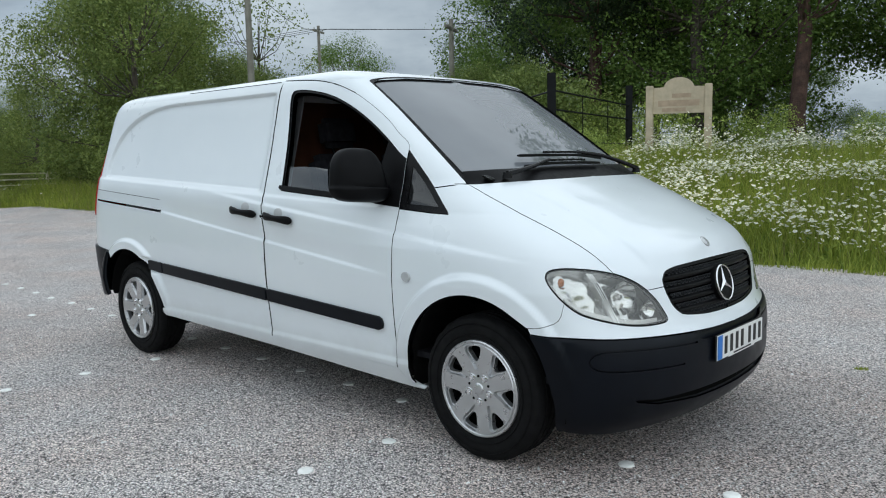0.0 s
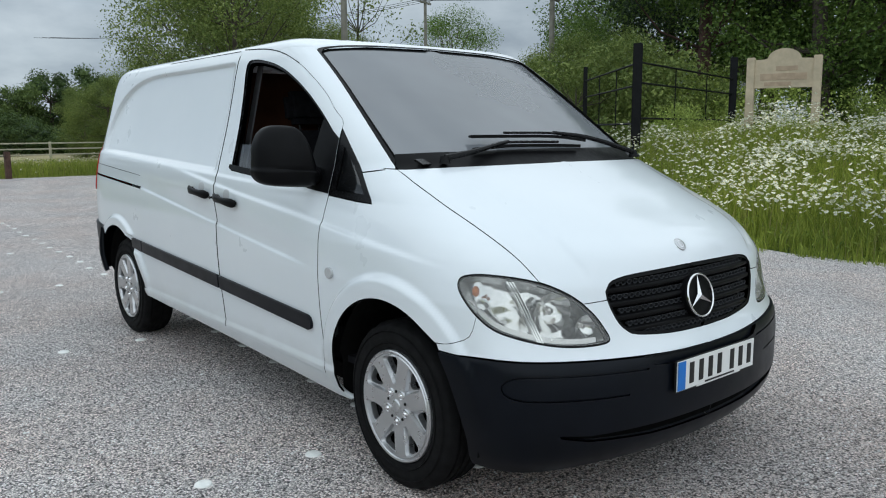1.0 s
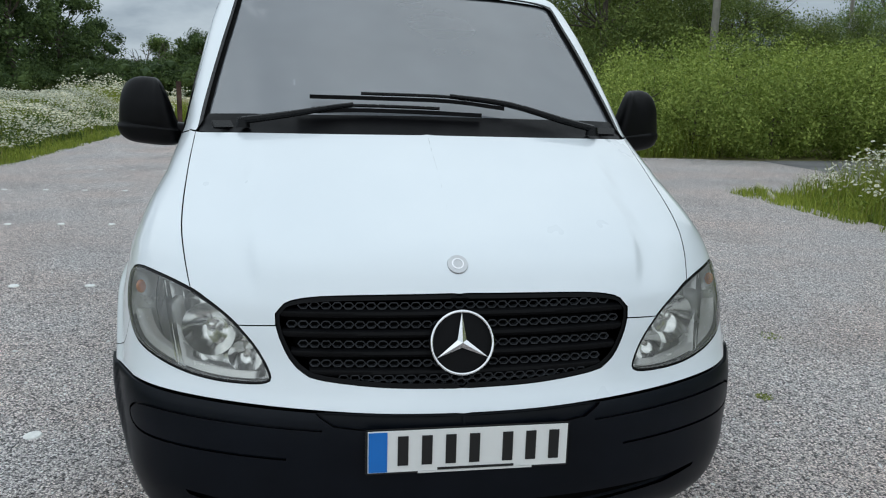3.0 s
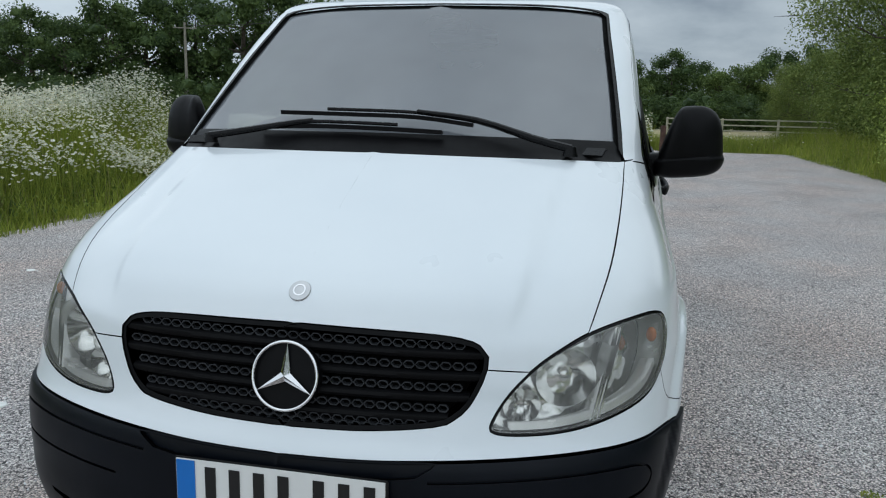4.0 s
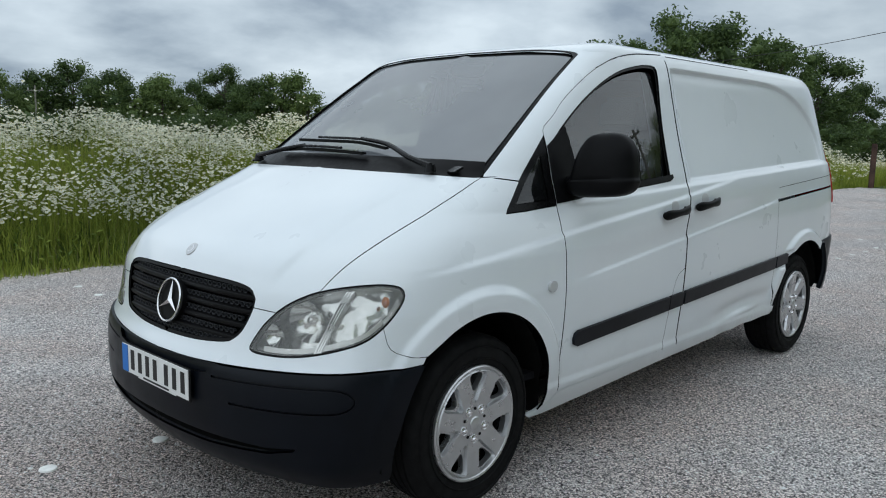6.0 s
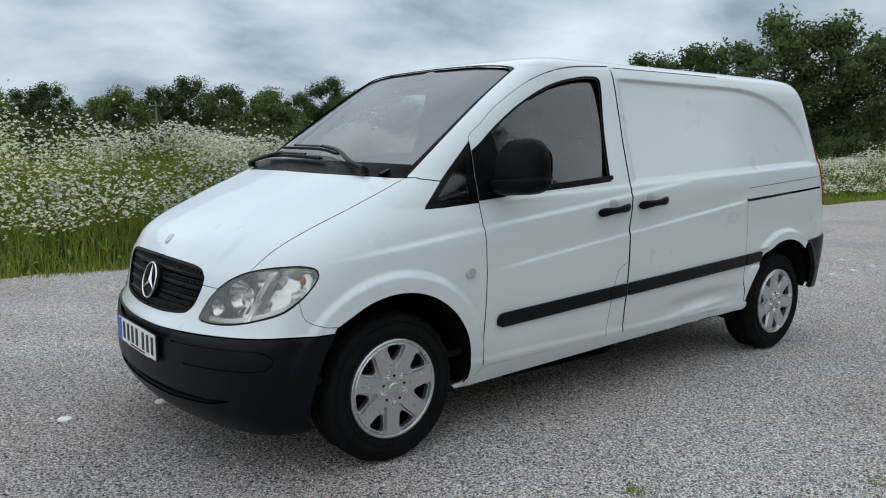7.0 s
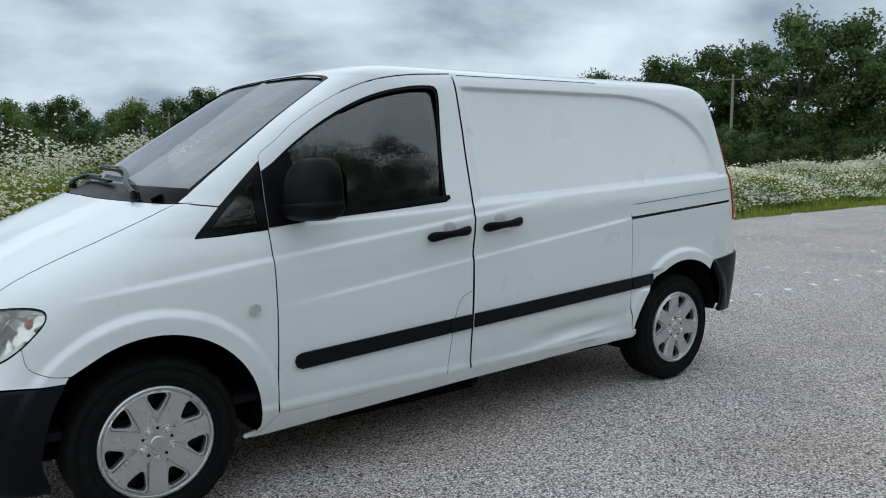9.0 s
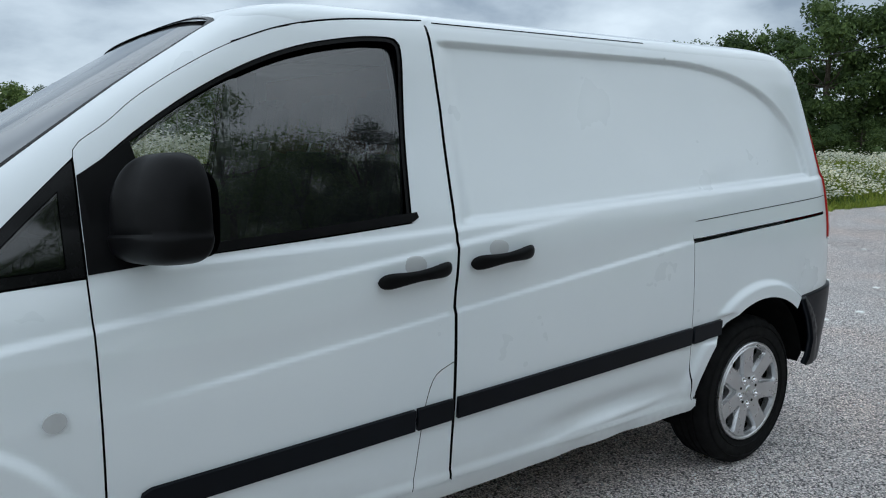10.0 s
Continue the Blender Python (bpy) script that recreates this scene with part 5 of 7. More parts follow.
def van_cab(van):
    # dashboard
    bm = bmesh.new()
    rows = []
    for y in np.linspace(-0.74, 0.74, 25):
        hump = 0.035 * math.exp(-((y + 0.38) / 0.22) ** 2)
        prof = ((0.02, 1.235), (-0.15, 1.235 + hump * 0.4), (-0.38, 1.20 + hump), (-0.50, 1.15 + hump * 0.6), (-0.53, 1.02), (-0.46, 0.80), (-0.40, 0.55))
        bow = 0.16 * (y / 0.74) ** 2
        rows.append([bm.verts.new((x - bow, y, z)) for x, z in prof])
    for a, b in zip(rows, rows[1:]):
        for k in range(6):
            bm.faces.new((a[k], a[k + 1], b[k + 1], b[k]))
    part("dashboard", bm, M_DASH, van, "grey moulded dashboard", smooth=True)
    # steering wheel before the driver on the van's right
    wheel = new("steering_wheel")
    wheel.parent = van
    place = Matrix.Translation((-0.62, -0.38, 1.13)) @ pose(0, 0, 0, 0, 62, 0)
    bm = bmesh.new()
    pts = [(0.19 * math.cos(a), 0.19 * math.sin(a), 0) for a in np.linspace(0, math.tau, 33)]
    tube(pts, 0.016, 8, bm)
    bmesh.ops.transform(bm, matrix=place, verts=bm.verts[:])
    part("wheel_rim", bm, M_BLACK, wheel, smooth=True)
    for a in (0.0, math.pi, -math.pi / 2):
        bm = tube([(0, 0, 0.0), (0.19 * math.sin(a), 0.19 * math.cos(a), 0)], 0.018, 8)
        bmesh.ops.transform(bm, matrix=place, verts=bm.verts[:])
        part("wheel_spoke", bm, M_BLACK, wheel, smooth=True)
    part("steering_column", tube([(-0.62, -0.38, 1.13), (-0.40, -0.38, 1.01)], 0.05, 12), M_BLACK, wheel, smooth=True)
    # seats: one for the driver, a double one beside it
    def soft(size, at, turn=(0, 0, 0)):
        bm = box(size, at, turn)
        bmesh.ops.subdivide_edges(bm, edges=bm.edges[:], cuts=2, use_grid_fill=True)
        return bm
    for y, w in ((-0.40, 0.50), (0.12, 0.44), (0.56, 0.44)):
        seat = new("cab_seat")
        seat.parent = van
        part("cushion", soft((0.50, w, 0.16), (-1.08, y, 0.78), (0, -6, 0)), M_FABRIC, seat, smooth=True, bevel=0.04)
        part("backrest", soft((0.15, w, 0.62), (-1.40, y, 1.10), (0, -14, 0)), M_FABRIC, seat, smooth=True, bevel=0.045)
        rest = part("headrest", soft((0.10, 0.26, 0.18), (-1.52, y, 1.53), (0, -10, 0)), M_FABRIC, seat, smooth=True, bevel=0.035)
        for s in (-0.06, 0.06):
            part("headrest_post", tube([(-1.475, y + s, 1.38), (-1.51, y + s, 1.47)], 0.007, 8), M_CHROME, rest, smooth=True)
        part("seat_base", box((0.42, w * 0.8, 0.28), (-1.10, y, 0.57)), M_UNDER, seat)
    # rear-view mirror on the screen
    part("rear_view_mirror", box((0.03, 0.24, 0.065), (-0.93, 0.0, 1.735), (0, -12, 0)), M_BLACK, van, "small interior mirror", smooth=True, bevel=0.012)
    for s in (-1, 1):
        part("sun_visor", box((0.16, 0.42, 0.02), (-1.02, s * 0.36, 1.775), (0, 18, 0)), M_DASH, van, smooth=True, bevel=0.008)
        part("door_lining", box((0.92, 0.04, 0.62), (-1.0, s * 0.845, 0.80)), M_DASH, van, smooth=True, bevel=0.012)
        part("cab_side", box((0.10, 0.03, 0.7), (-1.55, s * 0.80, 1.42), (s * 11, 0, 0)), M_FABRIC, van)
        part("belt_strap", box((0.05, 0.008, 0.60), (-1.50, s * 0.745, 1.45), (s * 10, 6, 0)), M_DASH, van)


def van_wheel(van, x, s, twist):
    """Tyre with tread grooves and sidewall, and a seven-spoke wheel trim with five studs."""
    wheel = new("wheel")
    wheel.parent = van
    R, rim, y0 = 0.336, 0.222, 0.806
    prof = [(rim - 0.012, 0.045), (rim - 0.004, 0.088), (rim + 0.004, 0.098), (rim + 0.018, 0.103), (rim + 0.045, 0.108), (rim + 0.070, 0.106), (R - 0.030, 0.100), (R - 0.022, 0.099), (R - 0.016, 0.096), (R - 0.008, 0.088), (R - 0.002, 0.076)]
    for g in (0.055, 0.018, -0.018, -0.055):
        prof += [(R, g + 0.007), (R - 0.008, g + 0.005), (R - 0.008, g - 0.005), (R, g - 0.007)]
    prof += [(R - 0.002, -0.076), (R - 0.016, -0.096), (rim + 0.045, -0.108), (rim, -0.09), (rim - 0.012, -0.05)]
    bm = lathe([(r, h) for r, h in prof], 72)
    # tread blocks notched at the shoulder
    bm.verts.ensure_lookup_table()
    for k in range(72):
        if k % 3 == 0:
            for i, (r, h) in enumerate(prof):
                if abs(h) > 0.07 and r > R - 0.012:
                    v = bm.verts[i * 72 + k]
                    v.co.x *= 0.978
                    v.co.z *= 0.978
    place = Matrix.Translation((x, s * y0, R)) @ Matrix.Diagonal((1, s, 1, 1))
    bmesh.ops.transform(bm, matrix=place, verts=bm.verts[:])
    tyre = part("tyre", bm, M_RUBBER, wheel, "black rubber tyre with worn sidewall", smooth=True)
    # raised ribs round the sidewall
    for r in (rim + 0.028, R - 0.040):
        bm = lathe([(r - 0.003, 0.103), (r, 0.1105), (r + 0.003, 0.103)], 64)
        bmesh.ops.transform(bm, matrix=place, verts=bm.verts[:])
        part("sidewall_rib", bm, M_RUBBER, tyre, smooth=True)
    # steel wheel behind the trim
    bm = lathe([(0.0, 0.03), (0.08, 0.04), (0.15, 0.02), (0.20, 0.03), (rim - 0.006, 0.06)], 48)
    bmesh.ops.transform(bm, matrix=place, verts=bm.verts[:])
    part("steel_rim", bm, M_TRIM, wheel, smooth=True)
    # trim: a dished plate whose seven wedges are pressed in between flat spokes, each with an opening
    def height(r):
        return float(np.interp(r, [0.0, 0.03, 0.06, 0.08, 0.203, 0.207, 0.211, 0.218, 0.2225, 0.224], [0.104, 0.103, 0.099, 0.100, 0.109, 0.104, 0.108, 0.110, 0.106, 0.092]))

    def wedge(rows, turn):
        """A rounded wedge between spokes from (radius, half width) rows."""
        loop = [np.array((r, -w)) for r, w in rows] + [np.array((r, w)) for r, w in rows[::-1]]
        for _ in range(3):
            loop = [q for a, b in zip(loop, loop[1:] + loop[:1]) for q in (0.8 * a + 0.2 * b, 0.2 * a + 0.8 * b)]
        c, d = math.cos(turn), math.sin(turn)
        return [np.array((p[0] * c - p[1] * d, p[0] * d + p[1] * c)) for p in loop]
    rim_ring = [np.array((0.224 * math.cos(a), 0.224 * math.sin(a))) for a in np.linspace(0, math.tau, 112, endpoint=False)]
    rims, beds, holes = [], [], []
    for k in range(7):
        turn = math.tau * k / 7 + math.pi / 2 + radians(twist)
        rims.append(wedge([(0.074, 0.004), (0.118, 0.020), (0.2010, 0.060)], turn))
        beds.append(wedge([(0.088, 0.004), (0.122, 0.0155), (0.1975, 0.054)], turn))
        holes.append(wedge([(0.124, 0.010), (0.1945, 0.048)], turn))
    flat, edges = [], []
    for loop in (rim_ring, *rims, *beds, *holes):
        k = len(flat)
        flat += [Vector(p) for p in loop]
        edges += [(k + i, k + (i + 1) % len(loop)) for i in range(len(loop))]
    loose = []
    for r in (0.0, 0.03, 0.06, 0.08, 0.203, 0.207, 0.211, 0.218, 0.2225):
        for a in np.linspace(0, math.tau, 112 if r > 0.1 else 35, endpoint=False):
            loose.append((r * math.cos(a), r * math.sin(a)))
    loose = np.array(loose)
    for w in rims:
        loose = loose[~inside(shrink(ring_of(w), -0.0015), loose)]
    flat += [Vector(p) for p in loose]
    got = delaunay_2d_cdt(flat, edges, [], 0, 1e-5)
    uv = np.array([tuple(v) for v in got[0]])
    deep = np.zeros(len(uv))
    for bed in beds:
        deep[inside(shrink(ring_of(bed), -0.0006), uv)] = 0.014
    mids = np.array([np.mean([uv[i] for i in t], axis=0) for t in got[2]])
    shut = np.zeros(len(mids), bool)
    for hole in holes:
        shut |= inside(hole, mids)
    bm = bmesh.new()
    made = [bm.verts.new((p[0], height(math.hypot(*p)) - d, p[1])) for p, d in zip(uv, deep)]
    for t, gone in zip(got[2], shut):
        if not gone:
            bm.faces.new([made[i] for i in t])
    back = [e for e in bm.edges if len(e.link_faces) == 1 and math.hypot(e.verts[0].co.x, e.verts[0].co.z) < 0.22]
    got = bmesh.ops.extrude_edge_only(bm, edges=back)
    bmesh.ops.translate(bm, vec=(0, -0.025, 0), verts=[v for v in got["geom"] if isinstance(v, bmesh.types.BMVert)])
    bmesh.ops.delete(bm, geom=[v for v in bm.verts if not v.link_faces], context="VERTS")
    bmesh.ops.transform(bm, matrix=place, verts=bm.verts[:])
    cap = part("wheel_trim", bm, M_HUBCAP, wheel, "silver plastic seven-spoke wheel trim")
    bm = lathe([(0.0, 0.110), (0.022, 0.109), (0.027, 0.106), (0.031, 0.098)], 32)
    bmesh.ops.transform(bm, matrix=place, verts=bm.verts[:])
    part("hub_boss", bm, M_HUBCAP, cap, smooth=True)
    for k in range(5):
        a = math.tau * k / 5 - math.pi / 2 + 0.05
        bm = lathe([(0.0, 0.013), (0.008, 0.012), (0.0115, 0.005), (0.0125, 0.001), (0.0155, 0.004), (0.0175, 0.003), (0.0185, -0.008)], 6 * 3)
        bmesh.ops.transform(bm, matrix=place @ Matrix.Translation((0.060 * math.cos(a), 0.100, 0.060 * math.sin(a))), verts=bm.verts[:])
        part("wheel_stud", bm, M_CHROME, cap, "chromed stud cover", smooth=True)
    for k in range(5):
        a = math.tau * (k + 0.5) / 5 - math.pi / 2 + 0.05
        bm = lathe([(0.0, 0.001), (0.006, 0.001), (0.007, -0.006)], 10)
        bmesh.ops.transform(bm, matrix=place @ Matrix.Translation((0.058 * math.cos(a), 0.101, 0.058 * math.sin(a))), verts=bm.verts[:])
        part("vent_dimple", bm, M_TRIM, cap, smooth=True)


def white_van():
    van = tagged(new("panel_van"), "white panel van with dark grey bumpers parked on gravel", "van")
    for both in ("left", "right"):
        van_side(van, both)
    van_front(van)
    van_wipers(van)
    van_shell(van)
    van_cab(van)
    for x in (0.0, -3.2):
        for s in (1, -1):
            van_wheel(van, x, s, {(0.0, 1): 3, (0.0, -1): 9, (-3.2, 1): 20, (-3.2, -1): 13}[x, s])
    return van


white_van()

# ---- materials of the ground and plants ----
def gravel_material():
    a = Mat("grey_gravel").set(rough=0.9, spec=0.3)
    pos = a.coords()
    stones = a.node("ShaderNodeTexVoronoi", Scale=112.0)
    a.link(pos, stones.inputs["Vector"])
    fine = a.node("ShaderNodeTexVoronoi", Scale=215.0)
    a.link(pos, fine.inputs["Vector"])
    pick = a.node("ShaderNodeSeparateColor")
    a.link(stones.outputs["Color"], pick.inputs[0])
    tone = a.ramp(pick.outputs[0], (0.0, (0.05, 0.05, 0.052)), (0.26, (0.22, 0.216, 0.218)), (0.52, (0.54, 0.530, 0.522)), (0.80, (0.86, 0.85, 0.84)), (1.0, (0.92, 0.91, 0.89)))
    pick2 = a.node("ShaderNodeSeparateColor")
    a.link(fine.outputs["Color"], pick2.inputs[0])
    tone2 = a.ramp(pick2.outputs[0], (0.0, (0.07, 0.07, 0.072)), (0.48, (0.48, 0.470, 0.464)), (1.0, (0.92, 0.91, 0.89)))
    base = a.mix(a.ramp(a.noise(40.0, 2.0), (0.42, (0, 0, 0)), (0.58, (1, 1, 1))), tone, tone2)
    # shade in the gaps between the stones, put into the colour
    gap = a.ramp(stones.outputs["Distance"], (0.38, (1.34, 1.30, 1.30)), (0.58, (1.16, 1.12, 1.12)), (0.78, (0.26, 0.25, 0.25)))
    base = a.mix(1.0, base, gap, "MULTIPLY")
    # damp and dusty patches, worn wheel tracks of paler dust
    patches = a.ramp(a.noise(0.55, 5.0), (0.32, (0.98, 0.97, 0.97)), (0.52, (1.06, 1.055, 1.05)), (0.70, (1.14, 1.125, 1.11)))
    base = a.mix(1.0, base, patches, "MULTIPLY")
    warm = a.ramp(a.noise(0.8, 6.0), (0.40, (0.1, 0.1, 0.1)), (0.66, (0.75, 0.75, 0.75)))
    base = a.mix(warm, base, a.mix(1.0, base, (1.08, 0.95, 0.88), "MULTIPLY"))
    # wavy ribs of the plastic ground-grid that the stones lie in
    xyz = a.node("ShaderNodeSeparateXYZ")
    a.link(pos, xyz.inputs[0])
    wob = a.math("MULTIPLY", a.math("SINE", a.math("ADD", a.math("MULTIPLY", xyz.outputs["Y"], 118.0), a.math("MULTIPLY", a.noise(1.7, 2.0), 9.0))), 0.0085)
    row = a.math("ABSOLUTE", a.math("SINE", a.math("MULTIPLY", a.math("ADD", xyz.outputs["X"], wob), 50.0)))
    rib = a.ramp(row, (0.0, (1, 1, 1)), (0.12, (1, 1, 1)), (0.22, (0, 0, 0)))
    bare = a.ramp(a.noise(0.9, 4.0), (0.50, (0, 0, 0)), (0.66, (0.5, 0.5, 0.5)))
    # laid bare round a spot in front of the bays
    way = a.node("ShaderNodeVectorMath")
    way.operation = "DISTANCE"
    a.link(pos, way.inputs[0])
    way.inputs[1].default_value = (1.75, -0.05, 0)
    front_patch = a.ramp(a.math("ADD", a.math("MULTIPLY", way.outputs["Value"], 0.31), a.math("MULTIPLY", a.noise(2.0, 3.0), 0.3)), (0.64, (0.9, 0.9, 0.9)), (0.88, (0, 0, 0)))
    open_grid = a.mix(1.0, bare, front_patch, "LIGHTEN")
    # stones cover the ribs here and there
    shown = a.ramp(a.noise(26.0, 3.0), (0.44, (0.08, 0.08, 0.08)), (0.60, (0.85, 0.85, 0.85)))
    ribs = a.mix(1.0, a.mix(1.0, rib, open_grid, "MULTIPLY"), shown, "MULTIPLY")
    # the stones' colour is darker where the ribs are bare
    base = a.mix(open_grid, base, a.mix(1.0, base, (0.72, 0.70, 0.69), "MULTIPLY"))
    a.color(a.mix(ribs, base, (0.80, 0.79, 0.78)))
    height = a.math("ADD", a.math("MULTIPLY", stones.outputs["Distance"], -1.0), a.math("MULTIPLY", fine.outputs["Distance"], -0.4))
    a.bump(height, 1.0, 0.013)
    return a.m


def asphalt_material():
    a = Mat("worn_road").set(rough=0.88, spec=0.3)
    a.color(a.mix(a.ramp(a.noise(1.0, 5.0), (0.35, (0, 0, 0)), (0.65, (1, 1, 1))), (0.15, 0.148, 0.15), (0.24, 0.235, 0.235)))
    a.bump(a.noise(160.0, 3.0), 0.5, 0.006)
    return a.m


def leaf_material(name, dark, light, rough=0.62, through=0.25):
    """Leaves: each one a little different, with light let through."""
    a = Mat(name).set(rough=rough, spec=0.25)
    info = a.node("ShaderNodeNewGeometry").outputs["Random Per Island"]
    each = a.ramp(info, (0.0, dark), (1.0, light))
    big = a.ramp(a.noise(0.35, 3.0), (0.35, (0.72, 0.74, 0.70)), (0.65, (1.18, 1.15, 1.05)))
    colour = a.mix(1.0, each, big, "MULTIPLY")
    a.color(colour)
    glow = a.node("ShaderNodeBsdfTranslucent")
    a.link(colour, glow.inputs[0])
    both = a.node("ShaderNodeMixShader")
    both.inputs[0].default_value = through
    a.link(a.p.outputs[0], both.inputs[1])
    a.link(glow.outputs[0], both.inputs[2])
    a.link(both.outputs[0], a.out.inputs[0])
    return a.m


def field_material():
    a = Mat("meadow_ground").set(rough=0.95, spec=0.1)
    green = a.ramp(a.noise(6.0, 5.0), (0.3, (0.055, 0.085, 0.022)), (0.7, (0.10, 0.14, 0.04)))
    dry = a.ramp(a.noise(9.0, 5.0), (0.3, (0.20, 0.19, 0.08)), (0.7, (0.30, 0.28, 0.13)))
    a.color(a.mix(a.ramp(a.noise(0.035, 4.0), (0.42, (0, 0, 0)), (0.56, (1, 1, 1))), green, dry))
    a.bump(a.noise(18.0, 5.0), 0.7, 0.08)
    return a.m


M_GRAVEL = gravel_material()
M_ROAD = asphalt_material()
M_FIELD = field_material()
M_HAY = speckled("cut_hay_field", (0.36, 0.31, 0.17), 0.95, vary=0.22, scale=0.12, fine=14, bump=0.5, depth=0.04)
M_SOIL = speckled("turf_soil", (0.040, 0.050, 0.018), 0.95, vary=0.4, scale=4, fine=60, bump=0.6, depth=0.02)
M_GRASS = leaf_material("meadow_grass", (0.145, 0.210, 0.026), (0.40, 0.445, 0.080))
M_DRYGRASS = leaf_material("seeding_grass", (0.18, 0.19, 0.06), (0.40, 0.36, 0.15))
M_HERB = leaf_material("meadow_herb_leaves", (0.095, 0.150, 0.024), (0.36, 0.43, 0.080))
M_WEED = leaf_material("dock_leaves", (0.045, 0.085, 0.020), (0.14, 0.20, 0.05))
M_PETAL = leaf_material("daisy_petals", (0.74, 0.74, 0.64), (0.90, 0.90, 0.84), 0.7, 0.3)
M_EYE = leaf_material("daisy_centres", (0.55, 0.36, 0.03), (0.72, 0.50, 0.05), 0.8, 0.0)
M_LEAF_A = leaf_material("oak_leaves", (0.062, 0.118, 0.026), (0.215, 0.315, 0.075), 0.62, 0.35)
M_LEAF_B = leaf_material("willow_leaves", (0.095, 0.145, 0.034), (0.265, 0.320, 0.095))
M_LEAF_C = leaf_material("hedge_leaves", (0.160, 0.235, 0.040), (0.450, 0.530, 0.140))
M_LEAF_D = leaf_material("far_leaves", (0.044, 0.078, 0.028), (0.120, 0.175, 0.058), 0.62, 0.3)
M_LEAF_E = leaf_material("far_olive_leaves", (0.066, 0.108, 0.034), (0.185, 0.250, 0.078), 0.62, 0.3)
M_LEAF_P = leaf_material("pine_needles", (0.014, 0.030, 0.012), (0.045, 0.070, 0.028))
M_BARK = speckled("grey_brown_bark", (0.085, 0.070, 0.055), 0.95, vary=0.4, scale=5, fine=30, bump=0.9, depth=0.03)
M_IVY = speckled("reddish_bark", (0.075, 0.042, 0.032), 0.95, vary=0.5, scale=4, fine=24, bump=0.9, depth=0.04)
M_POLE = speckled("weathered_pole_wood", (0.21, 0.20, 0.17), 0.85, vary=0.2, scale=3, fine=50, bump=0.5, depth=0.004)
M_OAKBOARD = speckled("pale_oak", (0.50, 0.42, 0.30), 0.8, vary=0.16, scale=5, fine=70, bump=0.4, depth=0.003)
M_OAKDARK = speckled("stained_oak", (0.42, 0.32, 0.225), 0.8, vary=0.2, scale=6, fine=70, bump=0.3, depth=0.003)
M_STEEL = speckled("black_painted_steel", (0.006, 0.0065, 0.0075), 0.6, spec=0.15, vary=0.3, bump=0.2, depth=0.001)
M_FENCE = speckled("silvered_fence_wood", (0.50, 0.47, 0.36), 0.9, vary=0.2, scale=5, fine=50, bump=0.5, depth=0.004)
M_SLAT = speckled("dark_weathered_slats", (0.075, 0.068, 0.064), 0.85, vary=0.3, scale=6, fine=60, bump=0.4, depth=0.003)
M_DISC = speckled("white_marker_plastic", (0.84, 0.84, 0.81), 0.6, vary=0.10, scale=40, bump=0.2, depth=0.001)
M_CABLE = speckled("cable_black", (0.02, 0.02, 0.022), 0.7, bump=0.0)
M_TIN = speckled("pale_roof_sheet", (0.46, 0.46, 0.45), 0.6, vary=0.1, bump=0.0)

RNG = np.random.default_rng(7)


# ---- ground ----
def hollow(x, y):
    """Gentle swells of the land beyond the car park, rising in the north."""
    far = np.clip((np.hypot(x + 8, y) - 34) / 60, 0, 1)
    return far * (0.5 * np.sin(x * 0.045 + 1.0) * np.cos(y * 0.05) + 0.2) + 0.9 * ease(0, 1, (y - 6.6) / 5.0) * (1 - ease(0, 1, (-6.6 - x) / 2.2)) + 0.45 * ease(0, 1, (-6.2 - y) / 1.8) * (1 - ease(0, 1, (-9.5 - y) / 6))


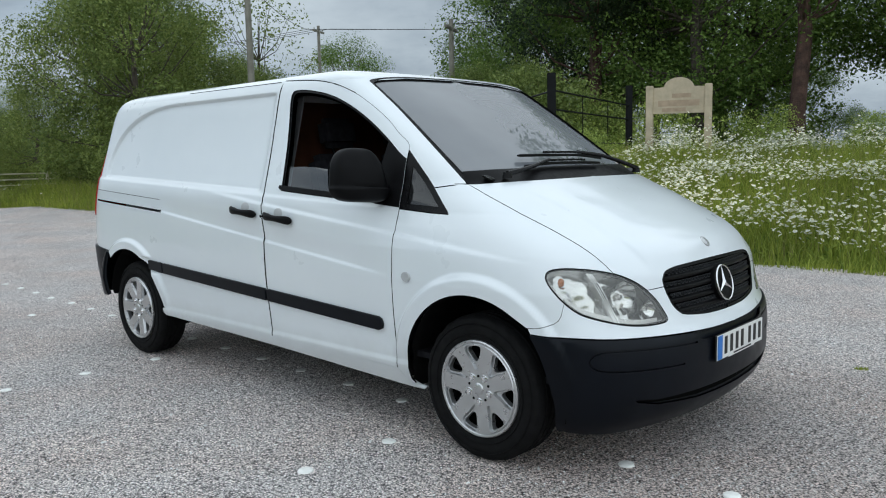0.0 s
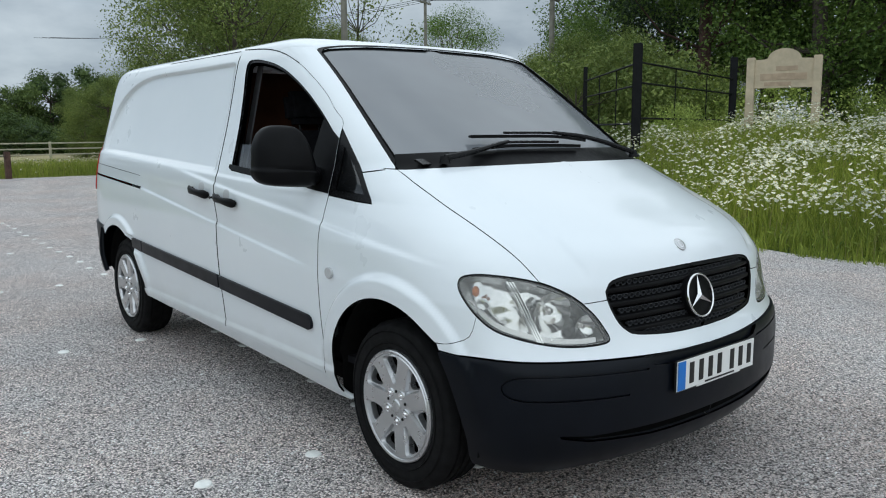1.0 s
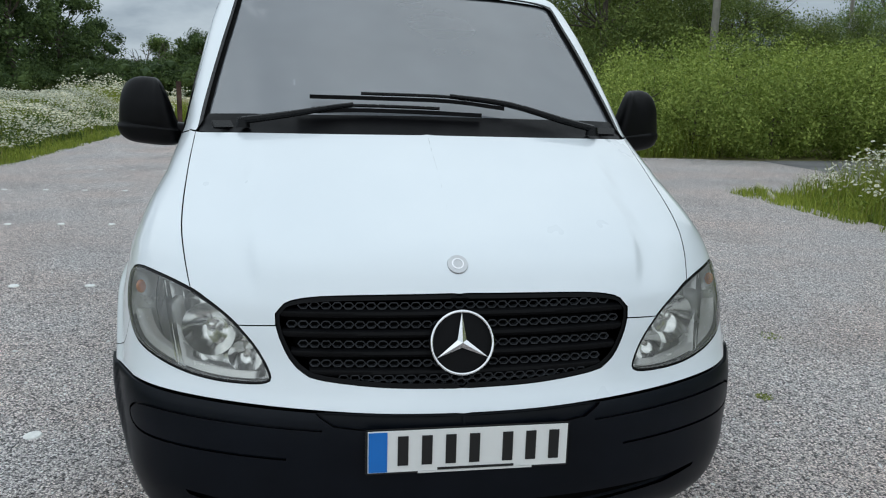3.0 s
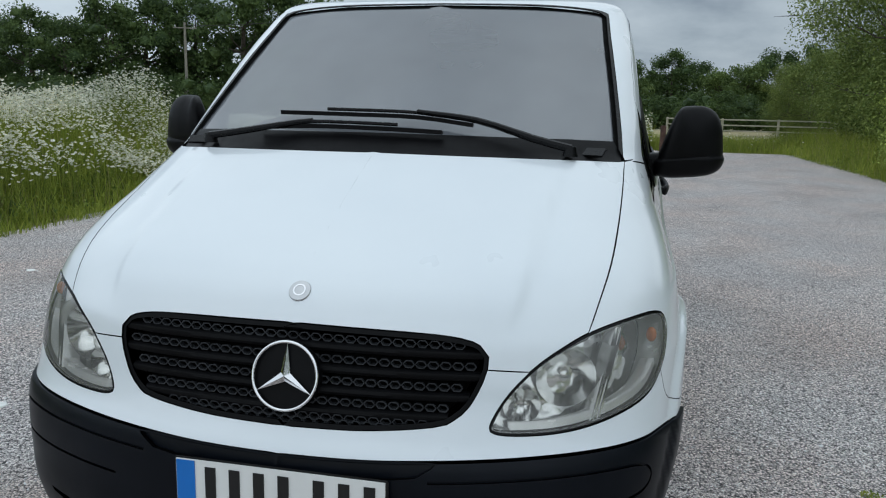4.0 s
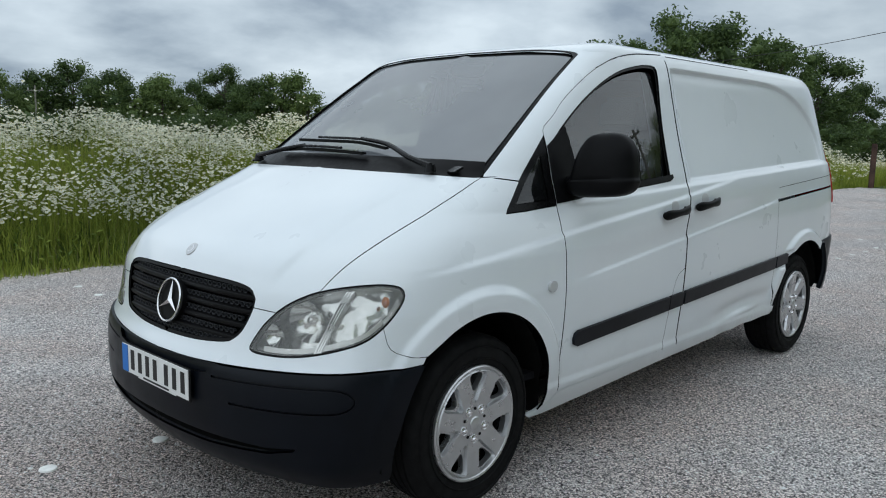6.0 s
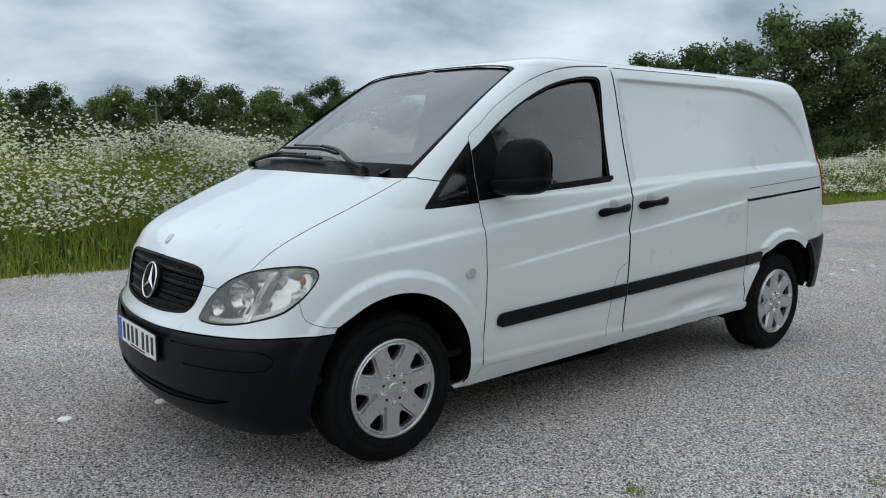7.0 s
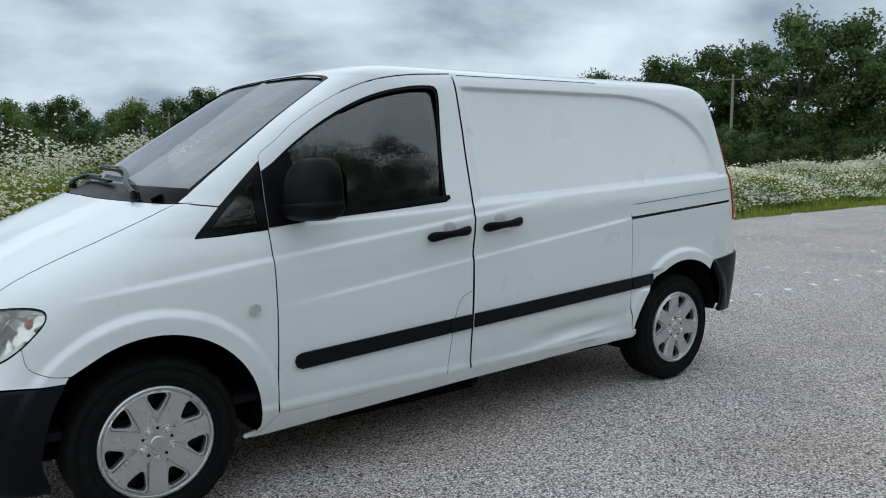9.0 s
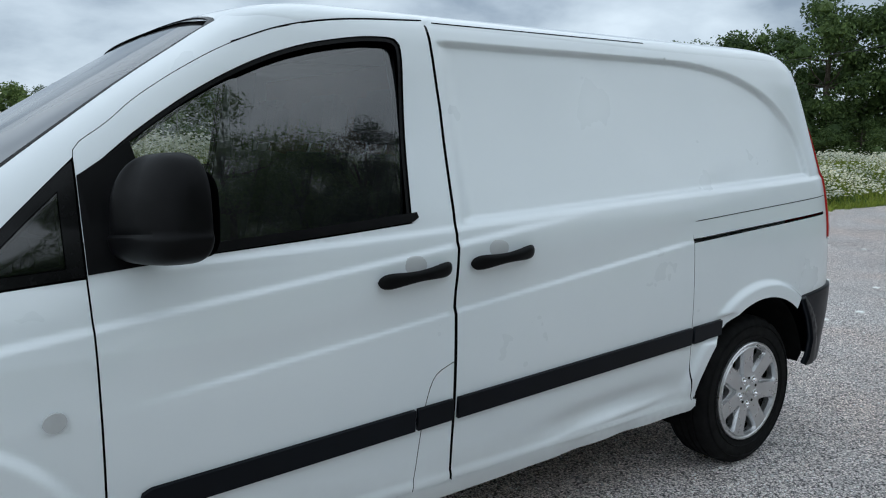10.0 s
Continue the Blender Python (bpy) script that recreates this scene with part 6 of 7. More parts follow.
def build_ground():
    xs = np.unique(np.concatenate([np.linspace(-900, -90, 16), np.linspace(-90, -30, 25), np.linspace(-30, 20, 68), np.linspace(20, 80, 16), np.linspace(80, 900, 14)]))
    ys = np.unique(np.concatenate([np.linspace(-900, -80, 16), np.linspace(-80, -14, 27), np.linspace(-14, -5.6, 22), np.linspace(-5.6, 6.2, 6), np.linspace(6.2, 16, 26), np.linspace(16, 80, 26), np.linspace(80, 900, 14)]))
    verts, faces = [], []
    for y in ys:
        for x in xs:
            verts.append((x, y, float(hollow(x, y)) - 0.03))
    n = len(xs)
    for j in range(len(ys) - 1):
        for i in range(n - 1):
            faces.append((j * n + i, j * n + i + 1, (j + 1) * n + i + 1, (j + 1) * n + i))
    hay = [1 if -75 < verts[f[0]][0] < -31.5 and -46 < verts[f[0]][1] < 26 else 0 for f in faces]
    g = link_mesh("ground", verts, faces, [M_FIELD, M_HAY], slots=hay)
    tagged(g, "rough meadow ground reaching to the tree line", "ground", kind="structure")
    # gravel with a ragged edge where the grass grows in
    def ragged(a, b, n, amount):
        a, b = np.array(a), np.array(b)
        side = np.array((-(b - a)[1], (b - a)[0])) / np.linalg.norm(b - a)
        out = []
        for k in range(n):
            t = k / n
            w = amount * (noise.noise(Vector((*(a + (b - a) * t) * 0.9, 3.1))) + 0.5 * noise.noise(Vector((*(a + (b - a) * t) * 3.1, 8.0))))
            out.append(a + (b - a) * t + side * w)
        return out
    edge = ragged((24, -5.55), (24, 6.05), 12, 0.2) + ragged((24, 6.05), (-8.0, 6.05), 90, 0.22) + ragged((-8.0, 6.05), (-8.6, 9.5), 12, 0.12) + ragged((-8.6, 9.5), (-13.6, 9.8), 10, 0.05)
    edge += ragged((-13.6, 9.8), (-14.2, 6.4), 12, 0.15) + ragged((-14.2, 6.4), (-25.2, 6.7), 40, 0.3) + ragged((-25.2, 6.7), (-25.6, -5.2), 40, 0.3) + ragged((-25.6, -5.2), (24, -5.55), 150, 0.22)
    loop = [np.array(p) for p in edge]
    got = delaunay_2d_cdt([Vector(p) for p in loop], [(i, (i + 1) % len(loop)) for i in range(len(loop))], [], 1, 1e-5)
    verts = [(p[0], p[1], 0.0) for p in got[0]]
    faces = [tuple(f) for f in got[2]]
    k = len(verts)
    rim = [(p[0], p[1], -0.08) for p in loop]
    top = [(p[0], p[1], 0.0) for p in loop]
    verts += top + rim
    m = len(loop)
    faces += [(k + i, k + (i + 1) % m, k + m + (i + 1) % m, k + m + i) for i in range(m)]
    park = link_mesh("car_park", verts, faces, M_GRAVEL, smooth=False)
    tagged(park, "car park of loose grey gravel in a plastic ground grid", "car park", kind="structure")
    # lane that leaves the car park to the north
    bm = bmesh.new()
    rows = []
    for y in np.linspace(9.6, 40, 16):
        bend = -0.10 * (y - 9.6)
        z = 0.004 + max(0, float(hollow(-11 + bend, y)))
        rows.append([bm.verts.new((x + bend, y, z)) for x in np.linspace(-13.7, -8.5, 6)])
    for a, b in zip(rows, rows[1:]):
        for k in range(5):
            bm.faces.new((a[k], a[k + 1], b[k + 1], b[k]))
    road = part("lane", bm, M_ROAD, None)
    tagged(road, "worn pale tarmac lane leaving the car park", "road", kind="structure")
    # timber edging beside the lane's mouth
    bm = box((1.9, 0.05, 0.07), (-8.1, 6.35, 0.03), (0, 0, -24))
    tagged(part("edging_board", bm, M_FENCE, None, bevel=0.008), "weathered timber edging board at the grass verge", "edging", kind="structure")


build_ground()


def loose_stones():
    """Chips of gravel that lie proud of the surface."""
    n = 90000
    x, y = RNG.uniform(-9, 4.5, n), RNG.uniform(-5.4, 5.9, n)
    near = RNG.random(n) < np.clip(1.25 - np.hypot(x - 0.5, y) / 9.5, 0.15, 1)
    x, y = x[near], y[near]
    n = len(x)
    size = RNG.uniform(0.0025, 0.0062, n) * np.where(RNG.random(n) < 0.03, 1.7, 1)
    base = np.array([(1, 0, 0), (0, 1, 0), (-1, 0, 0), (0, -1, 0), (0, 0, 0.9), (0, 0, -0.5)], float)
    tri = np.array([(0, 1, 4), (1, 2, 4), (2, 3, 4), (3, 0, 4), (1, 0, 5), (2, 1, 5), (3, 2, 5), (0, 3, 5)])
    a = RNG.uniform(0, math.tau, n)
    jitter = RNG.uniform(0.6, 1.35, (n, 6, 3))
    v = base[None] * jitter * size[:, None, None]
    c, s = np.cos(a)[:, None], np.sin(a)[:, None]
    v = np.stack([v[:, :, 0] * c - v[:, :, 1] * s, v[:, :, 0] * s + v[:, :, 1] * c, v[:, :, 2]], 2)
    v += np.stack([x, y, 0.25 * size], 1)[:, None]
    faces = (tri[None] + 6 * np.arange(n)[:, None, None]).reshape(-1, 3)
    a = Mat("gravel_chips").set(rough=0.85, spec=0.3)
    a.color(a.ramp(a.node("ShaderNodeNewGeometry").outputs["Random Per Island"], (0.0, (0.14, 0.14, 0.142)), (0.45, (0.518, 0.508, 0.503)), (0.75, (0.860, 0.850, 0.835)), (1.0, (0.930, 0.930, 0.930))))
    ob = link_mesh("gravel_chips", v.reshape(-1, 3), faces.tolist(), a.m, smooth=False)
    tagged(ob, "loose grey and white gravel chips on the car park", "gravel", kind="stuff")


loose_stones()


def marker_discs():
    """White marker discs clipped into the ground grid: one long row and the lines between the bays."""
    bm = lathe([(0.0, 0.009), (0.029, 0.009), (0.034, 0.007), (0.036, 0.003), (0.036, -0.01)], 20, axis="z")
    first = part("bay_marker", bm, M_DISC, None, smooth=True)
    tagged(first, "flat white plastic bay marker disc set in gravel", "marker", group="bay markers on the gravel")
    places = [(1.02 - 0.482 * k, -0.553 + 0.0128 * k) for k in range(29)]
    for x in (-0.49, -2.92, -5.38, -7.90, -10.40):
        places += [(x - 0.016 * k, -0.525 - 0.0265 * x - 0.487 * k) for k in range(1, 9)]
    first.matrix_basis = pose(*places[0], 0.0)
    for x, y in places[1:]:
        copy_thing(first, pose(x + RNG.uniform(-0.012, 0.012), y + RNG.uniform(-0.012, 0.012), RNG.uniform(-0.003, 0.001), RNG.uniform(-3, 3), RNG.uniform(-3, 3), RNG.uniform(0, 360)))


marker_discs()


# ---- plants ----
def blades(name, x, y, z, height, width, material, label, lean=0.25, category="grass"):
    """One tuft mesh: bent blades of three joints, one island each."""
    n = len(x)
    a, d = RNG.uniform(0, math.tau, n), RNG.uniform(0, math.tau, n)
    out = lean * RNG.uniform(0.3, 1.3, n) * height
    side = np.stack([np.cos(a), np.sin(a), 0 * a], 1) * (width * RNG.uniform(0.6, 1.3, n))[:, None]
    way = np.stack([np.cos(d), np.sin(d), 0 * d], 1)
    root = np.stack([x, y, z], 1)
    p1 = root + way * (0.25 * out)[:, None] + np.stack([0 * x, 0 * x, 0.55 * height], 1)
    p2 = root + way * out[:, None] + np.stack([0 * x, 0 * x, height], 1)
    v = np.stack([root - side, root + side, p1 + side * 0.75, p1 - side * 0.75, p2], 1)
    f = [(5 * i, 5 * i + 1, 5 * i + 2, 5 * i + 3) for i in range(n)] + [(5 * i + 3, 5 * i + 2, 5 * i + 4) for i in range(n)]
    ob = link_mesh(name, v.reshape(-1, 3), f, material, smooth=False)
    return tagged(ob, label, category, kind="stuff")


def flowers(name, x, y, z, size, label):
    """Ox-eye daisies: a star of petals round a small yellow eye, facing mostly up."""
    n = len(x)
    m = 7
    tilt = RNG.uniform(-0.8, 0.8, (n, 2))
    up = np.stack([tilt[:, 0], tilt[:, 1], np.ones(n)], 1)
    up /= np.linalg.norm(up, axis=1)[:, None]
    e1 = np.cross(up, (0, 1, 0))
    e1 /= np.linalg.norm(e1, axis=1)[:, None]
    e2 = np.cross(up, e1)
    c = np.stack([x, y, z], 1)
    rim = []
    for k in range(m):
        a = math.tau * k / m
        r = size * RNG.uniform(0.8, 1.15, n)
        rim.append(c + (e1 * math.cos(a) + e2 * math.sin(a)) * r[:, None] - up * (size * RNG.uniform(-0.1, 0.35, n))[:, None])
    v = np.stack([c + up * 0.004, *rim], 1).reshape(-1, 3)
    f = [(8 * i, 8 * i + 1 + k, 8 * i + 1 + (k + 1) % m) for i in range(n) for k in range(m)]
    eye = []
    for k in range(4):
        a = math.tau * k / 4
        eye.append(c + (e1 * math.cos(a) + e2 * math.sin(a)) * (size * 0.28)[:, None] + up * 0.007)
    k0 = len(v)
    v = np.concatenate([v, np.stack(eye, 1).reshape(-1, 3)])
    f += [tuple(k0 + 4 * i + j for j in range(4)) for i in range(n)]
    ob = link_mesh(name, v, f, [M_PETAL, M_EYE], smooth=False, slots=[0] * (m * n) + [1] * n)
    return tagged(ob, label, "flowers", kind="stuff")


def herbs(name, x0, x1, y0, y1, count, tall, depth, seed):
    """A tangle of small leaves at all heights between the stems."""
    x, y = RNG.uniform(x0, x1, count), RNG.uniform(y0, y1, count)
    patch = np.array([noise.noise(Vector((a * 1.3, b * 1.3, seed + 7))) for a, b in zip(x, y)])
    h = tall * np.clip(0.22 + depth(x, y) / 1.6, 0.1, 0.95) * (1 + 0.5 * patch)
    z = hollow(x, y) - 0.03 + h * RNG.random(count) ** 0.7
    n = RNG.normal(size=(count, 3)) * 0.8 + (0, 0, 0.7)
    n /= np.linalg.norm(n, axis=1)[:, None]
    e1 = np.cross(n, RNG.normal(size=(count, 3)))
    e1 /= np.linalg.norm(e1, axis=1)[:, None]
    e2 = np.cross(n, e1)
    size = RNG.uniform(0.018, 0.050, count)[:, None]
    c = np.stack([x, y, z], 1)
    v = np.stack([c - e1 * size, c - e2 * size * 0.34 + n * size * 0.12, c + e1 * size - n * size * 0.2, c + e2 * size * 0.34 + n * size * 0.12], 1).reshape(-1, 3)
    f = [(4 * i, 4 * i + 1, 4 * i + 2, 4 * i + 3) for i in range(count)]
    ob = link_mesh("meadow_herbs", v, f, M_HERB, smooth=False)
    tagged(ob, f"tangled green leaves between the stems on the {name} verge", "herbs", kind="stuff")


def clumped(n, x0, x1, y0, y1, scale, cut, seed):
    """Random places in a rectangle, denser in some drifts than in others."""
    x, y = RNG.uniform(x0, x1, n * 3), RNG.uniform(y0, y1, n * 3)
    w = np.array([noise.noise(Vector((a * scale, b * scale, seed))) for a, b in zip(x, y)])
    keep = w + RNG.uniform(-0.35, 0.35, len(w)) > cut
    return x[keep][:n], y[keep][:n]


def meadow(name, x0, x1, y0, y1, grass, daisies, tall, flower_tall, seed, front, cut=-0.12, head=(0.014, 0.033)):
    """A flowering verge. front: the side towards the gravel, where the plants are short ('south' or 'north' of it, or 'east')."""
    def depth(x, y):
        return {"south": y1 - y, "north": y - y0, "east": x1 - x}[front]
    x, y = RNG.uniform(x0, x1, grass), RNG.uniform(y0, y1, grass)
    d = depth(x, y)
    d = d + 0.35 * np.array([noise.noise(Vector((a * 0.9, b * 0.9, seed + 2))) for a, b in zip(x, y)])
    grow = np.clip(0.26 + d / 1.3, 0.12, 1.0)
    h = tall * grow * RNG.uniform(0.55, 1.15, grow.shape)
    blades("meadow_grass", x, y, hollow(x, y) - 0.03, h, 0.007, M_GRASS, f"tall green meadow grass on the {name} verge", 0.42)
    k = grass // 7
    x, y = RNG.uniform(x0, x1, k), RNG.uniform(y0, y1, k)
    h = tall * np.clip(0.3 + depth(x, y) / 1.5, 0.3, 1) * RNG.uniform(0.8, 1.35, k)
    blades("seeding_grass", x, y, hollow(x, y) - 0.03, h, 0.0045, M_DRYGRASS, f"pale seeding grass stems on the {name} verge", 0.18)
    herbs(name, x0, x1, y0, y1, grass // 2, tall, depth, seed)
    if daisies:
        x, y = clumped(daisies, x0, x1, y0 + (0.35 if front == "north" else 0), y1 - (0.35 if front == "south" else 0), 0.8, cut, seed)
        d = depth(x, y)
        swell = 1 + 0.60 * np.array([noise.noise(Vector((a * 0.55, b * 0.55, seed + 5))) for a, b in zip(x, y)])
        h = flower_tall * swell * np.clip(0.36 + d / 2.1, 0.36, 1.0) * np.where(RNG.random(len(x)) < 0.03, 1.28, 1.0) * RNG.uniform(0.70, 1.08, len(x))
        z = hollow(x, y) - 0.03 + h
        flowers("ox_eye_daisies", x, y, z, RNG.uniform(*head, len(x)), f"drift of white ox-eye daisies on the {name} verge")
        pick = RNG.random(len(x)) < 0.6
        blades("daisy_stems", x[pick], y[pick], hollow(x, y)[pick] - 0.03, h[pick], 0.0035, M_GRASS, f"thin green daisy stems on the {name} verge", 0.02)


meadow("south", -12, 9.5, -9.8, -5.45, 44000, 44000, 0.72, 1.02, 3.0, "south", -0.05, (0.012, 0.027))
meadow("south-west", -27, -12, -9.5, -5.4, 16000, 13000, 0.40, 0.50, 9.0, "south")
meadow("north", -7.6, 8.5, 6.1, 13.5, 52000, 17000, 0.62, 0.74, 17.0, "north", 0.0)
meadow("west", -30.5, -25.3, 2.1, 9.5, 8000, 150, 0.50, 0.58, 23.0, "east", 0.05)
meadow("far-end", -28.6, -25.2, -4.3, 2.1, 8000, 3600, 0.85, 1.32, 31.0, "east", -0.05, (0.022, 0.042))
meadow("corner", -30.5, -25.3, -9.0, -4.9, 6000, 1800, 0.70, 1.0, 37.0, "east", 0.0, (0.022, 0.042))
meadow("lane", -31, -14.4, 6.3, 9.2, 12000, 0, 0.8, 0.8, 29.0, "north")
# docks and nettles that stand dark at the foot of the south verge
x, y = clumped(5200, -24, 7, -7.2, -5.62, 0.9, 0.05, 57.0)
blades("tall_weeds", x, y, hollow(x, y) - 0.03, RNG.uniform(0.18, 0.62, len(x)) * np.clip(0.35 + (-5.55 - y) / 1.1, 0.3, 1.1), 0.017, M_WEED, "dark green docks and nettles at the foot of the verge", 0.45, "weeds")
# low growth that creeps over the gravel's edge
for side, (x0, x1, y0, y1) in {"south": (-24, 7, -5.75, -5.15), "north": (-8.2, 8, 5.75, 6.35)}.items():
    x, y = clumped(8000, x0, x1, y0, y1, 2.2, 0.0, 41.0)
    blades("edge_grass", x, y, 0 * x - 0.005, RNG.uniform(0.02, 0.15, len(x)), 0.006, M_GRASS, f"short grass creeping onto the gravel along the {side} verge", 0.6)
x, y = [], []
for cx, cy, r in ((-0.60, 1.76, 0.04), (-1.50, 2.35, 0.07), (-3.4, 4.9, 0.10), (0.9, 1.75, 0.04), (-2.2, 5.4, 0.12)):
    for _ in range(60):
        a, q = RNG.uniform(0, math.tau), r * RNG.random() ** 0.5
        x.append(cx + q * math.cos(a)), y.append(cy + q * math.sin(a))
x, y = np.array(x), np.array(y)
blades("gravel_weeds", x, y, 0 * x, RNG.uniform(0.004, 0.016, len(x)), 0.004, M_GRASS, "small patches of weed growing through the gravel", 0.9)


# ---- trees ----
def leaf_cloud(centres, radii, count, size, squash=0.8):
    """Folded leaf sprays scattered in and round clumps, thicker towards each clump's outside."""
    pick = RNG.integers(0, len(centres), count)
    way = RNG.normal(size=(count, 3))
    way /= np.linalg.norm(way, axis=1)[:, None]
    r = radii[pick] * (0.22 + 0.84 * RNG.random(count) ** 0.6)
    c = centres[pick] + way * r[:, None] * (1, 1, squash)
    n = way * 0.6 + RNG.normal(size=(count, 3)) * 0.7 + (0, 0, 0.45)
    n /= np.linalg.norm(n, axis=1)[:, None]
    e1 = np.cross(n, RNG.normal(size=(count, 3)))
    e1 /= np.linalg.norm(e1, axis=1)[:, None]
    e2 = np.cross(n, e1)
    s = (size * RNG.uniform(0.55, 1.35, count))[:, None]
    v = np.stack([c - e1 * s, c - e2 * s * 0.55 + n * s * 0.2, c + e1 * s, c + e2 * s * 0.55 + n * s * 0.2], 1).reshape(-1, 3)
    i = 4 * np.arange(count)
    f = np.concatenate([np.stack([i, i + 1, i + 2], 1), np.stack([i, i + 2, i + 3], 1)]).tolist()
    return v, f


def make_tree(name, label, height, spread, clumps, leaves, size, leaf_mat, trunk=0.22, bare=0.25, bark=None, slim=1.0, lean=0.0, core=0.0):
    tree = tagged(new(name), label, "tree" if "bush" not in name else "bush")
    bm = bmesh.new()
    top = Vector((lean * height, 0, height * 0.8))
    pts = [Vector((0, 0, -0.3))] + [Vector((lean * height * t + 0.006 * height * RNG.normal(), 0.006 * height * RNG.normal(), height * 0.8 * t)) for t in (0.15, 0.35, 0.55, 0.78, 1.0)]
    tube(pts, [trunk * 1.25, trunk, trunk * 0.85, trunk * 0.62, trunk * 0.4, trunk * 0.12], 9, bm)
    centres, radii = [], []
    for k in range(clumps):
        t = bare + (1 - bare) * (k + RNG.random()) / clumps
        a = RNG.uniform(0, math.tau)
        env = math.sin(math.pi * min(1, max(0.0, (t - bare * 0.6) / (1.08 - bare * 0.6)))) ** 0.6
        r = spread * env * RNG.uniform(0.35, 0.95)
        c = Vector((r * math.cos(a) + lean * height * t * 0.8, r * math.sin(a), height * t * RNG.uniform(0.93, 1.02)))
        centres.append(c)
        radii.append(spread * RNG.uniform(0.22, 0.42) * slim)
        start = pts[min(4, 1 + int(t * 4))].lerp(pts[min(5, 2 + int(t * 4))], 0.3) * 0.92
        if c.z > 0.8:
            midp = start.lerp(c, 0.55) + Vector((0, 0, -0.04 * height))
            tube([start, midp, c], [trunk * 0.22, trunk * 0.13, trunk * 0.04], 6, bm)
    part("trunk", bm, bark or M_BARK, tree, smooth=True)
    v, f = leaf_cloud(np.array(centres), np.array(radii), leaves, size)
    if core:  # balls added inside the clumps, to block light and close the crown
        base = bmesh.new()
        bmesh.ops.create_icosphere(base, subdivisions=1, radius=1)
        ball = np.array([tuple(p.co) for p in base.verts])
        tri = [tuple(p.index for p in q.verts) for q in base.faces]
        base.free()
        v, f = [v], list(f)
        k = len(v[0])
        for c, r in zip(centres, radii):
            v.append(np.array(c) + ball * (r * core * RNG.uniform(0.75, 1.25, (len(ball), 1))) * (1, 1, 0.8))
            f += [tuple(i + k for i in t) for t in tri]
            k += len(ball)
        v = np.concatenate(v)
    link_mesh("crown", v, f, leaf_mat, tree, smooth=False)
    return tree


def plant(kinds, spots, group=""):
    """Sets the first use of each kind in place and copies it for the rest. spots: (kind, x, y, scale, turn)."""
    used = set()
    for kind, x, y, scale, turn in spots:
        tree = kinds[kind]
        z = float(hollow(x, y)) - 0.05
        m = pose(x, y, z, 0, 0, turn)
        if kind in used:
            made = copy_thing(tree, m)
        else:
            used.add(kind)
            made = tree
            made.matrix_basis = m
        made.scale = (scale, scale, scale * RNG.uniform(0.94, 1.06))
        if group:
            made["group"] = group


far = {
    "a": make_tree("broadleaf_tree", "distant dark green oak in the field-edge tree line", 8.0, 3.6, 44, 9500, 0.135, M_LEAF_D, 0.3, 0.10, core=0.42),
    "b": make_tree("broadleaf_tree", "distant rounded dark broadleaf tree in the tree line", 7.0, 3.9, 44, 9500, 0.135, M_LEAF_E, 0.28, 0.06, core=0.42),
    "c": make_tree("broadleaf_tree", "distant tall grey-green tree in the tree line", 9.5, 3.6, 44, 10500, 0.135, M_LEAF_D, 0.3, 0.12, core=0.42),
    "d": make_tree("scrub_bush", "distant low hedge scrub in the tree line", 3.6, 3.6, 26, 5500, 0.13, M_LEAF_D, 0.12, 0.02, core=0.5),
}
near = {
    "a": make_tree("broadleaf_tree", "tall dark green broadleaf tree with thick foliage", 13.0, 5.0, 46, 34000, 0.074, M_LEAF_A, 0.34, 0.10),
    "b": make_tree("broadleaf_tree", "tall oak with bare lower trunk beyond the verge", 14.0, 5.4, 44, 33000, 0.074, M_LEAF_A, 0.36, 0.26),
    "p": make_tree("pine_tree", "dark leaning pine with layered needle boughs", 14.0, 4.4, 30, 20000, 0.08, M_LEAF_P, 0.30, 0.36, M_IVY, 0.8, 0.05),
    "w": make_tree("willow_tree", "olive-green willow with fine dense leaves", 8.6, 3.4, 60, 46000, 0.054, M_LEAF_B, 0.2, 0.03),
    "h": make_tree("hedge_bush", "bright green hedge bush with arching shoots", 3.2, 2.4, 34, 9500, 0.055, M_LEAF_C, 0.07, 0.02),
    "s": make_tree("hedge_bush", "pale green scrub bush beside the lane", 2.4, 2.0, 28, 7500, 0.05, M_LEAF_C, 0.06, 0.02),
    "t": make_tree("young_tree", "slender dark-limbed tree with sparse leaves", 8.4, 2.6, 30, 2600, 0.06, M_LEAF_B, 0.11, 0.30),
    "d": make_tree("hedge_bush", "dense dark green thorn bush beside the gate", 2.7, 1.9, 32, 9500, 0.05, M_LEAF_B, 0.07, 0.02),
    "i": make_tree("ivy_clad_tree", "large tree with reddish ivy-covered trunk", 15.0, 5.0, 34, 22000, 0.08, M_LEAF_A, 0.26, 0.42, M_IVY),
}


def at(az, dist, eye=(2.2, -3.5)):
    return eye[0] + dist * math.cos(radians(az)), eye[1] + dist * math.sin(radians(az))


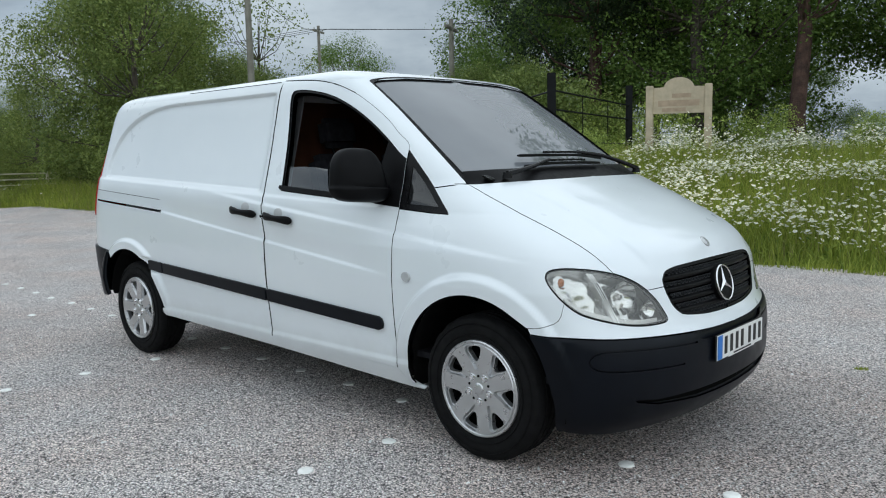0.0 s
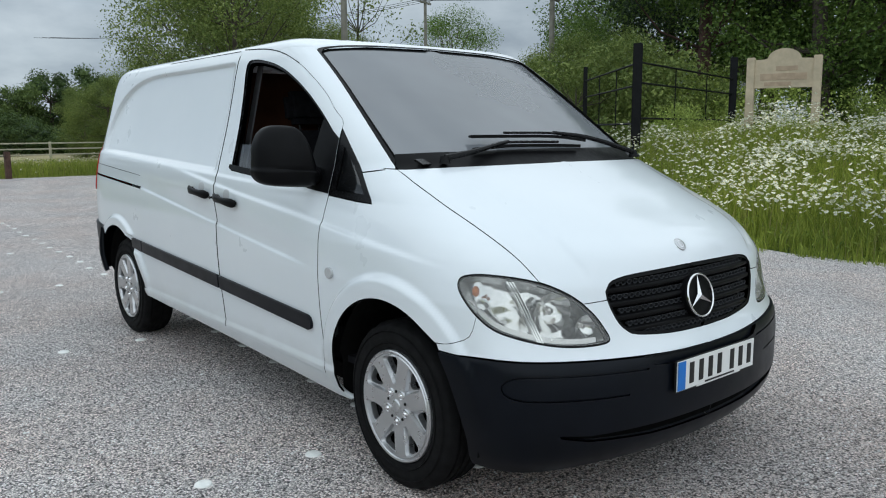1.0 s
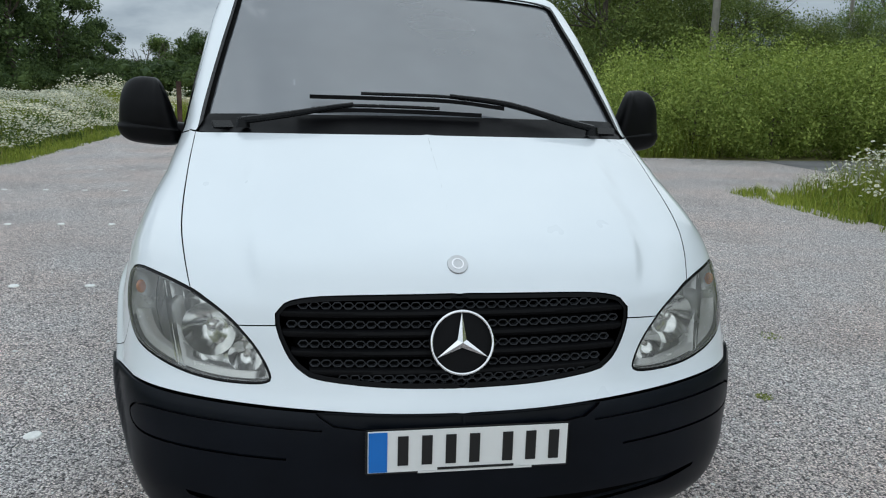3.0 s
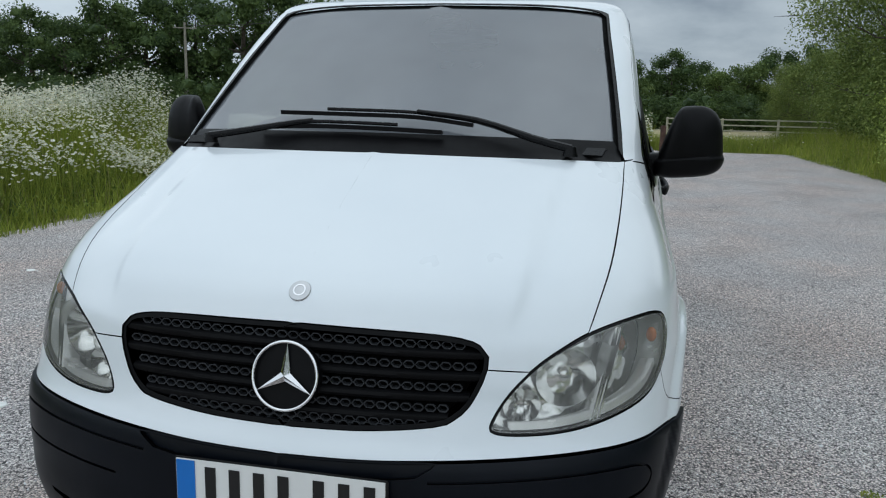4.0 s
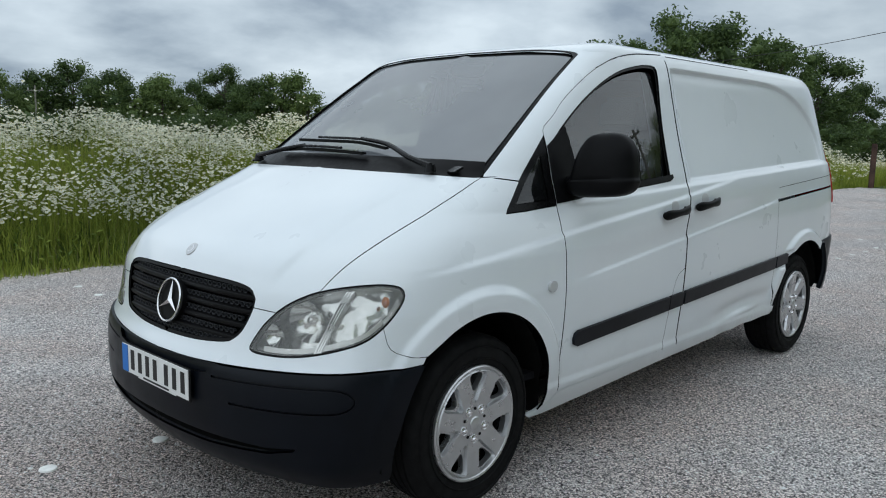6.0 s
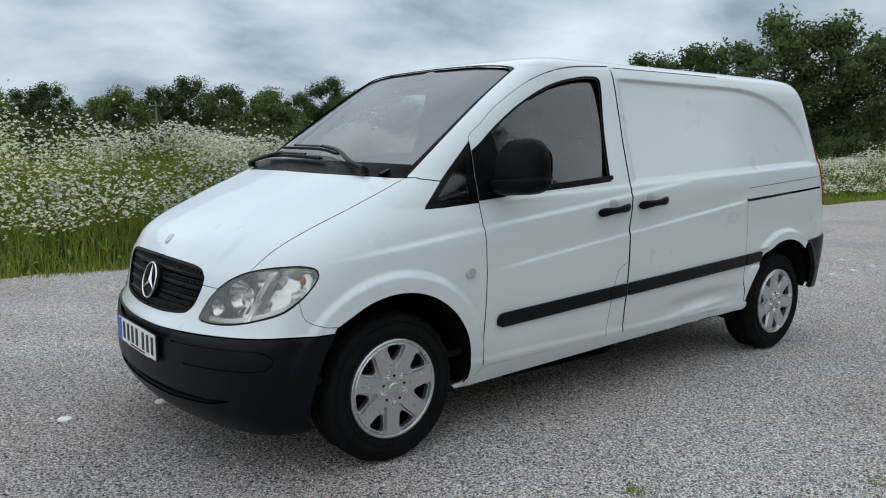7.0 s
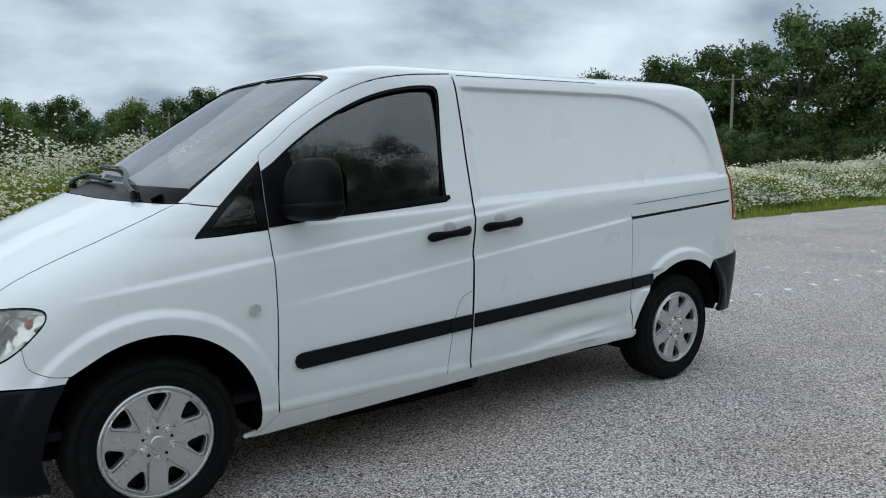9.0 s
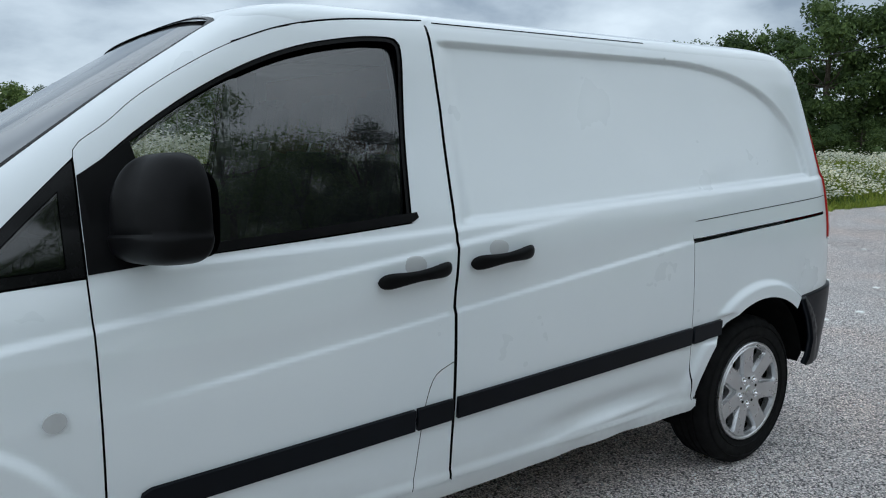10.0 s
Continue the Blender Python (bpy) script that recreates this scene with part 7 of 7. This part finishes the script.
# how high the tree line stands over the horizon, by bearing (degrees, rise over distance)
SKYLINE = np.array([(160, 0.05), (165.5, 0.05), (167, 0.075), (170, 0.08), (173, 0.06), (178, 0.068), (181, 0.068), (184.5, 0.088), (187, 0.075), (190, 0.064), (191.2, 0.060), (191.6, 0.036), (195.4, 0.036), (195.8, 0.070),
                    (197, 0.10), (200, 0.12), (204, 0.152), (206.5, 0.152), (209.8, 0.134), (214, 0.138), (217, 0.108), (219, 0.098), (222.5, 0.090), (225, 0.078), (227, 0.073), (229, 0.050),
                    (231.5, 0.041), (234, 0.074), (237, 0.080), (240, 0.078), (242, 0.064), (244.7, 0.070), (248, 0.080), (250, 0.076), (253, 0.070), (256, 0.047), (258, 0.066), (263, 0.071), (268, 0.070)])
TALL = {"a": 8.7, "b": 7.7, "c": 9.6, "d": 4.8}
far_spots = []
az, k = 162.0, 0
while az < 268:
    rise = float(np.interp(az, SKYLINE[:, 0], SKYLINE[:, 1]))
    d = RNG.uniform(61, 66) if rise > 0.09 else RNG.uniform(66, 76)
    high = (rise * d + 1.4) * RNG.uniform(0.90, 1.0)
    kind = "d" if rise < 0.056 else "cca"[k % 3] if high > 8 else "abbac"[k % 5]
    far_spots.append((kind, *at(az, d, (2, 2)), high / TALL[kind], RNG.uniform(0, 360)))
    az += RNG.uniform(1.5, 2.2) * high / 6.0
    k += 1
for k in range(52):
    az = 162 + k * 2.05
    rise = float(np.interp(az, SKYLINE[:, 0], SKYLINE[:, 1]))
    far_spots.append(("d", *at(az, RNG.uniform(56, 62), (2, 2)), RNG.uniform(0.5, 0.72), RNG.uniform(0, 360)))
    if rise > 0.06 and k % 2:
        far_spots.append(("ba"[k % 2], *at(az + 1, RNG.uniform(72, 82), (2, 2)), RNG.uniform(0.48, 0.62), RNG.uniform(0, 360)))
plant(far, far_spots, "far tree line")

near_spots = []
for az, d, s, kind in ((101.0, 36, 1.0, "b"), (98, 30, 0.95, "b"), (96, 36, 1.05, "a"), (108.3, 27, 0.95, "i"), (111, 33, 1.0, "a"), (114.5, 30, 0.95, "b"), (117.5, 36, 1.05, "b"), (121.5, 31, 0.95, "p"), (124, 38, 1.0, "b"), (127, 40, 0.85, "a"),
                       (92, 31, 1.0, "b"), (87, 36, 1.0, "a"), (80, 33, 1.0, "p"), (72, 36, 1.0, "a"), (63, 34, 0.9, "b"), (108, 46, 0.5, "a"), (104.5, 46, 0.26, "a"), (94, 46, 0.5, "a"), (113, 46, 1.1, "b"), (119, 49, 1.1, "b"), (52, 38, 0.9, "a"), (130, 33, 0.42, "a"),
                       (153.4, 29, 0.92, "w"), (155.6, 34, 0.95, "w"), (151.2, 34, 0.92, "w"), (146.8, 30, 0.58, "w"), (145.2, 33, 1.0, "t"), (159.5, 46, 0.70, "w"), (162.5, 50, 0.55, "w"), (161.0, 52, 0.58, "w"), (164, 52, 0.45, "w"), (142.5, 44, 0.55, "w"), (152, 40, 0.75, "a"), (146, 33, 0.62, "w"), (143.5, 35, 0.52, "w"), (141, 33, 0.50, "w"), (138.5, 35, 0.50, "w"), (136, 33, 0.50, "w"), (133.5, 35, 0.52, "w"), (131.5, 30, 0.52, "w"), (128.5, 29, 0.55, "w"), (126, 27, 0.5, "w"), (139.2, 62, 0.80, "a"), (137.6, 64, 0.5, "a"), (135, 60, 0.4, "a")):
    near_spots.append((kind, *at(az, d), s, RNG.uniform(0, 360)))
# hedge along the lane's far side and behind the gate
for x, y, s, kind in ((-15.6, 7.6, 0.85, "h"), (-15.2, 9.4, 0.95, "h"), (-15.4, 11.4, 1.0, "h"), (-15.6, 13.6, 1.1, "h"), (-16.6, 16.0, 1.15, "h"), (-17.5, 18.5, 1.2, "h"), (-17.8, 8.8, 1.1, "h"), (-18.2, 11.4, 1.25, "h"), (-18.8, 14.4, 1.3, "h"), (-20.2, 9.6, 1.05, "h"), (-23.0, 9.8, 1.0, "h"),
                      (-25.8, 10.2, 1.0, "h"), (-28.6, 10.4, 0.95, "h"), (-14.9, 8.6, 0.7, "s"), (-14.9, 10.6, 0.75, "s"), (-15.0, 12.6, 0.8, "s"), (-11.8, 18.0, 1.0, "s"), (-9.4, 19.0, 1.1, "s"), (-6.2, 19.5, 0.6, "s"), (-3.5, 19.8, 0.55, "s"), (-13.5, 21.0, 1.3, "h"), (-8.0, 24.5, 0.8, "h"), (-1.0, 20.5, 0.5, "s"), (2.0, 20.0, 0.5, "s"), (-13.6, 15.6, 1.25, "d"), (-12.2, 17.2, 1.3, "d"), (-14.6, 18.0, 1.35, "d"), (-7.9, 13.6, 0.55, "s"), (-7.4, 11.8, 0.5, "s")):
    near_spots.append((kind, x, y, s * (0.74 if kind == "h" and y > 7 else 1.0), RNG.uniform(0, 360)))
plant(near, near_spots)


def bare_tree(x, y, h):
    """A dead tree: forked bare limbs only."""
    tree = tagged(new("dead_tree"), "leafless grey dead tree at the field edge", "tree")
    bm = bmesh.new()
    def grow(p, way, length, r, n):
        q = p + way * length
        tube([p, p.lerp(q, 0.5) + Vector(RNG.normal(size=3)) * 0.05 * length, q], [r, r * 0.8, r * 0.6], 6, bm)
        if n:
            for _ in range(3 if n > 1 else 2):
                grow(q, (way + Vector(RNG.normal(size=3)) * 0.45 + Vector((0, 0, 0.12))).normalized(), length * RNG.uniform(0.55, 0.8), r * 0.55, n - 1)
    grow(Vector((0, 0, -0.2)), Vector((0.05, 0, 1)).normalized(), h * 0.35, 0.10, 3)
    part("trunk", bm, M_BARK, tree, smooth=True)
    tree.matrix_basis = pose(x, y, 0)


bare_tree(*at(193.3, 60, (2.2, 2.2)), 5.2)


# ---- things beyond the verge ----
def oak_sign(x, y):
    sign = tagged(new("notice_board"), "pale oak notice board with an arched top on two posts", "sign")
    for s in (-1, 1):
        part("post", box((0.155, 0.16, 1.96), (s * 0.612, -0.06, 0.97)), M_OAKBOARD, sign, smooth=True, bevel=0.012)
    bm = bmesh.new()
    edge = [(-0.54, 1.34), (0.54, 1.34), (0.54, 1.90)] + [(0.33, 1.91)] + [(0.31 * math.cos(a), 1.90 + 0.21 * math.sin(a)) for a in np.linspace(0.12, math.pi - 0.12, 16)] + [(-0.33, 1.91), (-0.54, 1.90)]
    f = [bm.verts.new((a, -0.095, b)) for a, b in edge]
    face = bm.faces.new(f)
    got = bmesh.ops.extrude_face_region(bm, geom=[face])
    bmesh.ops.translate(bm, vec=(0, 0.065, 0), verts=[v for v in got["geom"] if isinstance(v, bmesh.types.BMVert)])
    board = part("board", bm, M_OAKBOARD, sign, smooth=True, bevel=0.006)
    # plain brown bands in place of the lettering
    for w, h, cx, cz in ((0.40, 0.09, 0.06, 1.72), (0.86, 0.13, 0.0, 1.56), (0.5, 0.08, -0.1, 1.42)):
        part("lettering_band", box((w, 0.006, h), (cx, -0.098, cz)), M_OAKDARK, board, "plain brown band in place of lettering")
    z = float(hollow(x, y)) - 0.05
    sign.matrix_basis = pose(x, y, z, 0, 0, 22)


oak_sign(-5.65, 12.75)


def steel_gate():
    gate = tagged(new("barrier_gate"), "black steel barrier gate across the lane", "gate")
    posts = [Vector((-6.75, 9.5, 0)), Vector((-10.9, 12.9, 0)), Vector((-8.5, 15.7, 0))]
    tops = (2.95, 2.95, 3.15)
    for p, t, w in zip(posts, tops, (0.17, 0.10, 0.17)):
        z = float(hollow(p.x, p.y)) - 0.1
        part("gate_post", box((w, w, t - z), (p.x, p.y, (t + z) / 2), (0, 0, 35)), M_STEEL, gate, smooth=True, bevel=0.012)
    for a, b, zs in ((posts[0], posts[2], (2.62, 2.25, 1.6)), (posts[0], posts[1], (2.60, 2.2, 1.5))):
        for z in zs:
            part("rail", tube([a + Vector((0, 0, z)), b + Vector((0, 0, z))], 0.020, 8), M_STEEL, gate, smooth=True)
        for t in (0.33, 0.66):
            part("upright", tube([a.lerp(b, t) + Vector((0, 0, 1.4)), a.lerp(b, t) + Vector((0, 0, 2.62))], 0.012, 8), M_STEEL, gate, smooth=True)


steel_gate()


def pole(x, y, h, label, boxes=False, r=0.13, arm=0.12):
    p = tagged(new("utility_pole"), label, "pole")
    part("shaft", tube([(0, 0, -0.3), (0, 0, h * 0.5), (0, 0, h)], [r, r * 0.86, r * 0.7], 12), M_POLE, p, smooth=True)
    part("crossarm", box((0.1, 1.5, arm), (0, 0, h - 0.35), (0, 0, 25)), M_POLE, p, bevel=0.01)
    for s in (-0.6, 0, 0.6):
        bm = lathe([(0.0, 0.14), (0.03, 0.12), (0.05, 0.07), (0.03, 0.05), (0.05, 0.0)], 12, axis="z")
        bmesh.ops.transform(bm, matrix=pose(-s * math.sin(radians(25)), s * math.cos(radians(25)), h - 0.29), verts=bm.verts[:])
        part("insulator", bm, M_TIN, p, smooth=True)
    if boxes:
        bm = box((0.42, 0.36, 0.62), (0.30, 0, h * 0.56))
        part("transformer_box", bm, M_TIN, p, "grey transformer box", smooth=True, bevel=0.03)
    p.matrix_basis = pose(x, y, float(hollow(x, y)))
    return Vector((x, y, h + float(hollow(x, y)) - 0.2))


tops = [pole(-19.7, 11.4, 7.2, "weathered wooden utility pole behind the hedge"), pole(-37.4, 28.6, 9.6, "wooden utility pole carrying a grey transformer box", True), pole(-18.4, 19.7, 6.6, "bare wooden utility pole among the trees")]
south = [pole(*at(251.6, 62, (1.8, 4.0)), 4.3, "far wooden utility pole in front of the tree line", r=0.07, arm=0.05), pole(*at(213.4, 56, (0.9, 3.9)), 6.2, "far wooden utility pole with a wide crossarm", r=0.11, arm=0.07)]


def cable(a, b, sag, r=0.014):
    pts = [a.lerp(b, t) - Vector((0, 0, sag * 4 * t * (1 - t))) for t in np.linspace(0, 1, 17)]
    ob = part("overhead_cable", tube(pts, r, 5), M_CABLE, None, smooth=True)
    tagged(ob, "thin black overhead cable strung between poles", "cable", group="overhead cables")


cable(tops[0], tops[1], 0.5)
for dy in (-0.5, 0.0, 0.5):
    cable(tops[1] + Vector((dy, dy, 0)), Vector((-70, 14, 9.2)) + Vector((dy, dy, 0)), 0.8)
    cable(tops[1] + Vector((dy, dy, 0)), Vector((4 + dy, 62 + dy, 10.5)), 0.8)
cable(tops[0], south[1], 0.9)
cable(tops[2], Vector((0, 30, 8.4)), 0.4)


def field_fence():
    fence = tagged(new("field_fence"), "pale weathered rail fence at the car park's far end", "fence")
    a, b = Vector((-31.0, 2.9, 0)), Vector((-31.8, 20.0, 0))
    n = 9
    for k in range(n):
        p = a.lerp(b, k / (n - 1))
        part("post", box((0.08, 0.09, 1.10), (p.x, p.y, 0.52)), M_FENCE, fence, bevel=0.01)
        if k:
            q = a.lerp(b, (k - 1) / (n - 1))
            for z in (0.36, 0.58, 0.80, 1.02):
                mid = p.lerp(q, 0.5)
                part("rail", box((0.035, (p - q).length, 0.05), (mid.x + 0.06, mid.y, z), (0, 0, math.degrees(math.atan2(q.x - p.x, p.y - q.y)))), M_FENCE, fence)


field_fence()
for x, y, h in ((-25.5, -4.75, 1.35), (-25.0, 2.4, 0.8)):
    tagged(part("bollard", box((0.16, 0.16, h + 0.1), (x, y, h / 2), (0, 0, 12)), M_IVY, None, bevel=0.02), "dark weathered timber bollard at the grass edge", "bollard", group="timber bollards")
bin_ob = tagged(new("timber_box"), "dark weathered slatted timber box standing in the flower bank", "box")
for sx in (-1, 1):
    for sy in (-1, 1):
        part("corner_post", box((0.07, 0.07, 1.28), (sx * 0.24, sy * 0.36, 0.64)), M_SLAT, bin_ob, bevel=0.006)
for k in range(7):
    for sx in (-1, 1):
        part("slat", box((0.025, 0.76, 0.145), (sx * 0.285, 0, 0.14 + 0.175 * k)), M_SLAT, bin_ob, bevel=0.004)
    for sy in (-1, 1):
        part("slat", box((0.53, 0.025, 0.145), (0, sy * 0.405, 0.14 + 0.175 * k)), M_SLAT, bin_ob, bevel=0.004)
part("lid", box((0.64, 0.88, 0.04), (0, 0, 1.30)), M_SLAT, bin_ob, bevel=0.006)
bin_ob.matrix_basis = pose(-26.1, 0.1, -0.03, 0, 0, 4)
bm = box((7.0, 4.0, 2.0), (0, 0, 1.0))
shed = tagged(new("shed"), "low shed with a pale sheet roof behind the gate", "shed")
part("wall", bm, M_OAKDARK, shed)
bm = bmesh.new()
v = [bm.verts.new(c) for c in ((-3.8, -2.3, 1.95), (3.8, -2.3, 1.95), (3.8, 0, 2.7), (-3.8, 0, 2.7), (3.8, 2.3, 1.95), (-3.8, 2.3, 1.95))]
bm.faces.new(v[:4]), bm.faces.new((v[3], v[2], v[4], v[5]))
part("roof", bm, M_TIN, shed)
shed.matrix_basis = pose(-21.0, 31.0, 0.85, 0, 0, 35)
